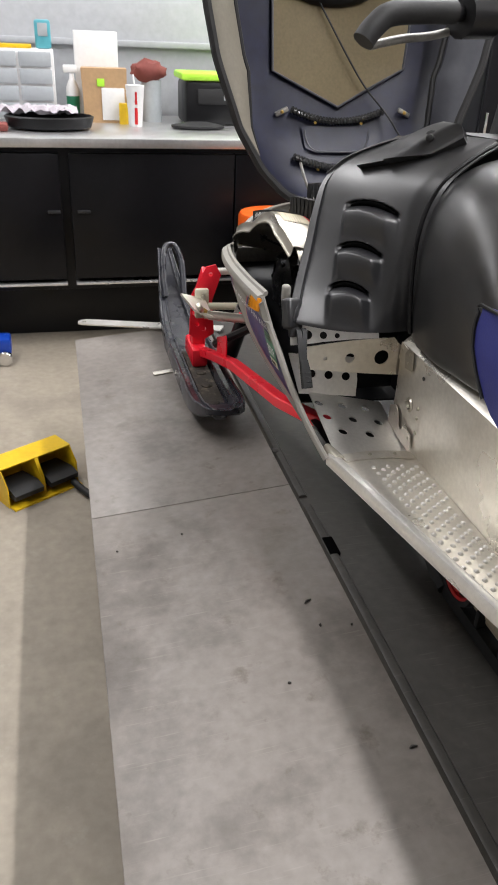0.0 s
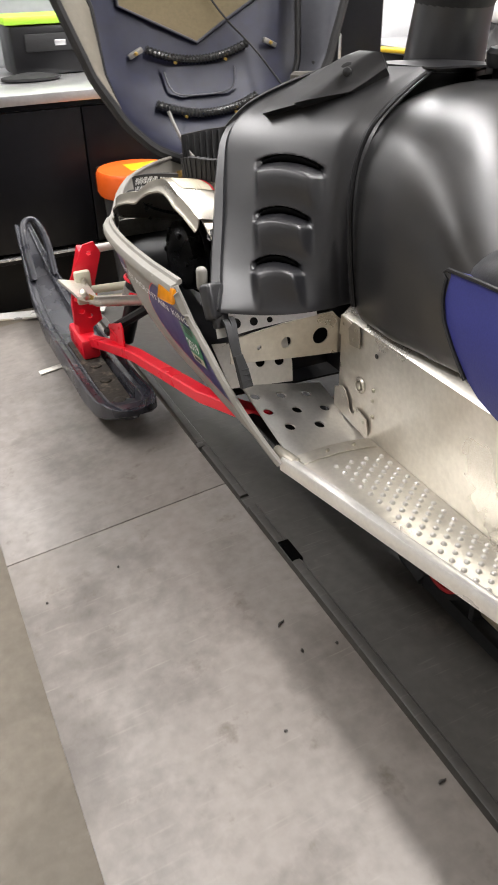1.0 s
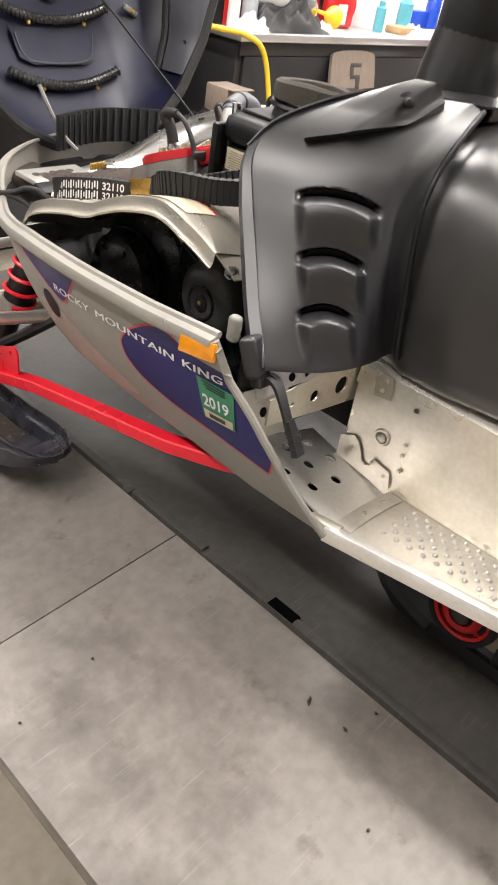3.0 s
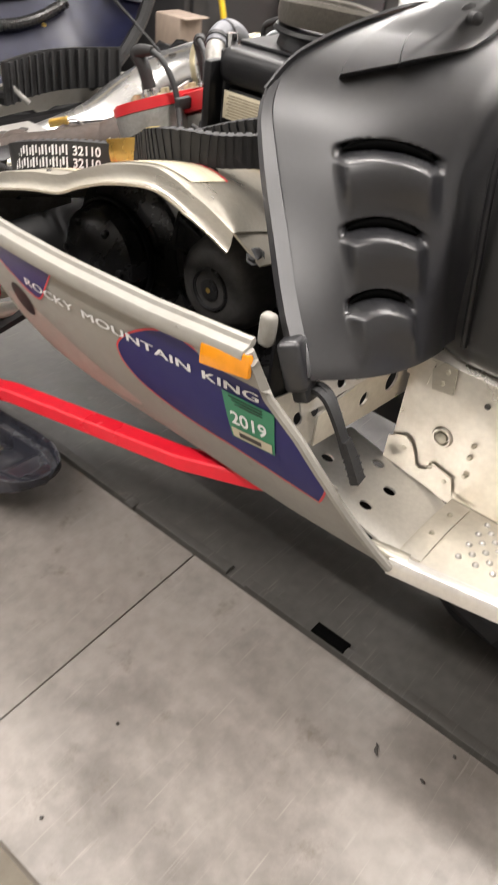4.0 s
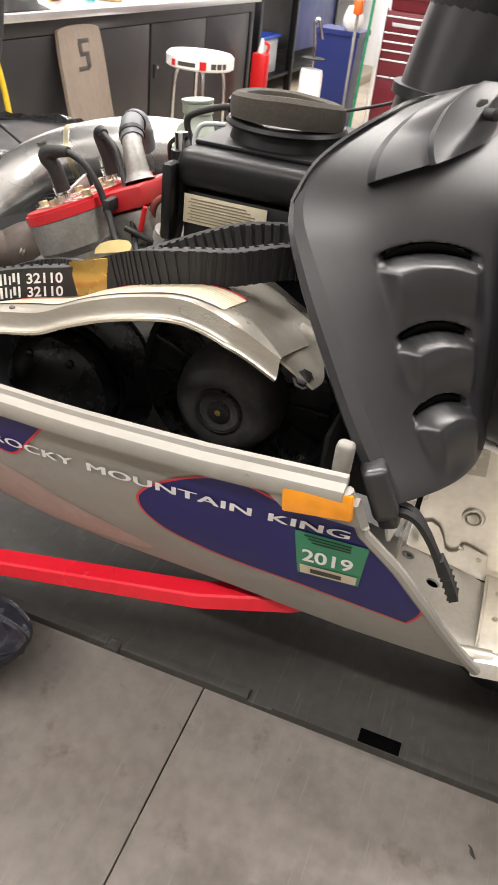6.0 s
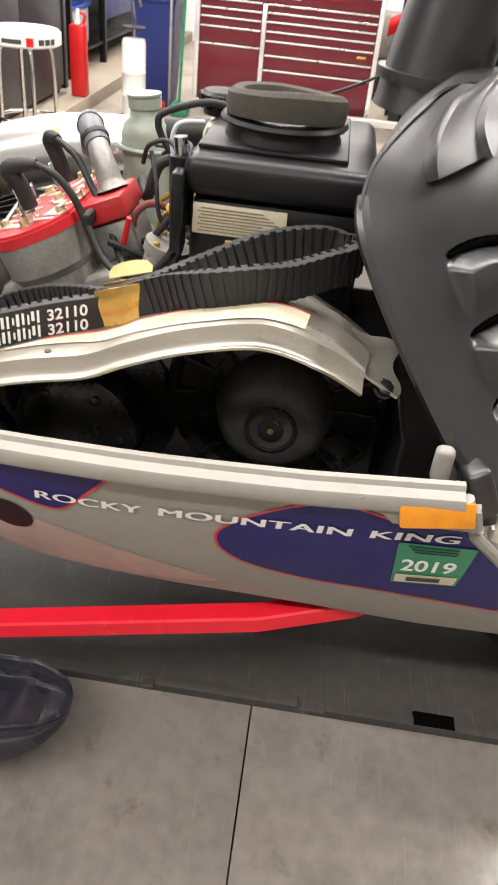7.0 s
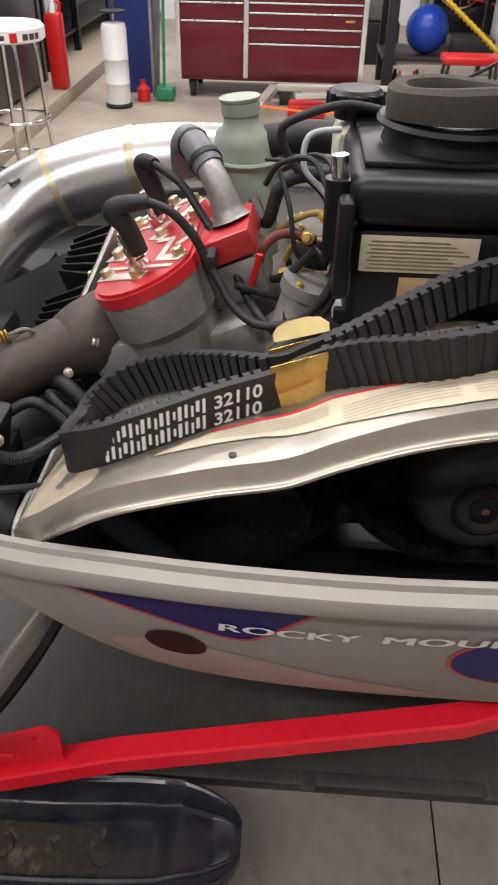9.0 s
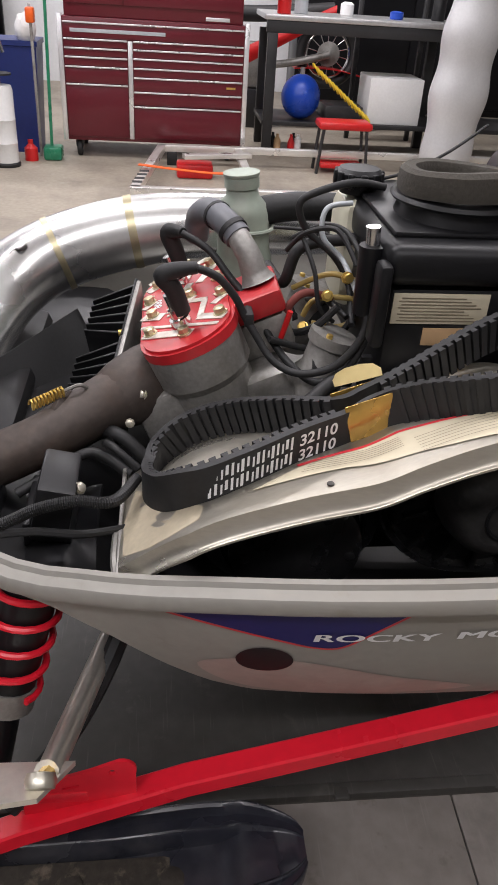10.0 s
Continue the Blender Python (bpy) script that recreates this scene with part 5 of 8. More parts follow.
for k in range(6):
    for y0, y1 in ((1.70 - 0.003 * k, 1.61), (1.60, 1.52), (1.51, 1.44)):
        q = (0.040 if y0 > 1.605 else 0.020) + k * (0.0036 if y0 > 1.605 else 0.0052)
        part("print_line", patch2([(y0, q), (y1, q), (y1, q + 0.0007), (y0, q + 0.0007)], on_guard(0.0020)), PRINT, label)
for y in (1.71,):
    part("guard_hole", lathe([(0.0032, 0), (0.0032, 0.0014)], 10, Matrix.Translation(on_guard(0.0004)(y - 0.03, 0.010))), INK, guard)
bolt(Vector((0.44, 1.36, 1.012)), (-0.6, -0.2, 0.7), 0.008, 0.008, BLACKPL2, guard)


part("tape_patch", patch2([(1.787, 0.030), (1.792, 0.012), (1.817, 0.004), (1.836, 0.002), (1.860, 0.012), (1.862, 0.075), (1.852, 0.14), (1.817, 0.075)], on_guard(0.0010)), TAPE, guard, "square of beige masking tape")


def disc(cx, cy, cz, profile, material, name, parent, n=40, label="", ring=False):
    return part(name, (hoop if ring else lathe)(profile, n, Matrix.Translation((cx, cy, cz)) @ Matrix.Rotation(radians(-90), 4, "Y")), material, parent, label)


# driven clutch
driven = disc(0.56, 1.463, 0.915, [(0.03, -0.02), (0.122, -0.012), (0.126, -0.004), (0.126, 0.004), (0.118, 0.008), (0.112, 0.004), (0.062, 0.016), (0.06, 0.02)], CLUTCHDARK, "driven_clutch", sled, 56, "black finned driven clutch with a domed hub")
disc(0.56, 1.463, 0.915, [(0.066, 0.012), (0.066, 0.03), (0.060, 0.055), (0.046, 0.068), (0.030, 0.070)], DOMEGREY, "hub_dome", driven)
disc(0.56, 1.463, 0.915, [(0.030, 0.066), (0.029, 0.0715), (0.024, 0.0715), (0.022, 0.062), (0.0145, 0.062), (0.014, 0.072), (0.008, 0.074)], CLUTCHDARK, "hub_centre", driven)
disc(0.4885, 1.463, 0.915, [(0.0275, -0.003), (0.0278, 0.001), (0.0262, 0.0015), (0.026, -0.003)], CLUTCHDARK, "hub_ring", driven, 36, ring=True)
disc(0.49, 1.463, 0.915, [(0.009, -0.002), (0.0095, 0.002), (0.007, 0.003), (0.004, 0.004), (0.002, 0.0045)], GOLD, "hub_bolt", driven, 6)
disc(0.493, 1.463, 0.915, [(0.0185, -0.006), (0.0188, 0.001), (0.0172, 0.0015), (0.0170, -0.006)], GOLDBAND, "hub_ring", driven, 32, ring=True)
disc(0.56, 1.463, 0.915, [(0.1265, 0.004), (0.1275, 0.008), (0.1245, 0.0115), (0.119, 0.0105), (0.118, 0.006)], CLUTCHDARK, "rim_ring", driven, 56, ring=True)
for i in range(16):
    a = TAU * i / 16
    b = box(-0.003, 0.066, -0.003, 0.014, 0.116, 0.003, 0.001)
    b.transform(Matrix.Translation((0.545, 1.463, 0.915)) @ Matrix.Rotation(a, 4, "X"))
    part("fin", b, CLUTCHDARK, driven)
# drive clutch
drive = disc(0.56, 1.685, 0.872, [(0.03, -0.02), (0.104, -0.014), (0.107, -0.008), (0.107, 0.0), (0.098, 0.006), (0.05, 0.02), (0.048, 0.03)], CLUTCHDARK, "drive_clutch", sled, 48, "dark drive clutch")
disc(0.54, 1.685, 0.872, [(0.070, -0.01), (0.074, 0.01), (0.070, 0.04), (0.055, 0.052), (0.03, 0.055), (0.012, 0.065)], CLUTCHDARK, "clutch_cover", drive)
disc(0.535, 1.685, 0.872, [(0.080, 0.0), (0.0815, 0.005), (0.0795, 0.010), (0.0765, 0.010), (0.0765, 0.0)], BLACKPL2, "clutch_ring", drive, ring=True)
for i in range(6):
    a = TAU * i / 6
    disc(0.495, 1.685 + 0.055 * math.cos(a), 0.872 + 0.055 * math.sin(a), [(0.006, 0), (0.006, 0.008), (0.003, 0.010)], CLUTCHDARK, "cover_bolt", drive, 8)

# crankcase and cylinders
HN = Vector((0, 0.40, 0.917))
HY = Vector((0, 0.917, -0.40))
HC = Vector((0.775, 1.788, 1.014))


def head_m(x, y, n):
    return HC + Vector((x, 0, 0)) + HY * y + HN * n


HM = Matrix.Translation(HC) @ Matrix((Vector((1, 0, 0)), HY, HN)).transposed().to_4x4() @ Matrix.Diagonal((0.82, 0.82, 1.0, 1.0))
engine = part("engine_block", box(0.63, 1.55, 0.75, 0.98, 1.84, 0.885, 0.02), CASTALU, sled, "grey twin-cylinder engine with red painted heads")
for cx in (-0.085, 0.085):
    b = lathe([(0.060, -0.16), (0.060, -0.125), (0.068, -0.12), (0.068, -0.085), (0.062, -0.08), (0.062, -0.045), (0.0695, -0.035), (0.0695, 0.0055)], 36, HM @ Matrix.Translation((cx, 0, 0)))
    cyl = part("cylinder", b, CASTALU, engine, "cast aluminium cylinder barrel", angle=30)
    part("port_boss", box(cx - 0.04, 0.02, -0.105, cx + 0.04, 0.115, -0.035, 0.012, m=HM), CASTALU, cyl)
    part("rear_boss", box(cx - 0.04, -0.11, -0.13, cx + 0.04, -0.02, -0.06, 0.012, m=HM), CASTALU, cyl)


def stadium(l, r, n=14):
    return [(l + r * math.cos(a), r * math.sin(a)) for a in [-math.pi / 2 + math.pi * i / n for i in range(n + 1)]] + [(-l + r * math.cos(a), r * math.sin(a)) for a in [math.pi / 2 + math.pi * i / n for i in range(n + 1)]]


head = part("cylinder_head", holed(stadium(0.085, 0.071), [], 0.012, HM @ Matrix.Translation((0, 0, 0.018))), REDHEAD, engine, "red painted cylinder head with silver stripes", angle=30)
part("head_plate", holed(stadium(0.085, 0.066), [], 0.004, HM @ Matrix.Translation((0, 0, 0.0215))), REDHEAD, head)


def head_bar(x0, y0, x1, y1, w):
    """A bare aluminium bar in the head's paint from one point to another."""
    d = Vector((x1 - x0, y1 - y0, 0))
    m = HM @ Matrix.Translation((x0, y0, 0.0215)) @ Matrix.Rotation(math.atan2(d.y, d.x), 4, "Z")
    part("stripe", box(0, -w / 2, 0, d.length, w / 2, 0.0013, 0.0004, m=m), HEADBARE, head)


for q in ((-0.071, 0.064, -0.116, -0.008, 0.017), (-0.040, 0.068, -0.118, -0.046, 0.007), (-0.003, 0.066, -0.026, 0.034, 0.020), (-0.007, -0.008, -0.022, -0.034, 0.012), (-0.022, -0.032, -0.075, -0.022, 0.010), (-0.074, -0.020, -0.103, -0.058, 0.016), (-0.049, -0.043, -0.030, -0.064, 0.012), (-0.030, -0.064, -0.012, -0.050, 0.014), (0.026, 0.066, 0.044, 0.046, 0.012), (0.050, 0.062, 0.070, 0.052, 0.010),
          (0.092, 0.060, 0.112, 0.020, 0.018), (0.122, 0.058, 0.134, 0.024, 0.012), (0.020, 0.006, -0.002, -0.016, 0.016), (0.052, -0.026, 0.108, -0.058, 0.014), (0.040, -0.002, 0.062, -0.012, 0.012), (0.080, -0.004, 0.118, -0.018, 0.012), (0.128, -0.010, 0.140, -0.046, 0.016), (0.076, 0.036, 0.070, 0.010, 0.010)):
    head_bar(*q)
part("numerals", text_mesh("800", 0.020, lambda u, v: HM @ Vector((0.012 + u, 0.036 + v * 0.9, 0.0224)), 1.05, 1.0), WHITELET, head)
for k in range(3):
    head_bar(-0.032 + 0.012 * k, 0.028, -0.032 + 0.012 * k, 0.014, 0.006)
for x, y in ((-0.072, 0.053), (-0.112, 0.002), (-0.011, 0.050), (-0.090, -0.052), (0.102, 0.042), (0.013, -0.010), (-0.023, -0.058), (0.110, -0.048), (0.142, -0.010), (0.045, 0.055), (0.040, -0.056)):
    bolt(HM @ Vector((x, y, 0.0215)), HN, 0.0066, 0.009, GOLDBAND, head, "head_bolt")
for x in (-0.078, 0.078):
    part("spark_plug", lathe([(0.015, 0.0), (0.015, 0.010), (0.011, 0.011), (0.011, 0.022), (0.0085, 0.024), (0.0085, 0.040)], 14, HM @ Matrix.Translation((x, 0.005, 0.0215))), CHROME, head, "bright spark plug")
# thermostat housing at the head's far end
part("outlet_block", box(-0.070, -0.140, -0.012, 0.034, -0.052, 0.017, 0.006, m=HM), REDHEAD, head, "red painted outlet block")
part("outlet_foot", box(-0.066, -0.136, -0.062, 0.032, -0.050, -0.0125, 0.010, m=HM), CASTALU, head)
thermo = part("thermostat", tube([(0.760, 1.710, 1.068), (0.762, 1.714, 1.077), (0.767, 1.722, 1.096), (0.776, 1.731, 1.110), (0.788, 1.737, 1.117)], 0.02, 18, 6, radii=[0.022, 0.0165, 0.0145, 0.014, 0.0135]), CASTALU, engine, "cast water outlet")
part("outlet_hose", tube([(0.782, 1.734, 1.113), (0.80, 1.746, 1.123), (0.84, 1.762, 1.126), (0.885, 1.775, 1.108), (0.905, 1.778, 1.075)], 0.0165, 16, 6), GREYHOSE, thermo)
part("hose_clamp", tube([(0.788, 1.738, 1.117), (0.793, 1.7415, 1.120)], 0.0182, 16, 1), BLACKRUB, thermo)
part("water_hose", tube([(0.96, 1.69, 1.095), (0.975, 1.62, 1.10), (0.98, 1.52, 1.09), (0.96, 1.44, 1.05)], 0.020, 14, 6), BLACKRUB, thermo)
part("hose_clamp", tube([(0.822, 1.755, 1.1255), (0.827, 1.757, 1.126)], 0.0182, 16, 1), BLACKRUB, thermo)
# ribbed mount in front of the heads
def tapered(b, y0, y1, cx, cz, f):
    """The mesh narrowed towards its y1 end by the factor f and tilted with the mount."""
    for v in b.verts:
        k = 1 - (1 - f) * min(1, max(0, (v.co.y - y0) / (y1 - y0)))
        v.co.x, v.co.z = cx + (v.co.x - cx) * k, cz + (v.co.z - cz) * k
    b.transform(MOUNT)
    return b


MOUNT = Matrix.Translation((0.822, 1.859, 1.018)) @ Matrix.Rotation(radians(-11), 4, "Z") @ Matrix.Rotation(radians(-25), 4, "Y") @ Matrix.Translation((-0.822, -1.871, -1.028))
mount = part("mount_plate", box(0.665, 1.868, 0.912, 0.855, 1.874, 1.028, 0.002, m=MOUNT), CASTALU, sled, "thin aluminium plate with black ribbed cover")
for i in range(2):
    x0 = 0.672 + i * 0.098
    cov = part("ribbed_cover", tapered(box(x0 + 0.004, 1.8745, 0.925, x0 + 0.086, 1.922, 1.006, 0.004), 1.8745, 1.922, x0 + 0.045, 0.962, 0.6), BLACKPL2, mount)
    part("cover_flange", box(x0 - 0.004, 1.8742, 0.915, x0 + 0.094, 1.879, 1.022, 0.002, m=MOUNT), BLACKPL2, cov)
    for k in range(6):
        xr = x0 + 0.002 + k * 0.0164
        part("rib", tapered(box(xr, 1.8785, 0.918, xr + 0.004, 1.934, 1.017, 0.001), 1.8785, 1.934, x0 + 0.045, 0.962, 0.62), BLACKPL2, cov)
    bolt(MOUNT @ Vector((x0 + 0.004, 1.878, 1.016)), (0, 1, 0), 0.004, 0.005, GOLD, cov)

# exhaust
yp = part("exhaust_manifold", tube([(0.688, 1.880, 0.945), (0.668, 1.905, 0.942), (0.63, 1.96, 0.925), (0.60, 2.05, 0.90), (0.60, 2.14, 0.88), (0.66, 2.20, 0.87)], 0.03, 16, 6, radii=[0.0365, 0.032, 0.029, 0.030, 0.031, 0.034]), RUST, sled, "browned steel exhaust manifold")
for q in ((0.655, 1.925, 0.937), (0.612, 2.01, 0.912)):
    part("joint_ring", lathe([(0.030, -0.006), (0.0345, -0.003), (0.0345, 0.003), (0.030, 0.006)], 18, Matrix.Translation(q) @ Matrix.Rotation(radians(70), 4, "X") @ Matrix.Rotation(radians(-30), 4, "Y")), RUST, yp)
fl = part("exhaust_flange", tube([(0.745, 1.815, 0.955), (0.722, 1.842, 0.952), (0.700, 1.866, 0.948), (0.686, 1.884, 0.945)], 0.04, 24, 5, radii=[0.044, 0.045, 0.042, 0.034]), RUST, yp, "browned exhaust flange")
for q in ((0.672, 1.846, 0.962), (0.690, 1.875, 0.908)):
    bolt(Vector(q), (-0.7, 0.5, 0.4), 0.005, 0.006, ZINC, fl)
sp0, sp1 = Vector((0.645, 1.968, 0.962)), Vector((0.655, 1.932, 0.975))
part("coil_spring", sweep([sp0 + (sp1 - sp0) * (i / 80) + Vector((0.5 * math.cos(TAU * i / 8), 0.35 * math.cos(TAU * i / 8), math.sin(TAU * i / 8))) * 0.0065 for i in range(81)], circle(0.0014, 6)), GOLD, yp, "yellow zinc coil spring")
part("spring_hook", tube([(0.655, 1.932, 0.975), (0.66, 1.915, 0.98), (0.668, 1.905, 0.968), (0.672, 1.90, 0.95)], 0.002, 6, 5), CASTALU, yp)
pipe_pts = [(1.045, 1.56, 1.04), (1.055, 1.72, 1.045), (1.055, 1.86, 1.033), (1.04, 1.98, 1.0), (1.0, 2.05, 0.963), (0.935, 2.087, 0.922), (0.85, 2.10, 0.886), (0.72, 2.12, 0.87)]
pipe = part("expansion_chamber", tube(pipe_pts, 0.052, 28, 8, radii=[0.030, 0.047, 0.053, 0.055, 0.056, 0.056, 0.05, 0.034]), PIPE, sled, "satin silver expansion chamber with gold clamps")
ppath = spline(pipe_pts, 8)
prad = [0.030, 0.047, 0.053, 0.055, 0.056, 0.056, 0.05, 0.034]
for f in (2.0, 2.95):
    ring = [interp(f + d, list(enumerate(prad))) + 0.0016 for d in (0, 0.09)]
    q0, q1 = [ppath[int((f + d) * 8)] + (ppath[int((f + d) * 8) + 1] - ppath[int((f + d) * 8)]) * ((f + d) * 8 % 1) for d in (0, 0.09)]
    part("pipe_clamp", tube([q0, q1], ring[0], 28, 1, radii=ring), GOLDBAND, pipe, "pale gold clamp band")

mark_m = Matrix.Translation((0.985, 2.028, 1.028))
part("pipe_mark", tube([mark_m @ Vector(q) for q in ((0.004, -0.012, 0.000), (-0.004, -0.004, -0.004), (0.003, 0.004, -0.006), (-0.003, 0.012, -0.011))], 0.0022, 6, 5), INK, pipe, "dark scribbled mark")
part("pipe_tail", tube([(1.045, 1.58, 1.04), (1.03, 1.50, 1.02), (1.0, 1.44, 0.96)], 0.028, 16, 6), RUST, pipe)
part("pipe_shield", sheet(lambda u, v: Vector((0.985 - 0.22 * u - 0.02 * v, 1.95 + 0.14 * u - 0.05 * v, 0.935 - 0.02 * u - 0.10 * v)), 12, 6, 0.004), BLACKRUB, sled, "dark heat shield below the pipe")

# airbox with foam ring
air = part("airbox", box(0.632, 1.392, 0.98, 0.90, 1.588, 1.112, 0.014), BLACKPL2, sled, "black plastic airbox with a cream label")
part("airbox_lid", box(0.624, 1.384, 1.1125, 0.91, 1.596, 1.157, 0.016, seg=4), BLACKPL2, air)
part("lid_step", box(0.655, 1.42, 1.1565, 0.88, 1.585, 1.163, 0.004), BLACKPL2, air)
lab = part("airbox_label", box(0.6300, 1.478, 1.072, 0.6318, 1.583, 1.106, 0.0004), PAPER, air, "cream paper label with small print")
for k in range(8):
    part("print_line", box(0.6292, 1.486 + 0.006 * (k * 5 % 4), 1.0755 + k * 0.0036, 0.6299, 1.577 - 0.003 * (k % 2), 1.0765 + k * 0.0036, 0), PRINT, lab, smooth=False)
part("airbox_label", box(0.6300, 1.495, 1.047, 0.6318, 1.545, 1.067, 0.0004), CARD, air)
part("latch", box(0.612, 1.592, 1.05, 0.64, 1.606, 1.14, 0.005), BLACKPL2, air)
rn = 40
b = bmesh.new()
prof = [(0.047, 0.0), (0.047, 0.020), (0.051, 0.026), (0.062, 0.027), (0.0675, 0.023), (0.069, 0.012), (0.067, 0.0)]
rings = []
for i in range(rn):
    a = TAU * i / rn
    row = []
    for r, z in prof:
        w = 1 + 0.02 * math.sin(3 * a + 1) + 0.012 * math.sin(7 * a)
        row.append(b.verts.new((0.73 + r * w * math.cos(a), 1.498 + r * w * math.sin(a), 1.184 + z * (1 + 0.06 * math.sin(2 * a + 0.6)) * 1.08 - 0.006 * math.cos(a))))
    rings.append(row)
for i in range(rn):
    for j in range(len(prof)):
        b.faces.new((rings[i][j], rings[(i + 1) % rn][j], rings[(i + 1) % rn][(j + 1) % len(prof)], rings[i][(j + 1) % len(prof)]))
part("foam_ring", b, FOAMGREY, air, "weathered grey-brown foam intake ring")
part("intake_neck", lathe([(0.072, 0.002), (0.074, 0.005), (0.071, 0.009), (0.047, 0.010), (0.047, -0.01)], 36, Matrix.Translation((0.73, 1.498, 1.1765)), close=False), BLACKPL2, air)
part("intake_collar", lathe([(0.068, 0.0), (0.063, 0.017)], 36, Matrix.Translation((0.73, 1.498, 1.1625))), BLACKPL2, air)
part("intake_bottom", lathe([(0.054, 0), (0.054, 0.002)], 24, Matrix.Translation((0.73, 1.498, 1.1800))), BLACKRUB, air)
# carburettors behind the heads
for x in (0.70, 0.86):
    cb = part("carburettor", lathe([(0.026, -0.05), (0.032, -0.045), (0.032, -0.01), (0.025, 0.0), (0.025, 0.03), (0.029, 0.032), (0.029, 0.045)], 20, Matrix.Translation((x, 1.635, 0.985)) @ Matrix.Rotation(radians(15), 4, "X")), CASTALU, engine)
    part("throat", lathe([(0.024, 0), (0.024, 0.05)], 18, Matrix.Translation((x, 1.60, 0.985)) @ Matrix.Rotation(radians(-90), 4, "X")), BLACKRUB, cb)
    for sx in (-0.02, 0.02):
        bolt(Vector((x + sx, 1.635, 1.028)), (0, -0.2, 1), 0.004, 0.008, GOLD, cb)
# bottles
bot = part("coolant_bottle", lathe([(0.040, -0.12), (0.040, -0.03), (0.037, -0.02), (0.037, 0.03), (0.033, 0.045), (0.0235, 0.053), (0.0215, 0.064), (0.0240, 0.066), (0.0240, 0.080), (0.019, 0.083)], 28, Matrix.Translation((0.957, 1.71, 1.063)) @ Matrix.Rotation(radians(-4), 4, "X")), BOTTLE, sled, "milky green coolant bottle")
part("bottle_strap", tube([(0.957 + 0.042 * math.cos(a), 1.71 + 0.042 * math.sin(a), 1.076) for a in [TAU * i / 20 for i in range(20)]], 0.003, 6, 1, True), BOTTLE, bot)
part("bottle_flange", lathe([(0.0245, 0), (0.0252, 0.002), (0.0252, 0.004), (0.02, 0.005)], 20, Matrix.Translation((0.957, 1.716, 1.144)) @ Matrix.Rotation(radians(-6), 4, "X")), BOTTLE, bot)
oil = part("oil_reservoir", box(0.795, 1.550, 1.02, 0.885, 1.605, 1.153, 0.014), CREAM, sled, "cream oil reservoir with a black cap")
part("oil_cap", lathe([(0.022, 0), (0.022, 0.010), (0.028, 0.011), (0.029, 0.024), (0.024, 0.029), (0.012, 0.030)], 28, Matrix.Translation((0.835, 1.585, 1.157))), BLACKPL2, oil, "black ribbed cap")
for k in range(12):
    part("cap_rib", box(0.026, -0.0042, 0.003, 0.0312, 0.0042, 0.021, 0.002, m=Matrix.Translation((0.835, 1.585, 1.162)) @ Matrix.Rotation(TAU * k / 12, 4, "Z")), BLACKPL2, oil)
# plug leads
for nm, boot, wire in (("plug_lead", [(0.710, 1.801, 1.048), (0.707, 1.811, 1.076), (0.704, 1.822, 1.092), (0.702, 1.808, 1.100), (0.700, 1.785, 1.104)], [(0.700, 1.787, 1.104), (0.700, 1.763, 1.094), (0.700, 1.743, 1.072), (0.699, 1.731, 1.050), (0.692, 1.718, 1.030), (0.676, 1.697, 1.004), (0.660, 1.668, 0.996), (0.650, 1.630, 1.012), (0.650, 1.604, 1.050), (0.660, 1.603, 1.085)]),
                       ("plug_lead", [(0.838, 1.798, 1.046), (0.836, 1.804, 1.070), (0.835, 1.815, 1.098), (0.828, 1.809, 1.104), (0.815, 1.798, 1.106)], [(0.815, 1.799, 1.106), (0.795, 1.767, 1.092), (0.770, 1.741, 1.066), (0.742, 1.717, 1.045), (0.720, 1.698, 1.016), (0.690, 1.676, 0.994), (0.662, 1.648, 0.984), (0.652, 1.618, 1.006), (0.654, 1.600, 1.045), (0.662, 1.602, 1.085)])):
    w = part(nm, tube(wire, 0.0046, 10, 8), BLACKRUB, sled, "thick black ignition lead")
    part("boot", tube(boot, 0.011, 14, 6, radii=[0.0105, 0.0105, 0.0115, 0.009, 0.0065]), BLACKRUB, w)
part("lead_clip", box(0.692, 1.720, 1.036, 0.748, 1.731, 1.054, 0.004), BLACKRUB, sled)
part("ignition_coil", tube([(0.665, 1.602, 1.07), (0.665, 1.604, 1.145)], 0.014, 14, 1), BLACKPL2, sled)
part("coil_tip", tube([(0.664, 1.604, 1.145), (0.664, 1.606, 1.165)], 0.008, 12, 1), CHROME, sled)
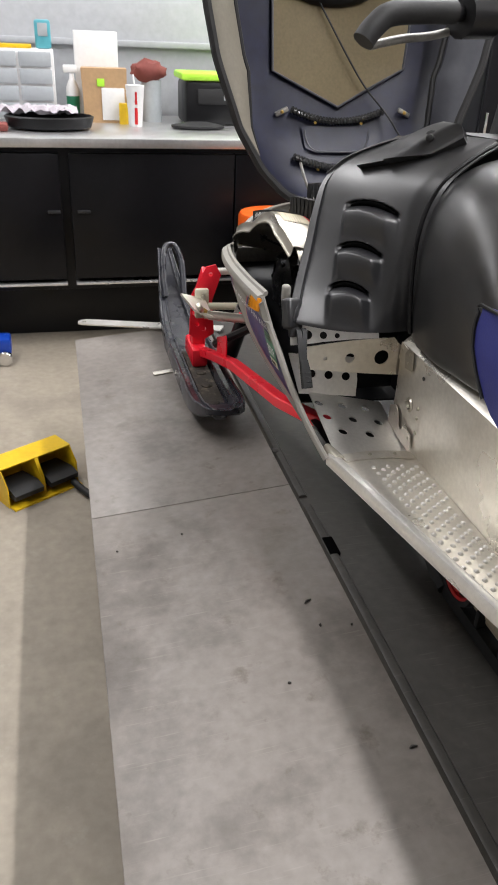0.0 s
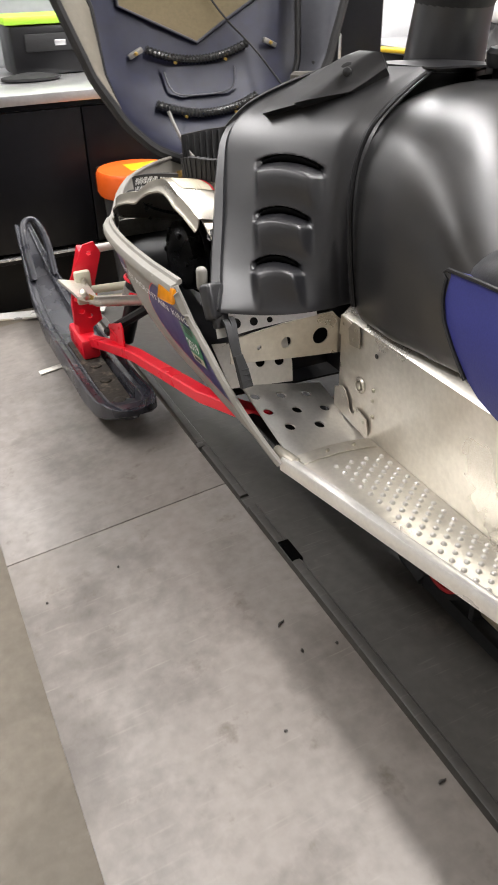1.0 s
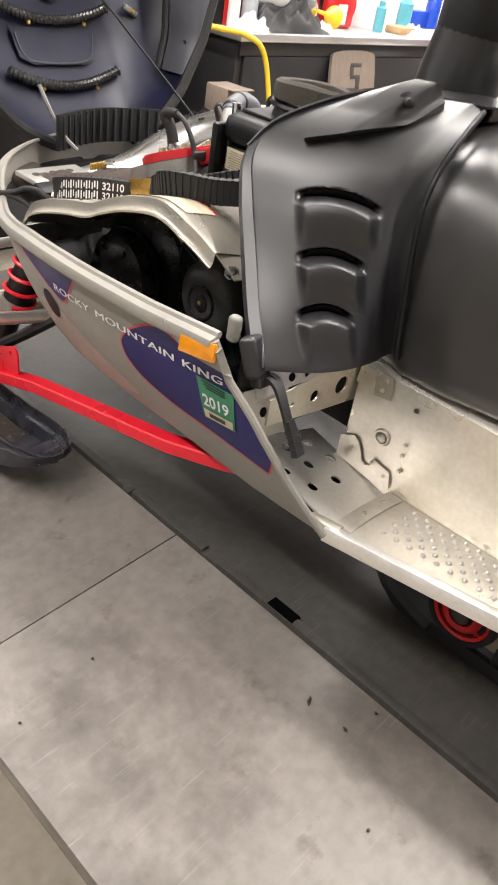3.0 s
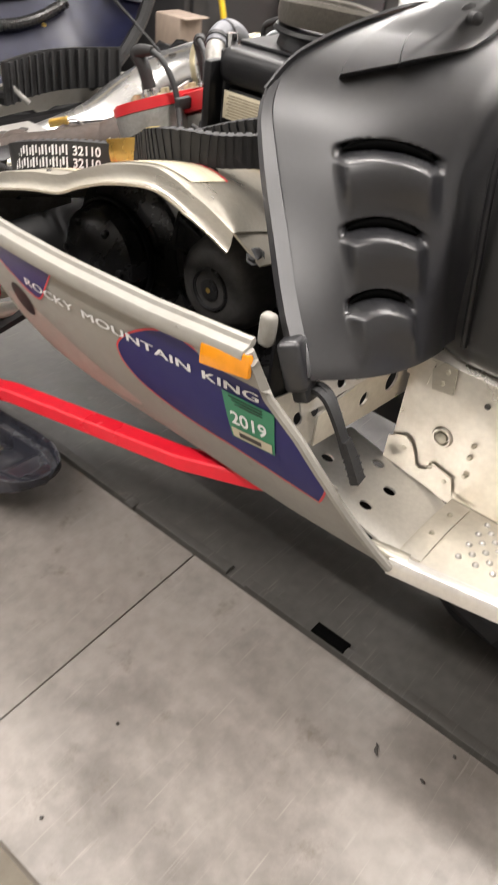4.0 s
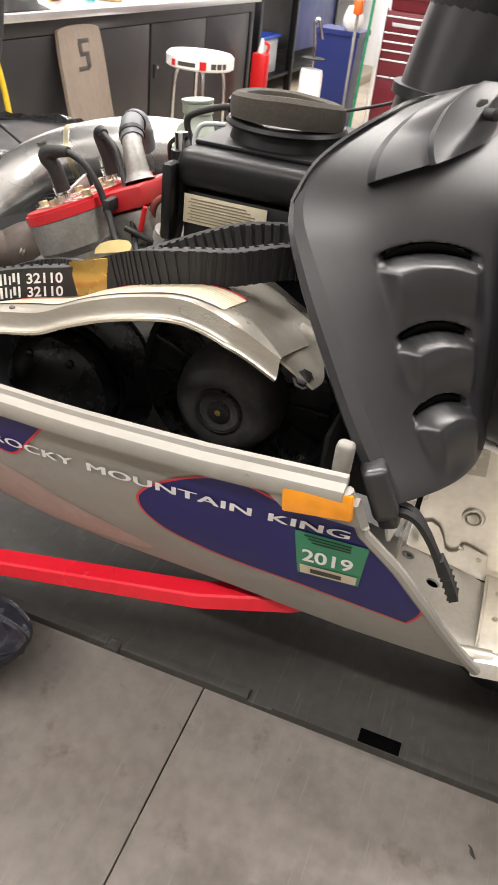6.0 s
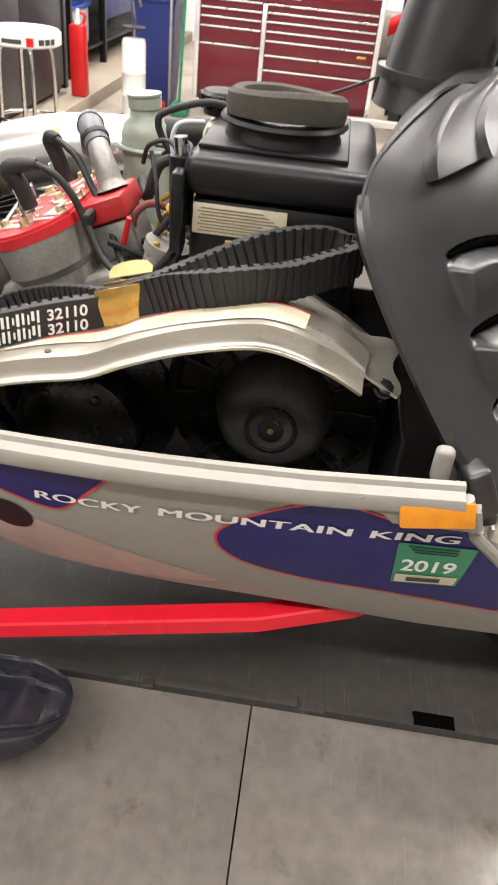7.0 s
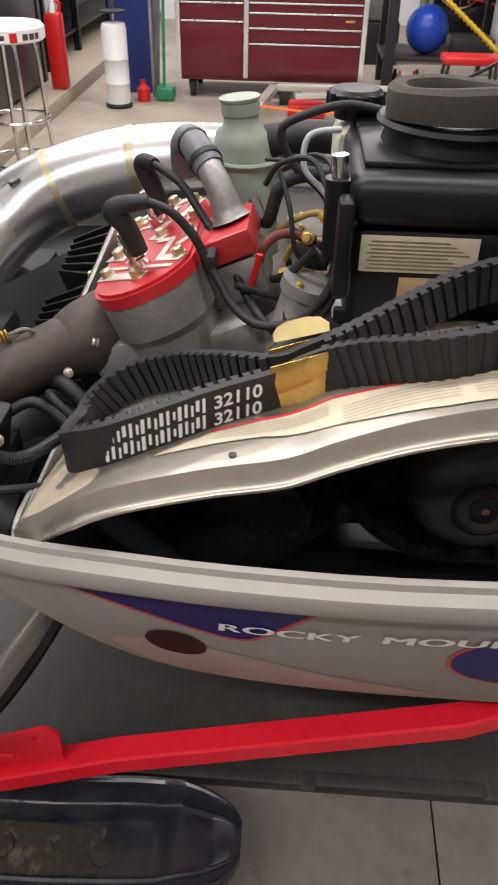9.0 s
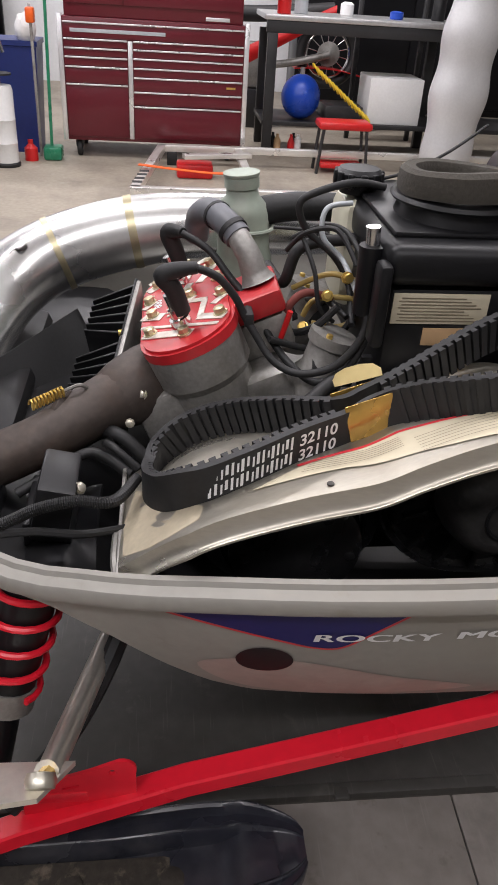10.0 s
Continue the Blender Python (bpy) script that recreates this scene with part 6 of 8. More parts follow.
# hoses and wires between bottle and airbox
for pts, r, m_, lb in (
        ([(0.70, 1.70, 1.02), (0.72, 1.64, 1.0), (0.74, 1.60, 1.02), (0.75, 1.585, 1.07), (0.74, 1.592, 1.11)], 0.004, BLACKRUB, "black wire"),
        ([(0.83, 1.66, 1.10), (0.80, 1.63, 1.125), (0.76, 1.61, 1.13), (0.70, 1.604, 1.12)], 0.003, BLACKRUB, "black wire"),
        ([(0.80, 1.64, 1.03), (0.76, 1.625, 1.045), (0.72, 1.607, 1.04)], 0.0035, BLACKRUB, "black wire"),
        ([(0.84, 1.69, 1.06), (0.80, 1.673, 1.052), (0.80, 1.656, 1.096), (0.80, 1.608, 1.107), (0.78, 1.573, 1.112), (0.74, 1.59, 1.08)], 0.0075, BLACKRUB, "black hose"),
        ([(0.80, 1.560, 1.172), (0.80, 1.60, 1.176), (0.80, 1.65, 1.160), (0.80, 1.661, 1.145), (0.80, 1.648, 1.117), (0.79, 1.614, 1.09), (0.77, 1.596, 1.06), (0.72, 1.60, 1.03)], 0.0045, BLACKRUB, "black wire"),
        ([(0.79, 1.60, 1.155), (0.78, 1.632, 1.150), (0.77, 1.635, 1.12), (0.76, 1.61, 1.095), (0.70, 1.605, 1.08)], 0.0032, CLEARGREY, "grey wire"),
        ([(0.76, 1.652, 1.024), (0.76, 1.637, 1.046), (0.75, 1.595, 1.051), (0.75, 1.578, 1.033), (0.755, 1.605, 1.013), (0.76, 1.640, 1.015)], 0.0036, AMBERHOSE, "amber fuel hose"),
        ([(0.80, 1.66, 1.045), (0.77, 1.62, 1.075), (0.74, 1.58, 1.07)], 0.0036, AMBERHOSE, "amber fuel hose"),
        ([(0.74, 1.678, 1.01), (0.735, 1.675, 1.045), (0.74, 1.655, 1.062), (0.755, 1.62, 1.05)], 0.0048, MAROON, "dark red hose"),
        ([(0.715, 1.684, 1.015), (0.712, 1.676, 1.05)], 0.0035, REDPL, "red wire"),
        ([(0.87, 1.68, 1.10), (0.86, 1.62, 1.098), (0.82, 1.57, 1.09)], 0.0022, BLACKRUB, "thin black wire"),
        ([(0.86, 1.56, 1.165), (0.90, 1.50, 1.17), (0.96, 1.43, 1.185), (1.02, 1.36, 1.21)], 0.0022, BLACKRUB, "thin black cable"),
        ([(0.60, 1.70, 0.95), (0.64, 1.64, 0.99), (0.66, 1.60, 1.0), (0.67, 1.55, 0.98)], 0.009, BLACKRUB, "black hose"),
        ([(0.70, 1.72, 0.96), (0.70, 1.66, 0.96), (0.72, 1.58, 0.97)], 0.012, BLACKRUB, "black hose")):
    part("hose", tube(pts, r, 10, 8), m_, sled, lb)
for q, ax in (((0.742, 1.628, 1.058), (-1, 0.2, 0.4)), ((0.758, 1.650, 1.010), (-0.8, 0.3, 0.5)), ((0.722, 1.612, 1.088), (-1, 0, 0.3))):
    bolt(Vector(q), ax, 0.0055, 0.012, GOLD, sled, "hose_fitting")
for pts, r in (([(0.76, 1.66, 1.12), (0.735, 1.648, 1.09), (0.725, 1.640, 1.05), (0.73, 1.620, 1.03)], 0.0028), ([(0.78, 1.675, 1.10), (0.75, 1.66, 1.13), (0.73, 1.628, 1.14), (0.70, 1.608, 1.11)], 0.003), ([(0.79, 1.68, 1.02), (0.745, 1.668, 1.01), (0.715, 1.645, 1.03), (0.705, 1.622, 1.06)], 0.0045)):
    part("hose", tube(pts, r, 8, 8), BLACKRUB, sled, "black wire")
part("connector", box(0.655, 1.585, 1.12, 0.675, 1.60, 1.142, 0.003), CREAM, sled)
part("connector", box(0.735, 1.565, 1.085, 0.755, 1.59, 1.105, 0.003), PAPER, sled)
# front corner of the bay: black boxes and corrugated hose
part("front_box", box(0.500, 1.908, 0.89, 0.575, 1.946, 0.955, 0.004, m=Matrix.Translation((0.53, 1.95, 0.94)) @ Matrix.Rotation(radians(12), 4, "X") @ Matrix.Translation((-0.53, -1.95, -0.94))), BLACKPL2, sled, "black plastic box in the nose")
part("front_tray", sheet(lambda u, v: Vector((pan_x(1.89 + 0.20 * u, 0.9) + 0.02 + 0.17 * v, 1.89 + 0.20 * u, 0.872 - 0.012 * u + 0.010 * math.sin(6 * u + 3 * v) + 0.006 * math.sin(13 * u - 5 * v))), 36, 24, 0.004), BLACKPL2, sled, "black moulded tray in the nose")
for k, (y0, h) in enumerate(((1.915, 0.014), (1.955, 0.018), (1.995, 0.012))):
    part("tray_rib", box(0.50 + 0.012 * k, y0, 0.866, 0.60, y0 + 0.009, 0.884 + h, 0.003), BLACKPL2, sled)
corr = [(0.475, 2.02, 0.912), (0.48, 1.97, 0.930), (0.482, 1.94, 0.944), (0.484, 1.905, 0.951), (0.49, 1.87, 0.946), (0.55, 1.85, 0.93)]
cpath = spline(corr, 34)
part("corrugated_hose", sweep(cpath, circle(0.0062, 10), scale=[1.0 if i % 2 else 0.82 for i in range(len(cpath))]), BLACKRUB, sled, "corrugated black hose", angle=20)
part("hose", tube([(0.475, 2.02, 0.915), (0.478, 1.95, 0.920), (0.478, 1.90, 0.916), (0.50, 1.86, 0.905)], 0.0042, 8, 8), BLACKRUB, sled)
bolt(Vector((0.52, 1.905, 0.94)), (-0.5, -0.6, 0.6), 0.005, 0.005, ZINC, sled)
bolt(Vector((0.608, 1.858, 0.962)), (-1, 0.2, 0.3), 0.004, 0.005, ZINC, sled)
for pts, r in (([(0.62, 1.84, 0.905), (0.635, 1.872, 0.93), (0.66, 1.90, 0.915), (0.64, 1.95, 0.89)], 0.008), ([(0.60, 1.86, 0.90), (0.612, 1.90, 0.922), (0.60, 1.94, 0.905), (0.58, 1.98, 0.89)], 0.006), ([(0.59, 1.85, 0.915), (0.60, 1.875, 0.935), (0.625, 1.885, 0.925), (0.64, 1.86, 0.90)], 0.0045)):
    part("hose", tube(pts, r, 10, 6), BLACKRUB, sled, "black hose")
for x in (0.48, 0.52, 0.56):
    part("nose_plate_hole", lathe([(0.008, 0), (0.008, 0.001)], 12, Matrix.Translation((x + 0.10, 2.06, 0.927))), INK, sled)
part("nose_plate", box(0.555, 2.02, 0.915, 0.70, 2.10, 0.926, 0.003), ALUBRIGHT, sled, "holed aluminium nose plate")
part("guard_hinge", tube([(0.43, 1.866, 0.899), (0.45, 1.869, 0.908), (0.50, 1.869, 0.905)], 0.0035, 6, 4), CASTALU, sled)

# ---- the drive belt, lying on the guard ----
BELT = [(0.503, 1.633), (0.491, 1.668), (0.4745, 1.707), (0.456, 1.751), (0.450, 1.787), (0.470, 1.818), (0.515, 1.837), (0.560, 1.840), (0.590, 1.822), (0.601, 1.785), (0.592, 1.743), (0.565, 1.70), (0.538, 1.656), (0.541, 1.62), (0.551, 1.585), (0.566, 1.545), (0.584, 1.50), (0.600, 1.455), (0.606, 1.422), (0.590, 1.398), (0.556, 1.399), (0.520, 1.425), (0.488, 1.462), (0.468, 1.495), (0.464, 1.525), (0.472, 1.553), (0.489, 1.58), (0.501, 1.606)]


def belt_base(x, y):
    return guard_z(min(max(y, 1.41), 1.85)) - 0.042 * min(1, max(0, (x - 0.41) / 0.2)) + 0.0065 + 0.027 * sstep((1.60 - y) / 0.17) * sstep((x - 0.47) / 0.10) + 0.020 * sstep((1.48 - y) / 0.09)


bp = spline([(x, y, 0) for x, y in BELT], 10, True)
bp = [Vector((p.x, p.y, belt_base(p.x, p.y))) for p in bp]
belt = solid("drive_belt", sweep(bp, [(-0.0035, 0.0), (0.0035, 0.0), (0.0035, 0.036), (-0.0035, 0.036)], True, (0, 0, 1)), BELTRUB, "black toothed rubber drive belt held by a gold card sleeve", "belt")
# cogs along the inside
fr = frames(bp, True, (0, 0, 1))
tooth = bmesh.new()
vs = bmesh.ops.create_cube(tooth, size=1.0)["verts"]
for v in vs:
    v.co = Vector((v.co.x * 0.006, v.co.y * 0.0058 * (1.2 if v.co.x > 0 else 0.8), v.co.z * 0.036))
tooth_me = mesh_of(tooth, "cog", BELTRUB, False)
rib_me = mesh_of(box(-0.0009, -0.0026, -0.0178, 0.0009, 0.0026, 0.0178, 0.0), "cog", BELTRUB, False)
run, nxt, cogs = 0.0, 0.0, 0
for i in range(len(bp)):
    p, q = bp[i], bp[(i + 1) % len(bp)]
    seg = (q - p).length
    while nxt < run + seg:
        c = p + (q - p) * ((nxt - run) / seg)
        side, lift_ = fr[i]
        t = (q - p).normalized()
        # the loop runs so that its inside lies to one side
        inner = side
        m = Matrix((inner, t, lift_)).transposed().to_4x4()
        if not 1.605 < c.y < 1.652:
            o = new("cog", tooth_me)
            o.parent = belt
            o.matrix_world = Matrix.Translation(c + inner * 0.0055 + lift_ * 0.018) @ m
            cogs += 1
        if c.y < 1.6:
            o = new("cog", rib_me)
            o.parent = belt
            o.matrix_world = Matrix.Translation(c - inner * 0.0042 + lift_ * 0.018) @ m
        nxt += 0.0098
    run += seg
sm = Matrix.Translation((0.5205, 1.632, 1.0335)) @ Matrix.Rotation(radians(-16), 4, "X") @ Matrix.Rotation(radians(8), 4, "Z")
sb = box(-0.024, -0.0235, -0.0195, -0.0225, 0.0235, 0.0195, 0.0004, m=sm)
sb = join(sb, box(-0.0224, -0.0235, -0.0195, 0.0224, 0.0235, -0.018, 0.0004, m=sm))
sb = join(sb, box(0.0225, -0.0235, -0.0195, 0.024, 0.0235, 0.010, 0.0004, m=sm))
part("sleeve", sb, BRASS, belt, "gold card sleeve")
part("sleeve_flap", holed([(-0.024, 0.0), (0.024, 0.0), (0.0245, 0.008), (0.018, 0.0145), (0.006, 0.017), (-0.010, 0.0165), (-0.020, 0.013), (-0.0245, 0.007)], [], 0.0012, Matrix.Translation((0.546, 1.632, 1.0475)) @ Matrix.Rotation(radians(-16), 4, "X") @ Matrix.Rotation(radians(-90), 4, "Z") @ Matrix.Rotation(radians(40), 4, "X")), LITGOLD, belt, "flap of the gold card sleeve")


def on_belt(s, h):
    """A place on the belt's outer face, s metres forward from the sleeve."""
    path = bp[0:70]
    run_ = 0.0
    for a, c in zip(path, path[1:]):
        d = (c - a).length
        if run_ + d >= s:
            p = a + (c - a) * ((s - run_) / d)
            t = (c - a).normalized()
            return p + Vector((-t.y, t.x, 0)) * 0.0042 + Vector((0, 0, h))
        run_ += d
    return path[-1] + Vector((-0.0042, 0, h))


def belt_bar(s0, s1, h0, h1, n=4):
    b = bmesh.new()
    A = [b.verts.new(on_belt(s0 + (s1 - s0) * i / n, h0)) for i in range(n + 1)]
    B = [b.verts.new(on_belt(s0 + (s1 - s0) * i / n, h1)) for i in range(n + 1)]
    for i in range(n):
        b.faces.new((A[i], A[i + 1], B[i + 1], B[i]))
    return b


# the printing: plain bars, and the number that can be read
for h0 in (0.003, 0.019):
    for k in range(17):
        s0 = 0.081 + k * 0.0050
        part("printed_bar", belt_bar(s0, s0 + (0.0024, 0.0030, 0.0020)[k % 3], h0 + (0.0, 0.003, 0.0, 0.001)[k % 4], h0 + (0.0134, 0.0134, 0.0105)[k % 3], 2), WHITELET, belt, smooth=False)
    tb_ = text_mesh("32110", 0.0165, lambda u, v: on_belt(0.074 - u, h0 + v), 1.0, 1.0)
    part("printed_number", tb_, WHITELET, belt, smooth=False)
part("belt_stitch", belt_bar(0.0, 0.001, 0.002, 0.034, 1), WHITELET, belt, smooth=False)

# ---- the raised hood ----
HW = [(0.93, 0.10), (0.97, 0.19), (1.03, 0.255), (1.14, 0.325), (1.32, 0.392), (1.46, 0.42), (1.62, 0.43), (1.72, 0.41), (1.78, 0.33), (1.80, 0.2)]
HB = [(0.93, 0.05), (1.0, 0.12), (1.1, 0.17), (1.3, 0.21), (1.5, 0.23), (1.7, 0.20), (1.80, 0.12)]


def hood_fn(u, v):
    """The hood's shell: u across from side to side, v from the hinge up."""
    z = 0.93 + 0.87 * v
    a = math.pi * u
    w, d = interp(z, HW), interp(z, HB)
    c, s = math.cos(a), math.sin(a)
    x = XC - w * math.copysign(abs(c) ** 0.62, c)
    y = 2.235 + 0.10 * v + d * abs(s) ** 0.75
    return Vector((x, y, z))


hood = part("hood", sheet(lambda u, v: hood_fn(u, v), 56, 44, 0.006), HOODIN, sled, "open hood, blue and grey inside, tipped forward")
for u0, mat_, w in ((0.0, HOODBEIGE, 0.08), (1.0, HOODGREY, 0.085)):
    sgn = 1 if u0 == 0 else -1

    def band(u, v, sgn=sgn, w=w, u0=u0):
        vv = 0.16 + 0.84 * u
        p = hood_fn(u0, vv)
        k = min(1.0, 0.25 + u * 2.5)
        return Vector((p.x + sgn * w * v * k, p.y - 0.012 + 0.075 * v * v - 0.01, p.z))
    part("side_band", sheet(band, 40, 8, 0.004), mat_, hood, "wide inner side band")
    part("edge_seal", tube([hood_fn(u0, i / 24) + Vector((-sgn * 0.004, -0.018, 0)) for i in range(25)], 0.013, 8, 2), BLACKRUB, hood, "black rubber edge seal")
    part("inner_seal", tube([Vector((hood_fn(u0, 0.16 + 0.84 * i / 20).x + sgn * (w + 0.008) * min(1, 0.25 + i / 20 * 2.5), 2.30 + 0.10 * (0.16 + 0.84 * i / 20), hood_fn(u0, 0.16 + 0.84 * i / 20).z)) for i in range(21)], 0.009, 8, 2), BLACKRUB, hood)
part("band_slot", box(1.135, 2.262, 1.125, 1.175, 2.282, 1.142, 0.004, m=Matrix.Identity(4)), BLACKRUB, hood, "dark slot in the side band")


def inner(x, z, lift_=0.0):
    """A place on the hood's inside."""
    w, d = interp(z, HW), interp(z, HB)
    f = min(0.999, abs(x - XC) / w) ** (1 / 0.62)
    s = math.sqrt(max(0.0, 1 - f * f))
    return Vector((x, 2.235 + 0.10 * (z - 0.93) / 0.87 + d * s ** 0.75 - 0.008 - lift_, z))


pad = [(0.655, 1.50), (0.655, 1.285), (0.865, 1.19), (1.075, 1.30), (1.10, 1.50), (1.05, 1.66), (0.70, 1.66)]
part("heat_pad", patch2(pad, lambda a, c: inner(a, c, 0.006)), FOIL, hood, "bronze-brown heat pad with a pointed lower edge")
part("pad_edge", tube([inner(a, c, 0.005) for a, c in ((0.655, 1.50), (0.655, 1.285), (0.76, 1.2375), (0.865, 1.19), (0.97, 1.245), (1.075, 1.30), (1.10, 1.50))], 0.004, 6, 1), HOODGREY, hood)
part("head_lamp_shell", loft([[inner(XC, 1.56, 0.0) + Vector((w * 1.7 * math.cos(a), d, w * math.sin(a))) for a in [TAU * i / 32 for i in range(32)]] for w, d in ((0.105, 0.0), (0.10, -0.02), (0.085, -0.035), (0.05, -0.042))]), BLACKPL2, hood, "black back of a head lamp")
for z, w in ((1.15, 0.15), (1.022, 0.15)):
    pts = [inner(0.86 + w * (i / 12 * 2 - 1), z + 0.032 * abs(i / 12 * 2 - 1) ** 2, 0.012) for i in range(13)]
    lp = spline(pts, 5)
    part("wire_loom", sweep(lp, circle(0.0125, 12), scale=[1.0 if i % 2 else 0.72 for i in range(len(lp))]), LOOM, hood, "black corrugated wire loom", angle=15)
    for i in (3, 9):
        part("loom_clip", lathe([(0.004, 0), (0.004, 0.006)], 8, Matrix.Translation(pts[i] + Vector((0, -0.012, -0.011))) @ Matrix.Rotation(radians(90), 4, "X")), GOLD, hood)
part("hood_recess", patch2([(0.745, 1.135), (0.975, 1.135), (0.965, 1.075), (0.93, 1.062), (0.79, 1.062), (0.755, 1.075)], lambda a, c: inner(a, c, 0.004)), HOODIN, hood, "blue recessed panel")
part("recess_edge", tube([inner(a, c, 0.004) for a, c in ((0.755, 1.125), (0.765, 1.085), (0.80, 1.066), (0.92, 1.066), (0.955, 1.085), (0.965, 1.125))], 0.0028, 6, 4), HOODGREY, hood)
for x, z in ((0.68, 1.175), (1.075, 1.18)):
    part("hood_bracket", box(-0.022, -0.006, -0.007, 0.022, 0.006, 0.007, 0.003, m=Matrix.Translation(inner(x, z, 0.008)) @ Matrix.Rotation(radians(-25 if x < XC else 25), 4, "Y")), CASTALU, hood)
    bolt(inner(x, z, 0.014), (0, -1, 0), 0.004, 0.008, GOLD, hood)
part("hood_cord", tube([inner(0.80, 1.47, 0.02), inner(0.93, 1.27, 0.03), inner(1.02, 1.16, 0.05), (1.05, 2.15, 1.02), (1.04, 2.05, 0.97)], 0.003, 6, 8), BLACKRUB, hood, "thin black restraint cord")
part("hinge_strap", tube([(0.685, 2.21, 1.06), (0.695, 2.19, 1.02), (0.715, 2.17, 0.97), (0.735, 2.14, 0.94)], 0.0045, 6, 6), CASTALU, hood)
part("nose_duct", sheet(lambda u, v: Vector((0.70 + 0.28 * u, 2.16 + 0.04 * math.sin(math.pi * u), 0.935 + 0.075 * v)), 20, 4, 0.006), BLACKRUB, sled, "black ribbed nose duct")
for i in range(14):
    part("duct_rib", box(0.71 + 0.02 * i, 2.150 + 0.04 * math.sin(math.pi * (0.01 + 0.02 * i) / 0.28), 0.937, 0.714 + 0.02 * i, 2.157 + 0.04 * math.sin(math.pi * (0.01 + 0.02 * i) / 0.28), 1.008, 0.001), BLACKRUB, sled)

# ---- workbench with black doors ----
bench = thing("workbench", "black steel workbench with a bare steel counter", "workbench")
part("counter", box(-2.2, 3.53, 0.912, 2.05, 4.49, 0.952, 0.005), COUNTER, bench, "scratched bare steel counter")
part("body", box(-2.18, 3.60, 0.27, 2.03, 4.48, 0.9115, 0.004), BENCHBLACK, bench)
part("plinth", box(-2.15, 3.75, 0.0, 2.0, 4.45, 0.2695, 0.004), BLACKPL2, bench)
for x0, x1, hx in ((-1.45, -0.745, -0.80), (-0.74, 0.005, -0.03), (0.045, 0.79, 0.10), (0.795, 1.50, 0.85)):
    d = part("door", box(x0, 3.56, 0.33, x1, 3.5995, 0.885, 0.006), BENCHBLACK, bench, "glossy black bench door")
    part("handle", box(hx - 0.028, 3.545, 0.632, hx + 0.028, 3.5595, 0.646, 0.004), BLACKSTEEL, d)
    part("door_trim", box(x0, 3.556, 0.300, x1, 3.5995, 0.311, 0.003), TOOLTRIM, d, "thin bright strip")
# what stands on it
org = thing("drawer_organizer", "grey plastic small-parts organizer with clear drawers", "organizer")
part("case", box(-0.32, 4.16, 0.952, 0.02, 4.32, 1.265, 0.006), WHITEPL, org)
for r in range(4):
    for c in range(2):
        part("drawer", box(-0.305 + c * 0.162, 4.148, 0.965 + r * 0.075, -0.155 + c * 0.162, 4.1595, 1.03 + r * 0.075, 0.004), CLEARGREY, org)
t = thing("hand_gauge", "teal plastic hand gauge on the organizer", "gauge")
part("body", box(-0.06, 4.2, 1.2655, 0.015, 4.24, 1.39, 0.012), TEALPL, t)
part("screen", box(-0.045, 4.197, 1.32, 0.0, 4.1998, 1.375, 0.001), CLEARGREY, t)
solid("level", box(-0.30, 4.18, 1.2655, -0.08, 4.21, 1.285, 0.004), YELLOW, "yellow and black pocket level on the organizer", "level")
spray = thing("spray_bottle", "clear spray bottle half full of green cleaner", "bottle")
part("bottle", lathe([(0.028, 0), (0.032, 0.01), (0.032, 0.11)], 20, Matrix.Translation((0.10, 4.22, 0.952))), GREENPL, spray)
part("neck", lathe([(0.032, 0.11), (0.03, 0.15), (0.012, 0.19), (0.012, 0.21)], 20, Matrix.Translation((0.10, 4.22, 0.952))), WHITEPL, spray)
part("trigger", box(0.06, 4.21, 1.165, 0.125, 4.23, 1.20, 0.006), WHITEPL, spray)
bag = thing("paper_bag", "brown paper parts bag with a white label", "bag")
part("bag_body", loft([[Vector((x, y, z)) for x, y in ((0.15 - k * 0.01, 4.10), (0.355 + k * 0.004, 4.10), (0.36, 4.22), (0.15, 4.22))] for k, z in ((0, 0.952), (0.5, 1.08), (1, 1.195))]), CARD, bag)
part("bag_label", box(0.235, 4.0955, 0.965, 0.345, 4.0985, 1.11, 0.001), WHITEPL, bag)
part("green_mark", box(0.215, 4.0955, 1.115, 0.25, 4.0985, 1.15, 0.001), LIME, bag)
solid("white_carton", box(0.12, 4.225, 0.952, 0.33, 4.30, 1.35, 0.004, m=Matrix.Identity(4)), WHITEPL, "white carton standing behind the paper bag", "carton")
cup = thing("drink_cup", "white paper cup with a red bottle print", "cup")
part("cup_body", lathe([(0.030, 0), (0.031, 0.002), (0.045, 0.178), (0.046, 0.182)], 28, Matrix.Translation((0.385, 3.98, 0.952))), WHITEPL, cup)
part("red_print", lathe([(0.0335, 0.012), (0.0385, 0.08), (0.0385, 0.085)], 28, Matrix.Translation((0.385, 3.9775, 0.952)) @ Matrix.Diagonal((0.42, 1, 1, 1)), close=False), REDPL, cup)
part("red_print", lathe([(0.0405, 0.1), (0.041, 0.13), (0.0435, 0.155)], 28, Matrix.Translation((0.385, 3.9775, 0.952)) @ Matrix.Diagonal((0.33, 1, 1, 1)), close=False), REDPL, cup)
part("straw", tube([(0.385, 3.98, 1.12), (0.378, 3.985, 1.18)], 0.004, 8, 1), WHITEPL, cup)
solid("striped_tape", lathe([(0.022, 0), (0.022, 0.095)], 18, Matrix.Translation((0.335, 4.06, 0.952))), YELLOW, "yellow and black hazard tape roll", "tape")
jar = thing("tool_jar", "steel jar with a maroon work glove on top", "jar")
part("jar_body", lathe([(0.05, 0), (0.05, 0.19), (0.045, 0.195)], 20, Matrix.Translation((0.49, 4.2, 0.952))), CLEARGREY, jar)
gl = bmesh.new()
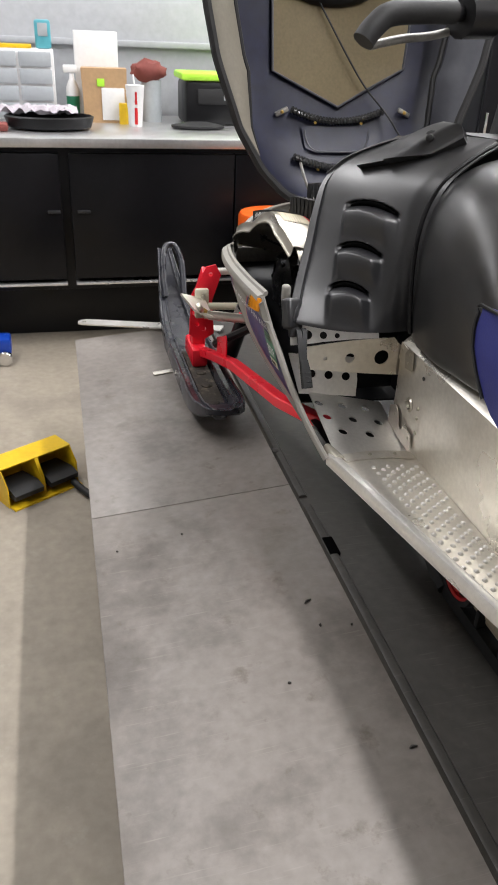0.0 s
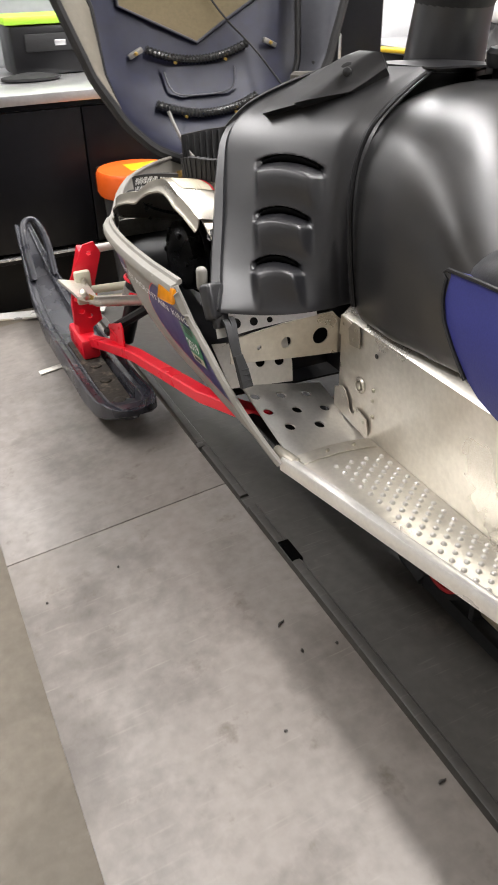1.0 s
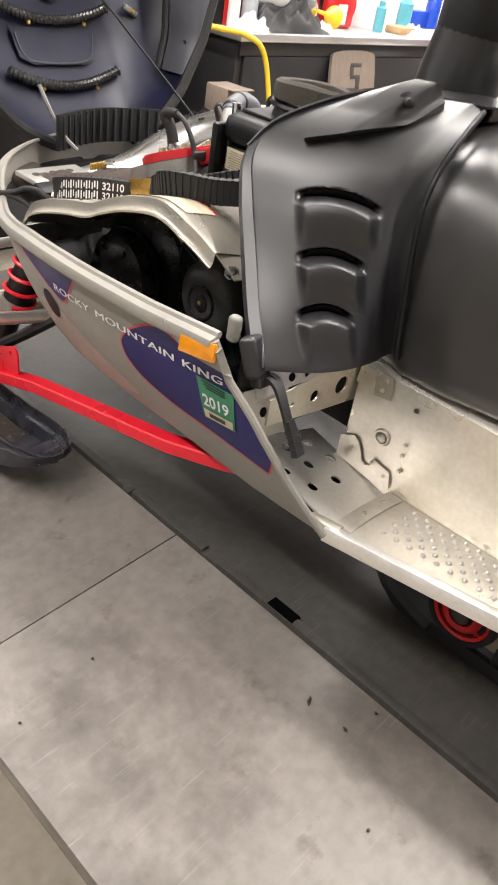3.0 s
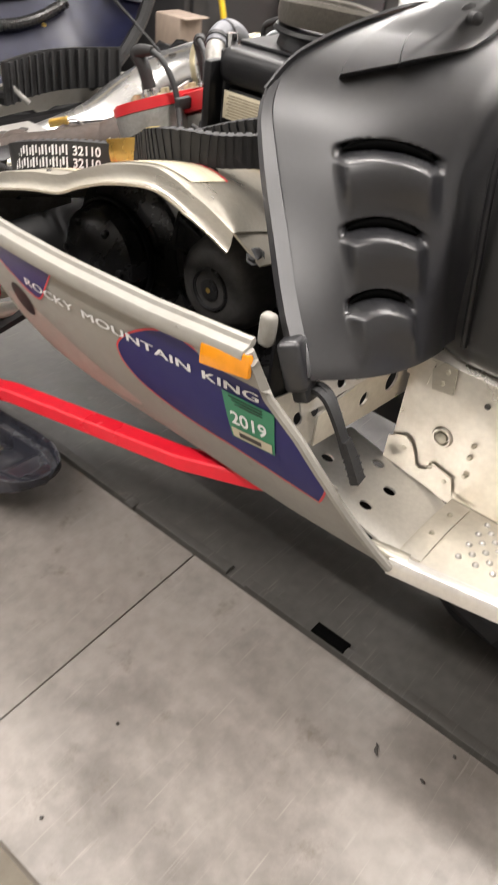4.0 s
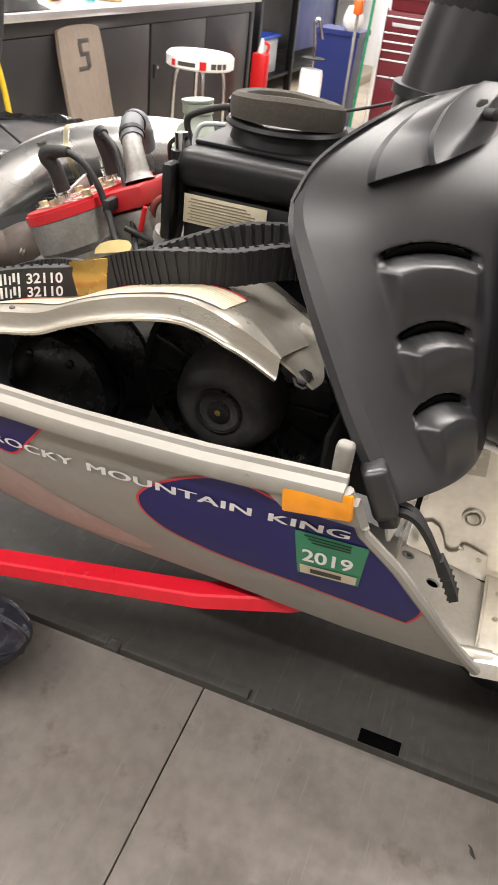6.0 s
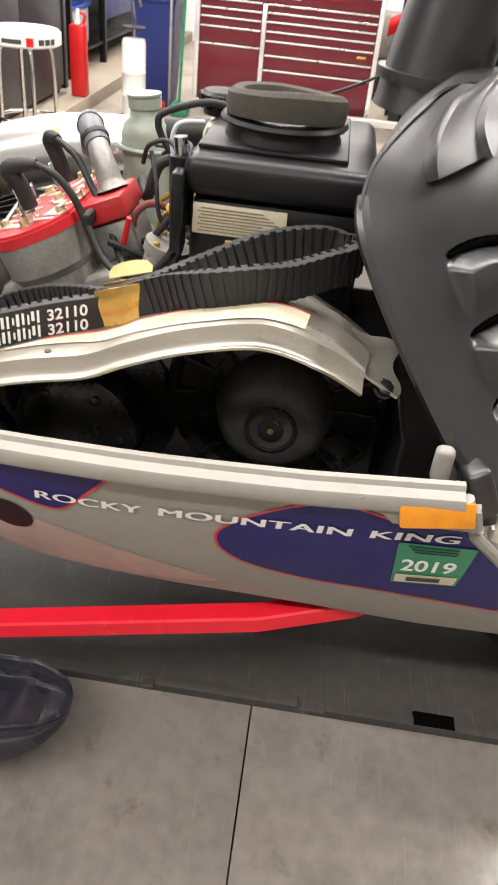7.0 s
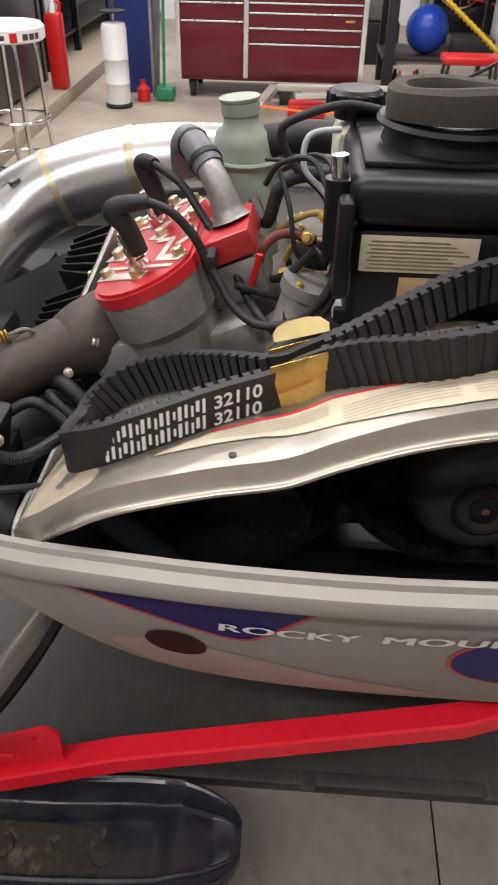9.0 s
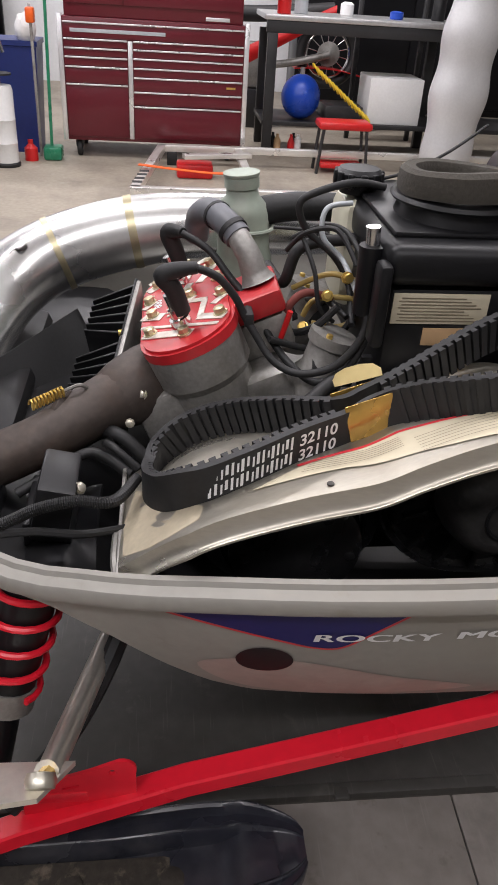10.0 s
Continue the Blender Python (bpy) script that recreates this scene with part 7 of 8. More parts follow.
bmesh.ops.create_icosphere(gl, subdivisions=3, radius=1.0)
for v in gl.verts:
    n = noise.noise(v.co * 2.3)
    v.co = Vector((0.475 + v.co.x * 0.085 * (1 + 0.3 * n), 4.18 + v.co.y * 0.05, 1.185 + v.co.z * (0.05 + 0.02 * n)))
part("glove", gl, MAROON, jar)
crate = thing("tool_case", "black plastic tool case with a lime green lid", "tool case")
part("case_body", box(0.64, 4.05, 0.952, 1.25, 4.32, 1.155, 0.02), BLACKPL2, crate)
part("case_lid", box(0.62, 4.04, 1.1555, 1.27, 4.33, 1.19, 0.012), LIME, crate)
part("case_latch", box(0.83, 4.036, 1.07, 0.88, 4.0495, 1.095, 0.004), TOOLTRIM, crate)
part("case_grip", box(0.70, 4.038, 1.05, 0.95, 4.0495, 1.12, 0.006), BLACKRUB, crate)
solid("rubber_mat", lathe([(0.10, 0), (0.13, 0.006), (0.13, 0.016), (0.05, 0.03)], 28, Matrix.Translation((0.68, 3.92, 0.952)) @ Matrix.Diagonal((1, 0.6, 1, 1))), BLACKRUB, "round black rubber mat lying on the counter", "mat")
tray = thing("oil_pan", "black plastic drain pan with rags", "pan")
part("pan_body", lathe([(0.13, 0), (0.185, 0.01), (0.20, 0.055), (0.19, 0.06), (0.18, 0.02)], 36, Matrix.Translation((-0.02, 3.83, 0.952)) @ Matrix.Diagonal((1, 0.7, 1, 1))), BLACKPL2, tray)
rg = bmesh.new()
bmesh.ops.create_grid(rg, x_segments=26, y_segments=26, size=1.0)
for v in rg.verts:
    n = noise.noise(Vector((v.co.x * 2.6, v.co.y * 2.6, 0.3)))
    v.co = Vector((-0.07 + v.co.x * 0.18, 3.98 + v.co.y * 0.11, 1.012 + 0.045 * abs(n) + 0.02 * noise.noise(Vector((v.co.x * 6, v.co.y * 6, 1)))))
solid("shop_rag", rg, CLOTH, "crumpled pale lilac shop rag", "rag")
solid("rag_corner", box(-0.33, 3.70, 0.952, -0.20, 3.80, 0.985, 0.012), MAROON, "folded rust-red rag on the counter", "rag")
drum = thing("storage_drum", "grey plastic drum with an orange lid by the workbench", "drum")
part("drum_body", lathe([(0.105, 0), (0.112, 0.02), (0.135, 0.45), (0.142, 0.575)], 32, Matrix.Translation((0.935, 3.36, 0))), DRUMGREY, drum)
lid_ = part("drum_lid", lathe([(0.155, 0), (0.163, 0.015), (0.163, 0.085), (0.154, 0.098), (0.10, 0.100)], 36, Matrix.Translation((0.935, 3.36, 0.570))), ORANGE, drum, "orange screw lid")
part("lid_label", box(0.90, 3.30, 0.6705, 1.04, 3.42, 0.6718, 0.0004), YELLOW, lid_, "worn yellow label")
jack = thing("floor_jack", "small blue floor jack with chrome wheels", "jack")
part("jack_body", box(-0.50, 3.36, 0.04, -0.27, 3.46, 0.12, 0.012), BLUEPL, jack)
for x in (-0.45, -0.3):
    part("jack_wheel", lathe([(0.03, -0.015), (0.035, -0.01), (0.035, 0.01), (0.03, 0.015)], 20, Matrix.Translation((x, 3.345, 0.035)) @ Matrix.Rotation(radians(90), 4, "X")), CHROME, jack)

# tall locker between the benches
lk = thing("locker", "tall black steel locker standing between the workbenches", "locker")
part("case", box(2.07, 3.74, 0.0, 2.36, 4.45, 1.78, 0.006), BENCHBLACK, lk)
dr_ = part("door", box(2.08, 3.722, 0.06, 2.35, 3.7395, 1.75, 0.004), BENCHBLACK, lk)
part("handle", box(2.10, 3.708, 0.95, 2.115, 3.7215, 1.07, 0.003), CHROME, dr_)

# ---- charcoal cabinet bench on the kerb ----
cab = thing("cabinet_bench", "charcoal steel cabinet bench with sliding doors and steel counter", "workbench")
part("counter", box(2.60, 3.50, 0.932, 6.12, 4.40, 0.968, 0.004), COUNTER, cab)
part("body", box(2.64, 3.56, 0.14, 6.08, 4.38, 0.9315, 0.004), BENCHGREY, cab)
part("plinth", box(2.66, 3.60, 0.1, 6.06, 4.36, 0.1395, 0.004), BLACKPL2, cab)
part("top_rail", box(2.64, 3.535, 0.865, 6.08, 3.5595, 0.9315, 0.003), BENCHGREY, cab)
part("end_post", box(6.0, 3.535, 0.14, 6.08, 3.5595, 0.8645, 0.003), BENCHBLACK, cab)
for x0, x1 in ((2.68, 3.50), (3.51, 4.34), (4.37, 5.17), (5.18, 5.99)):
    d = part("door", box(x0, 3.54, 0.17, x1, 3.5595, 0.86, 0.004), BENCHGREY, cab, "charcoal steel sliding door")
    part("finger_pull", box(x0 + 0.03, 3.534, 0.56, x0 + 0.07, 3.5398, 0.64, 0.003), BLACKPL2, d)
part("lock", lathe([(0.014, 0), (0.014, 0.012)], 12, Matrix.Translation((4.44, 3.5395, 0.62)) @ Matrix.Rotation(radians(90), 4, "X")), CHROME, cab)
board_ = thing("creeper_board", "worn tan board with rounded corners leaning on the cabinet", "board")
out_ = [(p.x, p.y) for p in spline([(-0.2, 0, 0), (0.2, 0, 0), (0.205, 0.4, 0), (0.2, 0.72, 0), (0.15, 0.79, 0), (-0.15, 0.79, 0), (-0.2, 0.72, 0), (-0.205, 0.4, 0)], 6, True)]
BM = Matrix.Translation((3.53, 3.37, 0.115)) @ Matrix.Rotation(radians(79), 4, "X")
part("panel", holed(out_, [], 0.018, BM), TANWOOD, board_)
for x0, y0, x1, y1 in ((-0.03, 0.715, 0.07, 0.735), (-0.035, 0.67, 0.0, 0.72), (-0.03, 0.655, 0.06, 0.675), (0.02, 0.60, 0.06, 0.66), (-0.06, 0.59, 0.04, 0.61)):
    part("mark", box(x0, y0, 0.0005, x1, y1, 0.002, 0.0004, m=BM), INK, board_)
solid("yellow_air_hose", tube([(2.28, 3.62, 1.0), (2.45, 3.50, 0.985), (2.60, 3.47, 0.965), (2.70, 3.44, 0.9), (2.76, 3.42, 0.7), (2.78, 3.4, 0.45), (2.80, 3.4, 0.16), (2.95, 3.38, 0.115), (3.2, 3.4, 0.115)], 0.013, 10, 8), YELLOWHOSE, "yellow air hose hanging off the cabinet bench", "hose")
# things on the cabinet bench
mk = thing("coffee_maker", "black coffee maker with a steel pot", "coffee maker")
part("tower", box(3.24, 3.98, 0.968, 3.37, 4.2, 1.33, 0.02), BLACKPL2, mk)
part("hood", box(3.25, 3.80, 1.25, 3.52, 3.979, 1.33, 0.02), BLACKPL2, mk)
part("pot", lathe([(0.07, 0), (0.085, 0.03), (0.085, 0.10), (0.055, 0.16), (0.06, 0.18)], 24, Matrix.Translation((3.45, 3.87, 0.968))), CHROME, mk)
part("pot_handle", tube([(3.53, 3.87, 1.12), (3.585, 3.87, 1.12), (3.595, 3.87, 1.06), (3.54, 3.87, 1.0)], 0.011, 8, 6), BLACKPL2, mk)
can = thing("fuel_can", "red plastic fuel can with a paper label", "fuel can")
part("can_body", box(3.60, 3.76, 0.968, 3.78, 3.92, 1.14, 0.022), REDPL, can)
part("can_top", box(3.63, 3.79, 1.1405, 3.75, 3.89, 1.17, 0.02), REDPL, can)
part("can_handle", tube([(3.80, 3.84, 1.13), (3.85, 3.84, 1.12), (3.86, 3.84, 1.05), (3.80, 3.84, 0.99)], 0.014, 8, 5), REDPL, can)
part("can_label", box(3.62, 3.755, 0.99, 3.70, 3.7595, 1.09, 0.001), WHITEPL, can)
fn_ = thing("funnel", "yellow plastic funnel lying on the bench", "funnel")
part("cone", lathe([(0.06, 0), (0.055, 0.02), (0.012, 0.08), (0.008, 0.16)], 20, Matrix.Translation((3.52, 3.70, 1.03)) @ Matrix.Rotation(radians(-80), 4, "Y")), YELLOW, fn_)
hel = thing("helmet", "white and red helmet on the bench", "helmet")
hb = bmesh.new()
bmesh.ops.create_uvsphere(hb, u_segments=28, v_segments=18, radius=0.105)
for v in hb.verts:
    v.co = Vector((3.0 + v.co.x * 1.0, 3.72 + v.co.y * 1.1, 1.13 + max(v.co.z, -0.06) * 1.0))
part("shell", hb, WHITEPL, hel)
part("stripe", sweep([Vector((3.0 + 0.108 * math.cos(a), 3.68, 1.13 + 0.108 * math.sin(a))) for a in [math.pi * i / 16 for i in range(17)]], [(-0.018, -0.003), (0.018, -0.003), (0.018, 0.003), (-0.018, 0.003)], up=(0, 1, 0)), REDPL, hel)
part("neck_roll", box(2.90, 3.62, 0.968, 3.10, 3.84, 1.075, 0.02), BLACKRUB, hel)
for x, y, r, h, m_, lb in ((2.82, 3.68, 0.04, 0.17, CLEARGREY, "grey spray can"), (2.72, 3.74, 0.045, 0.15, REDPL, "red and white tin"), (4.35, 3.80, 0.045, 0.19, TEALPL, "light blue bottle"), (4.12, 3.95, 0.05, 0.26, WHITEPL, "white bottle"), (4.9, 3.95, 0.05, 0.25, BLUEPL, "blue bottle"), (4.05, 3.9, 0.11, 0.30, WHITEPL, "white bucket"), (5.95, 4.0, 0.14, 0.40, NAVYPL, "blue water jug")):
    solid("can", lathe([(r * 0.95, 0), (r, 0.01), (r, h * 0.8), (r * 0.5, h * 0.92), (r * 0.45, h)], 22, Matrix.Translation((x, y, 0.968))), m_, lb + " on the cabinet bench", "can", "bench cans")
ob_ = bmesh.new()
bmesh.ops.create_uvsphere(ob_, u_segments=20, v_segments=14, radius=0.09)
ob_.transform(Matrix.Translation((3.92, 4.1, 1.30)))
jar = solid("jar", lathe([(0.05, 0), (0.05, 0.245)], 16, Matrix.Translation((3.92, 4.1, 0.968))), WHITEPL, "white jar with a round orange cap on the bench", "jar")
part("jar_cap", ob_, ORANGE, jar)
rg = bmesh.new()
bmesh.ops.create_grid(rg, x_segments=30, y_segments=20, size=1.0)
for v in rg.verts:
    n = noise.noise(Vector((v.co.x * 3.4, v.co.y * 3.4, 4.3)))
    e = max(0, 1 - v.co.x ** 2) * max(0, 1 - v.co.y ** 2)
    v.co = Vector((3.05 + v.co.x * 0.27, 3.62 + v.co.y * 0.09, 0.972 + (0.13 + 0.13 * n) * e))
solid("cloth_bag", rg, BLACKRUB, "crumpled black cloth bag on the bench", "bag")
for x, y, w, d, h, m_, lb in ((4.60, 3.70, 0.30, 0.22, 0.012, WHITEPL, "white papers"), (5.05, 3.66, 0.36, 0.24, 0.02, BLACKPL2, "dark clipboard"), (4.75, 4.0, 0.24, 0.1, 0.10, BLUEPL, "blue rag box"), (5.35, 3.9, 0.3, 0.18, 0.2, WHITEPL, "white and blue carton"), (4.35, 4.15, 0.3, 0.12, 0.16, CARD, "brown carton"), (3.35, 4.2, 0.22, 0.15, 0.18, WHITEPL, "white carton"), (5.7, 3.75, 0.25, 0.2, 0.03, CLEARGREY, "grey tray")):
    solid("bench_item", box(x - w / 2, y - d / 2, 0.968, x + w / 2, y + d / 2, 0.968 + h, min(0.006, h * 0.3)), m_, lb + " lying on the cabinet bench", "supplies", "bench supplies")
lap = thing("laptop", "open silver laptop with a pale blue screen", "laptop")
part("base", box(5.02, 3.72, 0.969, 5.36, 3.95, 0.985, 0.004), CLEARGREY, lap)
lid_ = part("lid", box(5.02, 3.951, 0.985, 5.36, 3.961, 1.195, 0.004), CLEARGREY, lap)
part("screen", box(5.035, 3.9485, 1.0, 5.345, 3.9505, 1.18, 0.001), DENIM, lid_, "pale blue screen")
for x, y, r, h, m_ in ((2.69, 3.66, 0.030, 0.20, WHITEPL), (2.78, 3.84, 0.032, 0.24, CHROME), (3.16, 3.94, 0.035, 0.22, REDPL), (3.98, 3.72, 0.030, 0.16, TEALPL), (4.22, 4.10, 0.040, 0.27, REDPL), (4.46, 4.12, 0.040, 0.24, BLUEPL)):
    bt_ = solid("spray_can", lathe([(r * 0.95, 0), (r, 0.006), (r, h * 0.78), (r * 0.62, h * 0.84), (r * 0.6, h)], 20, Matrix.Translation((x, y, 0.968))), m_, "small spray can on the cabinet bench", "can", "bench cans")
for x, y, w, h, m_, k in ((4.86, 3.68, 0.10, 0.05, BLUEPL, 1.7), (4.28, 3.66, 0.12, 0.045, WHITEPL, 5.2), (2.74, 3.58, 0.13, 0.05, CLEARGREY, 8.6), (3.30, 3.60, 0.10, 0.035, WHITEPL, 3.1)):
    rag = bmesh.new()
    bmesh.ops.create_grid(rag, x_segments=18, y_segments=14, size=1.0)
    for v in rag.verts:
        n = noise.noise(Vector((v.co.x * 2.6, v.co.y * 2.6, k)))
        e = max(0, 1 - v.co.x ** 2) * max(0, 1 - v.co.y ** 2)
        v.co = Vector((x + v.co.x * w * (1 + 0.3 * n), y + v.co.y * 0.055, 0.970 + h * (1.0 + 1.4 * n) * e))
    solid("rag", rag, m_, "crumpled shop rag on the cabinet bench", "rag", "bench rags")
for x, y, w, d, h, m_, lb in ((2.68, 3.78, 0.15, 0.12, 0.17, BLACKPL2, "black tool case"), (2.95, 4.02, 0.26, 0.16, 0.26, BENCHGREY, "dark grey carton"), (3.62, 4.12, 0.22, 0.14, 0.30, BLACKPL2, "black storage box"), (4.16, 3.68, 0.16, 0.12, 0.04, CARD, "flat brown carton")):
    solid("bench_item", box(x - w / 2, y - d / 2, 0.968, x + w / 2, y + d / 2, 0.968 + h, 0.008), m_, lb + " standing on the cabinet bench", "supplies", "bench supplies")
brown = thing("parts_carton", "worn brown carton on a dark stand beside the cabinet bench", "carton")
part("carton", box(2.45, 3.40, 0.57, 2.59, 3.55, 0.75, 0.008), TANWOOD, brown)
part("carton_flap", box(2.45, 3.36, 0.744, 2.59, 3.3995, 0.750, 0.002), TANWOOD, brown)
part("stand", box(2.43, 3.39, 0.0, 2.595, 3.56, 0.5695, 0.01), BLACKPL2, brown)
# stool
st = thing("shop_stool", "chrome shop stool with a round white padded seat", "stool")
SX, SY = 4.22, 3.15
part("seat", lathe([(0.18, 0), (0.195, 0.01), (0.195, 0.062), (0.18, 0.078), (0.08, 0.082)], 40, Matrix.Translation((SX, SY, 0.695))), WHITEPL, st, "white padded seat with plain red and black bars")
for a0, a1, z0, z1, m_ in ((203, 214, 0.706, 0.748, REDPL), (222, 231, 0.713, 0.741, INK), (233, 242, 0.713, 0.741, INK), (244, 252, 0.713, 0.741, INK), (150, 159, 0.711, 0.743, REDPL), (165, 196, 0.717, 0.738, INK)):
    bb = bmesh.new()
    n = 6
    A = [bb.verts.new((SX + 0.1965 * math.cos(radians(a0 + (a1 - a0) * i / n)), SY + 0.1965 * math.sin(radians(a0 + (a1 - a0) * i / n)), z0)) for i in range(n + 1)]
    B = [bb.verts.new((v.co.x, v.co.y, z1)) for v in A]
    for i in range(n):
        bb.faces.new((A[i], A[i + 1], B[i + 1], B[i]))
    part("seat_bar", bb, m_, st, smooth=False)
for k in range(4):
    a = TAU * (k + 0.35) / 4
    part("leg", tube([(SX + 0.09 * math.cos(a), SY + 0.09 * math.sin(a), 0.697), (SX + 0.14 * math.cos(a), SY + 0.14 * math.sin(a), 0.65), (SX + 0.155 * math.cos(a), SY + 0.155 * math.sin(a), 0.3), (SX + 0.175 * math.cos(a), SY + 0.175 * math.sin(a), 0.01)], 0.012, 10, 6), CHROME, st)
part("foot_ring", tube([(SX + 0.19 * math.cos(a), SY + 0.19 * math.sin(a), 0.10) for a in [TAU * i / 32 for i in range(32)]], 0.011, 8, 1, True), CHROME, st)
part("foot_ring", tube([(SX + 0.165 * math.cos(a), SY + 0.165 * math.sin(a), 0.32) for a in [TAU * i / 32 for i in range(32)]], 0.010, 8, 1, True), CHROME, st)
# bin with black liner beside the lift
tr = thing("waste_bin", "grey waste bin with a black liner", "bin")
part("bin_body", lathe([(0.2, 0), (0.21, 0.01), (0.25, 0.78)], 28, Matrix.Translation((1.86, 2.66, 0))), BLACKPL2, tr)
lb_ = bmesh.new()
prof = [(0.252, 0.60), (0.262, 0.70), (0.262, 0.79), (0.245, 0.80), (0.225, 0.72), (0.2, 0.60)]
rows_ = [[lb_.verts.new((1.86 + (r + 0.012 * noise.noise(Vector((i * 0.9, j * 1.3, 0)))) * math.cos(TAU * i / 60), 2.66 + (r + 0.012 * noise.noise(Vector((i * 0.9, j * 1.3, 0)))) * math.sin(TAU * i / 60), z + 0.02 * noise.noise(Vector((i * 0.6, j, 3))))) for j, (r, z) in enumerate(prof)] for i in range(60)]
for i in range(60):
    for j in range(len(prof) - 1):
        lb_.faces.new((rows_[i][j], rows_[(i + 1) % 60][j], rows_[(i + 1) % 60][j + 1], rows_[i][j + 1]))
part("liner", lb_, BAGBLACK, tr, "crumpled black bin liner")
jug = thing("red_jug", "red plastic fuel jug with a white spout on the kerb", "jug")
part("jug_body", box(5.95, 3.36, 0.1, 6.06, 3.48, 0.60, 0.02), REDPL, jug)
part("spout", tube([(5.98, 3.42, 0.60), (5.98, 3.41, 0.70)], 0.02, 12, 1, radii=[0.024, 0.012]), WHITEPL, jug)
part("jug_grip", tube([(6.04, 3.39, 0.595), (6.05, 3.38, 0.65), (6.03, 3.42, 0.665), (6.01, 3.45, 0.595)], 0.012, 8, 5), REDPL, jug)
# open shelf bench further on
sh = thing("shelf_bench", "black open shelf bench with a pale top", "bench")
part("top", box(6.55, 3.62, 1.0, 10.3, 4.4, 1.035, 0.004), COUNTER, sh)
for x in (6.6, 7.6, 9.0, 10.2):
    part("post", box(x - 0.03, 3.66, 0.1, x + 0.03, 3.72, 0.9995, 0.004), BENCHBLACK, sh)
part("side_panel", box(7.64, 3.68, 0.45, 9.0, 3.70, 0.98, 0.003), NAVYPL, sh, "blue steel modesty panel")
part("shelf", box(6.6, 3.68, 0.26, 10.2, 4.3, 0.285, 0.003), BENCHBLACK, sh)
part("back_panel", box(6.6, 4.3, 0.1, 10.2, 4.32, 0.9995, 0.003), BENCHBLACK, sh)
tt = thing("storage_tote", "grey plastic storage tote on the lower shelf", "tote")
part("tote_body", box(6.75, 3.76, 0.285, 7.4, 4.15, 0.58, 0.02), CLEARGREY, tt)
part("tote_lid", box(6.73, 3.74, 0.5805, 7.42, 4.17, 0.61, 0.008), BLUEPL, tt)
for x, m_, h, lb in ((6.8, CARD, 0.14, "brown carton"), (7.3, BLACKPL2, 0.05, "black folder"), (7.8, WHITEPL, 0.03, "white papers"), (8.4, BLUEPL, 0.2, "blue carton"), (9.2, WHITEPL, 0.25, "white carton")):
    solid("shelf_item", box(x - 0.16, 3.8, 1.035, x + 0.16, 4.05, 1.035 + h, 0.006), m_, lb + " on the shelf bench", "supplies", "shelf supplies")

# ---- rolling tool chest ----
tc = thing("tool_chest", "cranberry red rolling tool chest with bright drawer trims", "tool chest")
part("cabinet", box(6.32, 1.20, 0.13, 6.95, 2.56, 0.985, 0.006), TOOLRED, tc)
part("top_chest", box(6.34, 1.22, 0.9855, 6.92, 2.54, 1.52, 0.008), TOOLRED, tc)
for y in (1.185, 2.575):
    part("corner_post", box(6.305, y - 0.018, 0.13, 6.36, y + 0.018, 1.0, 0.004), TOOLTRIM, tc)
part("divider", box(6.31, 2.045, 0.15, 6.3195, 2.08, 0.84, 0.003), TOOLTRIM, tc)


def drawer(y0, y1, z0, z1):
    d = part("drawer", box(6.308, y0, z0, 6.3195, y1, z1, 0.003), TOOLRED, tc)
    part("trim", box(6.298, y0, z1 - 0.012, 6.3075, y1, z1, 0.003), TOOLTRIM, d)


zl = [0.845, 0.785, 0.725, 0.66, 0.54]
for a, c in zip(zl, zl[1:]):
    drawer(2.085, 2.55, c + 0.004, a)
drawer(2.085, 2.55, 0.16, 0.54)
zr = [0.845, 0.79, 0.73, 0.665, 0.60, 0.50, 0.40]
for a, c in zip(zr, zr[1:]):
    drawer(1.21, 2.04, c + 0.004, a)
drawer(1.21, 2.04, 0.16, 0.396)
drawer(1.21, 2.55, 0.85, 0.955)
for y0, y1 in ((1.24, 2.10), (2.11, 2.52)):
    for z0, z1 in ((1.07, 1.20), (1.205, 1.32), (1.325, 1.43)):
        d = part("drawer", box(6.328, y0, z0, 6.3395, y1, z1, 0.003), TOOLRED, tc)
        part("trim", box(6.318, y0, z1 - 0.012, 6.3275, y1, z1, 0.003), TOOLTRIM, d)
part("scuff", box(6.3055, 1.8, 0.885, 6.3078, 2.5, 0.91, 0.0005), CLEARGREY, tc, "worn scratched paint")
part("badge", box(6.334, 1.32, 1.0, 6.3395, 1.5, 1.025, 0.002), TOOLTRIM, tc)
part("badge", box(6.304, 1.26, 0.545, 6.3078, 1.33, 0.56, 0.001), GOLD, tc)
for y in (1.3, 2.48):
    for x in (6.40, 6.86):
        cs = part("caster", lathe([(0.055, -0.02), (0.063, -0.015), (0.063, 0.015), (0.055, 0.02)], 24, Matrix.Translation((x, y, 0.063)) @ Matrix.Rotation(radians(90), 4, "X")), BLACKRUB, tc)
        part("fork", box(x - 0.02, y - 0.03, 0.07, x + 0.02, y + 0.03, 0.1295, 0.004), BLACKSTEEL, cs)
br = thing("broom", "green-handled broom leaning on the tool chest", "broom")
part("stick", tube([(6.22, 2.68, 0.1), (6.30, 2.66, 1.25)], 0.012, 8, 1), GREENPL, br)
part("head", box(6.14, 2.60, 0.0, 6.30, 2.74, 0.10, 0.02), GREENPL, br)
cl = thing("bar_clamp", "orange bar clamp standing by the tool chest", "clamp")
part("bar", box(6.28, 2.765, 0.0, 6.30, 2.785, 1.05, 0.003), CASTALU, cl)
part("jaw", box(6.22, 2.74, 0.93, 6.31, 2.80, 1.03, 0.012), ORANGE, cl)
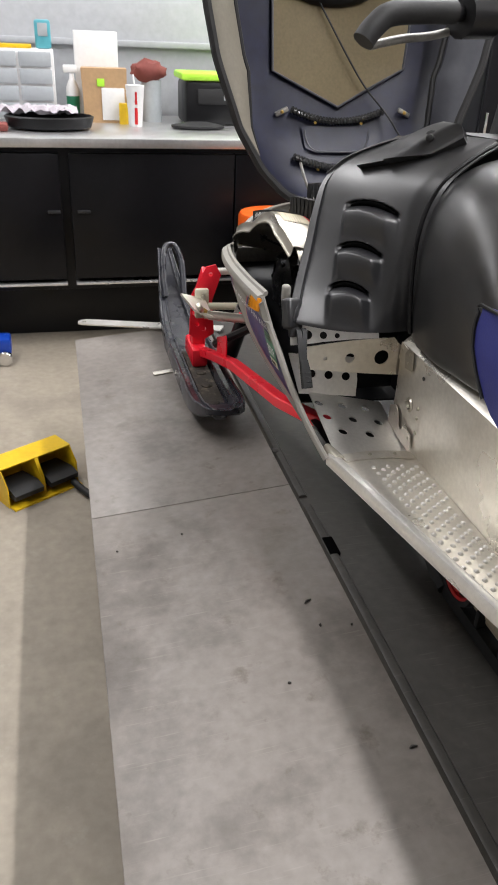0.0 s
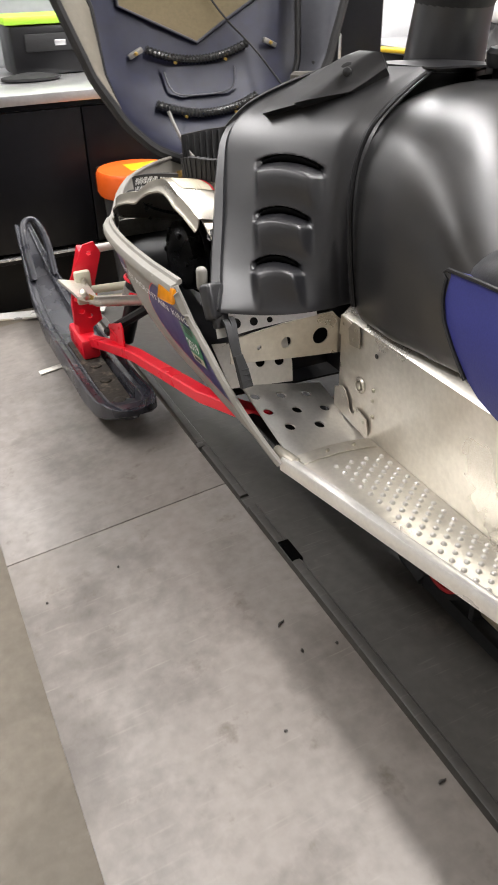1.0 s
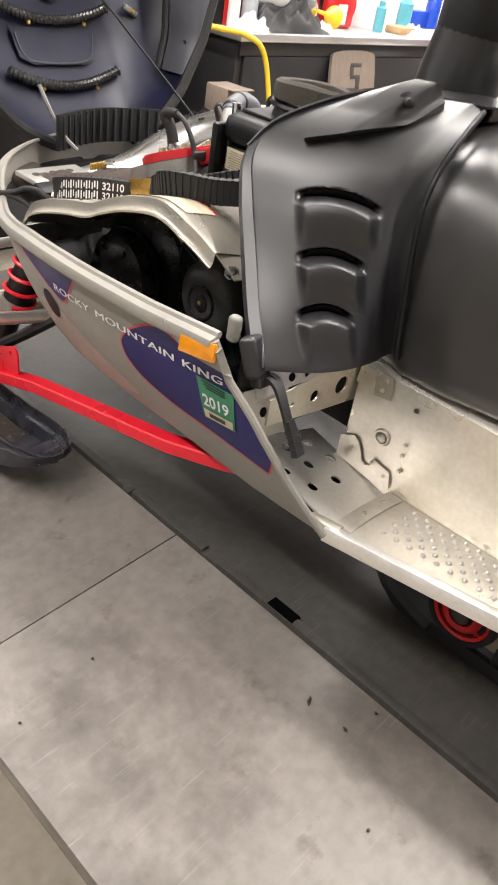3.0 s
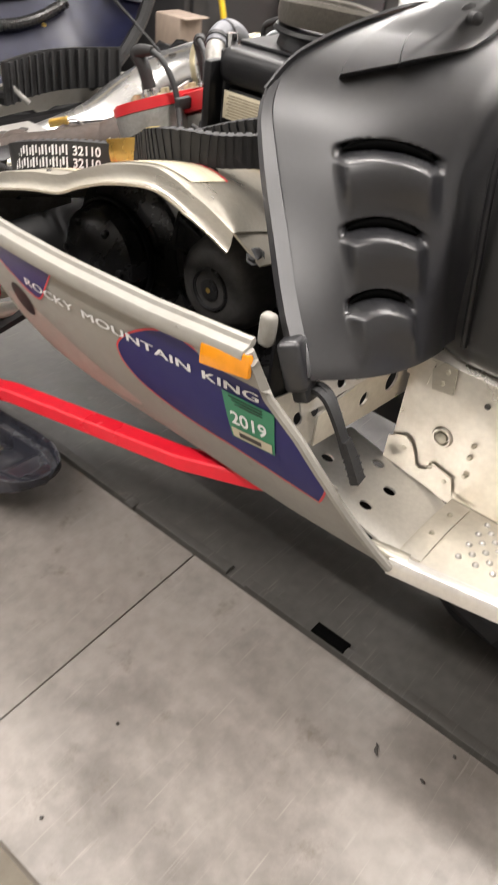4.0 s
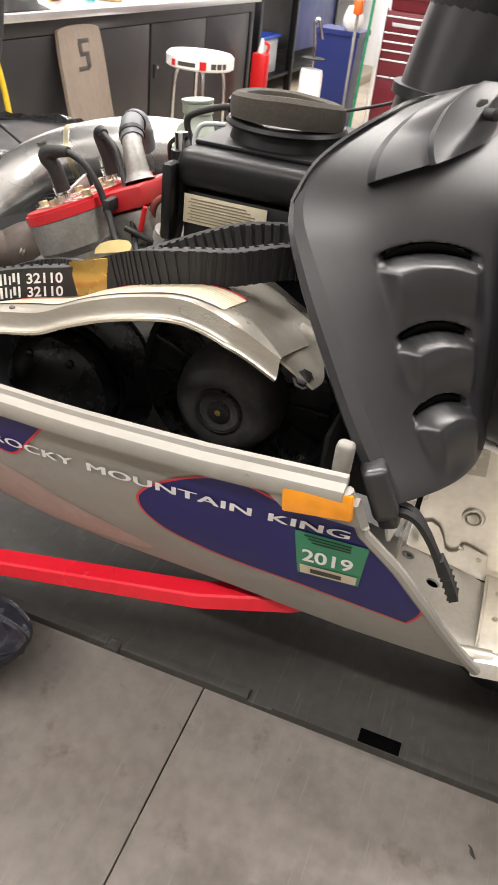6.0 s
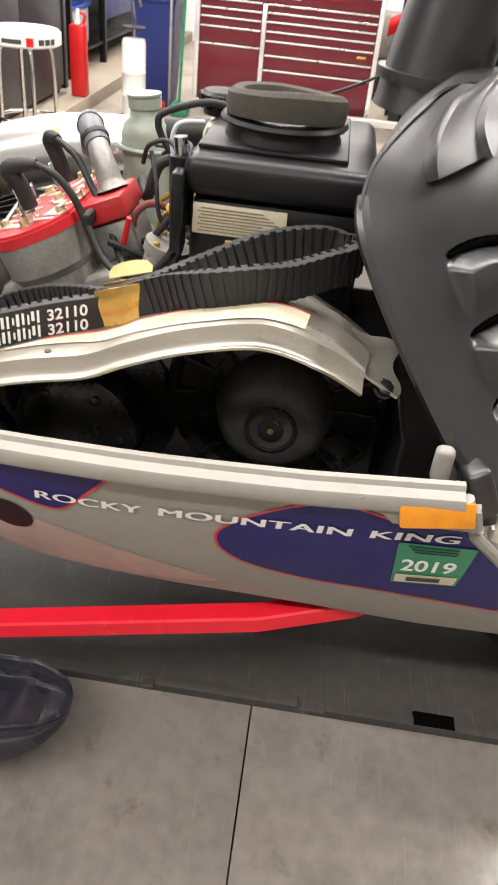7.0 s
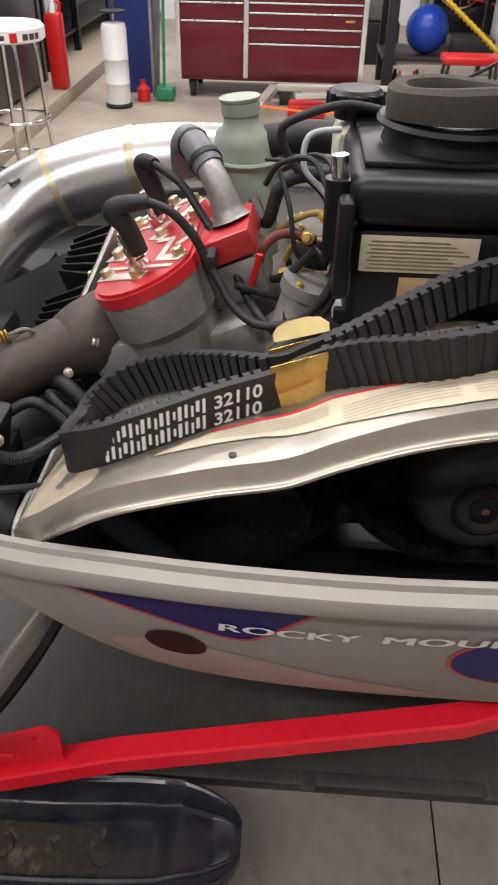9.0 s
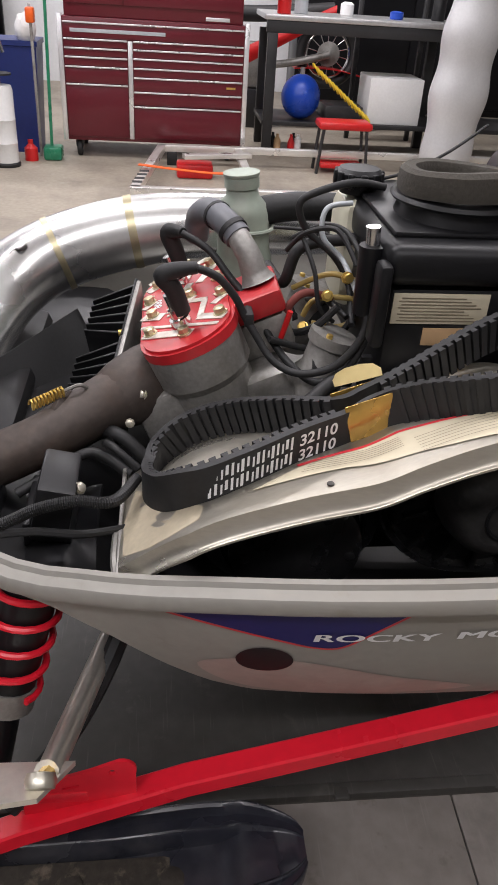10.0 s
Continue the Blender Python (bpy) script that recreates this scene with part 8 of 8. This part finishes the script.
rbt = thing("red_bottle", "small red bottle on the floor", "bottle")
part("flask", lathe([(0.05, 0), (0.05, 0.09), (0.02, 0.12), (0.02, 0.15)], 18, Matrix.Translation((6.15, 2.83, 0))), REDPL, rbt)
bn = thing("blue_bin", "tall navy plastic waste bin with white paper in it", "bin")
part("bin_body", loft([[Vector((x, y, z)) for x, y in ((6.42 - k, 2.80 - k), (6.72 + k, 2.80 - k), (6.72 + k, 3.08 + k), (6.42 - k, 3.08 + k))] for k, z in ((0.0, 0.0), (0.035, 0.76), (0.045, 0.765), (0.045, 0.80))]), NAVYPL, bn)
pp = bmesh.new()
bmesh.ops.create_icosphere(pp, subdivisions=3, radius=1.0)
for v in pp.verts:
    v.co = Vector((6.45 + v.co.x * 0.08, 2.84 + v.co.y * 0.08, 0.87 + v.co.z * (0.10 + 0.06 * noise.noise(v.co * 2.5))))
part("waste_paper", pp, WHITEPL, bn)
gp = thing("grease_drum", "white pump drum with a dark base", "drum")
part("drum_body", lathe([(0.088, 0.02), (0.088, 0.16), (0.091, 0.165), (0.088, 0.17), (0.088, 0.32), (0.091, 0.325), (0.088, 0.33), (0.088, 0.52), (0.08, 0.55), (0.03, 0.56)], 32, Matrix.Translation((5.95, 2.98, 0))), WHITEPL, gp)
part("base_ring", lathe([(0.098, 0), (0.1, 0.02), (0.09, 0.03)], 32, Matrix.Translation((5.95, 2.98, 0))), BLACKRUB, gp)
part("pump", tube([(5.95, 2.98, 0.55), (5.95, 2.98, 0.70), (5.95, 3.0, 0.86), (5.95, 2.97, 0.88), (5.95, 2.93, 0.76)], 0.012, 8, 5), CHROME, gp)
part("pump_plate", lathe([(0.09, 0), (0.09, 0.01)], 20, Matrix.Translation((5.95, 2.98, 0.62))), BLACKRUB, gp)

# ---- aluminium frame on the floor ----
fr_ = thing("ramp_frame", "bare aluminium frame on low blocks", "frame")
for x, y0, y1 in ((4.86, 0.2, 2.03), (6.18, -0.9, 1.86)):
    part("rail", box(x - 0.03, y0, 0.10, x + 0.03, y1, 0.15, 0.004), ALUBRIGHT, fr_)
part("end_rail", sweep([Vector((4.86, 2.0, 0.125)), Vector((6.18, 1.83, 0.125))], [(-0.03, -0.025), (0.03, -0.025), (0.03, 0.025), (-0.03, 0.025)], up=(0, 0, 1)), ALUBRIGHT, fr_)
part("cross_rail", box(4.89, 1.2, 0.105, 6.15, 1.26, 0.145, 0.004), ALUBRIGHT, fr_)
for k in range(4):
    x = 4.95 + k * 0.1
    part("stripe", box(x, 1.955 - k * 0.013, 0.1505, x + 0.05, 2.02 - k * 0.013, 0.1525, 0.0005), BLACKRUB, fr_)
for x, y in ((4.86, 1.9), (4.86, 0.4), (6.18, 1.75), (6.18, -0.7), (5.5, 1.23)):
    part("block", box(x - 0.04, y - 0.04, 0.0, x + 0.04, y + 0.04, 0.0995, 0.006), BLACKRUB, fr_)
solid("loose_rail", box(-0.04, -0.26, 0, 0.04, 0.26, 0.03, 0.003, m=Matrix.Translation((5.75, 1.42, 0.152)) @ Matrix.Rotation(radians(14), 4, "Z")), ALUBRIGHT, "short loose aluminium rail lying on the frame", "rail")
solid("orange_strap", sweep(spline([(5.35, 1.99, 0.175), (5.3, 1.7, 0.16), (5.28, 1.45, 0.15), (5.3, 1.2, 0.158)], 6), [(-0.025, -0.002), (0.025, -0.002), (0.025, 0.002), (-0.025, 0.002)], up=(0, 0, 1)), ORANGE, "orange webbing strap across the frame", "strap")
solid("red_toolbag", box(5.72, 1.45, 0.0, 5.92, 1.72, 0.1, 0.02), REDPL, "red tool pouch on the floor inside the frame", "pouch")

# ---- steel rack and what is by it ----
rk = thing("steel_rack", "dark steel rack bench with a pale top", "rack")
part("top", box(6.62, -1.6, 1.02, 7.3, 1.02, 1.06, 0.005), COUNTER, rk)
part("top_rail", box(6.64, -1.58, 0.93, 6.70, 1.0, 1.0195, 0.004), BENCHGREY, rk)
part("shelf", box(6.64, -1.58, 0.245, 7.28, 1.0, 0.28, 0.004), BENCHGREY, rk)
for y in (0.95, -0.55):
    for x in (6.66, 7.24):
        part("leg", box(x - 0.03, y - 0.04, 0.0, x + 0.03, y + 0.04, 0.9295, 0.004), BENCHGREY, rk)
bl = bmesh.new()
bmesh.ops.create_uvsphere(bl, u_segments=36, v_segments=24, radius=0.165)
bl.transform(Matrix.Translation((6.80, 0.66, 0.455)) @ Matrix.Diagonal((1, 1, 1.06, 1)))
ball = thing("air_tank", "round blue air tank on the rack shelf", "air tank")
part("tank_ball", bl, BLUEPL, ball)
part("valve", tube([(6.80, 0.66, 0.62), (6.80, 0.66, 0.68)], 0.02, 12, 1), CASTALU, ball)
ch = []
for i in range(161):
    f = i / 160
    c = Vector((6.60, 0.60 - 0.50 * f, 0.70 - 0.38 * f))
    ch.append(c + Vector((math.cos(TAU * i / 11), 0.0, math.sin(TAU * i / 11))) * 0.035 + Vector((0, 0.02 * math.sin(TAU * i / 11), 0)))
solid("coiled_hose", sweep(ch, circle(0.008, 6)), YELLOWHOSE, "yellow coiled air hose hanging at the rack", "hose")
solid("white_carton", box(6.68, -0.36, 0.28, 7.1, 0.10, 0.64, 0.008), WHITEPL, "white carton on the rack shelf", "carton")
solid("parts_tray", box(6.75, 0.12, 0.28, 7.1, 0.45, 0.40, 0.01), BLACKSTEEL, "black parts tray on the rack shelf", "tray")
rs = thing("red_step_stool", "small red steel step stool", "stool")
part("seat", box(6.02, 0.20, 0.33, 6.26, 0.62, 0.385, 0.02), REDPL, rs)
for x in (6.05, 6.23):
    for y in (0.24, 0.58):
        part("leg", tube([(x, y, 0.33), (x, y + (0.03 if y > 0.4 else -0.03), 0.0)], 0.013, 8, 1), BLACKSTEEL, rs)
part("lower_step", box(6.05, 0.24, 0.04, 6.23, 0.58, 0.075, 0.01), REDPL, rs)
for k in range(5):
    y = 0.72 + 0.05 * k
    solid("floor_bottle", lathe([(0.03, 0), (0.03, 0.09 + 0.02 * (k % 3)), (0.012, 0.14), (0.012, 0.16)], 14, Matrix.Translation((6.75 + 0.07 * (k % 2), y - 0.08 * (k % 3), 0))), (REDPL, BLACKRUB, WHITEPL, BLACKPL2, CARD)[k], ("small red", "small black", "small white", "dark squat", "brown")[k] + " bottle on the floor under the rack", "bottle", "floor bottles")
for x, y, h, m_, lb in ((6.75, 0.86, 0.18, REDPL, "red spray can"), (6.9, 0.7, 0.12, CLEARGREY, "grey tin"), (7.0, 0.3, 0.10, WHITEPL, "white tub"), (6.9, -0.1, 0.06, BLUEPL, "blue tray"), (7.05, -0.5, 0.22, BLACKPL2, "black case")):
    solid("rack_item", lathe([(0.05, 0), (0.055, 0.005), (0.055, h * 0.85), (0.03, h)], 20, Matrix.Translation((x, y, 1.06))), m_, lb + " on the rack top", "supplies", "rack supplies")
# red dirt bike behind the rack
bk = thing("dirt_bike", "red dirt bike parked behind the rack", "motorcycle")
WX, WY, WZ = 8.05, 0.22, 0.68
wh = part("rear_wheel", tube([(WX, WY + 0.27 * math.cos(a), WZ + 0.27 * math.sin(a)) for a in [TAU * i / 40 for i in range(40)]], 0.045, 12, 1, True), BLACKRUB, bk, "knobbly black tyre on a bright rim")
part("rim", tube([(WX, WY + 0.215 * math.cos(a), WZ + 0.215 * math.sin(a)) for a in [TAU * i / 40 for i in range(40)]], 0.016, 8, 1, True), CHROME, wh)
part("disc", lathe([(0.03, -0.02), (0.06, -0.006), (0.11, -0.003), (0.11, 0.003), (0.06, 0.006), (0.03, 0.02)], 32, Matrix.Translation((WX - 0.04, WY, WZ)) @ Matrix.Rotation(radians(90), 4, "Y")), CASTALU, wh)
for k in range(14):
    a = TAU * k / 14
    part("spoke", tube([(WX, WY + 0.03 * math.cos(a), WZ + 0.03 * math.sin(a)), (WX, WY + 0.21 * math.cos(a + 0.2), WZ + 0.21 * math.sin(a + 0.2))], 0.0035, 6, 1), CHROME, wh)
part("swing_arm", tube([(WX - 0.07, WY, WZ), (WX - 0.08, 0.55, 0.60), (WX - 0.06, 0.9, 0.55)], 0.035, 10, 4), CASTALU, bk)
part("side_panel", sheet(lambda u, v: Vector((WX - 0.12 - 0.02 * math.sin(math.pi * v), 1.05 - 0.85 * u, 0.55 + 0.45 * u + (0.10 + 0.06 * (1 - u)) * v)), 16, 6, 0.01), REDPL, bk, "red plastic side panel")
part("fender", sheet(lambda u, v: Vector((WX - 0.09 + 0.18 * v, 0.55 - 0.85 * u, 0.55 - 0.10 * u + 0.05 * math.sin(math.pi * u))), 16, 4, 0.008), REDPL, bk, "red plastic fender")
part("seat", tube([(WX, 1.1, 0.98), (WX, 0.7, 1.0), (WX, 0.2, 1.05)], 0.07, 12, 5), BLACKRUB, bk)
part("engine", box(WX - 0.12, 0.85, 0.35, WX + 0.12, 1.15, 0.75, 0.04), CASTALU, bk)
part("stand", box(WX - 0.15, 0.75, 0.0, WX + 0.15, 1.2, 0.35, 0.01), BLACKSTEEL, bk)
dk = thing("storage_cabinet", "tall black storage cabinet by the far wall", "cabinet")
part("case", box(9.2, -2.2, 0.0, 9.8, 0.35, 2.0, 0.01), BENCHBLACK, dk)
for y0, y1 in ((-2.15, -0.93), (-0.91, 0.31)):
    part("door", box(9.18, y0, 0.08, 9.1995, y1, 1.95, 0.006), BENCHBLACK, dk)
solid("yellow_box", box(7.6, -0.12, 0.92, 7.7, 0.02, 1.02, 0.006), YELLOW, "small yellow box on the far shelf", "box")
fs = thing("far_shelf", "dark steel shelf unit behind the rack", "shelf")
part("board", box(7.5, -0.6, 0.89, 7.75, 0.1, 0.92, 0.004), BENCHGREY, fs)
for y in (-0.55, 0.05):
    part("upright", box(7.55, y - 0.02, 0.0, 7.6, y + 0.02, 1.3, 0.004), BENCHGREY, fs)
# bulky silver cover standing near the rack
sv = []
for i in range(41):
    f = i / 40
    z = 0.10 + 1.35 * f
    w = 0.215 - 0.05 * abs(f - 0.45) ** 1.5 * 2 + 0.012 * math.sin(f * TAU * 3.2)
    sv.append([Vector((5.92 + 0.15 * (1 + 0.05 * math.sin(f * TAU * 3.2)) * math.cos(TAU * k / 28), -0.37 - 0.05 * f + w * math.sin(TAU * k / 28), z)) for k in range(28)])
cv = thing("silver_cover", "bulky satin silver moulded cover standing on end", "cover")
part("shell", loft(sv), mat("satin_silver_plastic", (0.62, 0.62, 0.63), 0.38, metal=0.3, vary=0.06, scale=4), cv)
part("stand", box(5.8, -0.5, 0.0, 6.02, -0.26, 0.11, 0.01), BLACKRUB, cv)
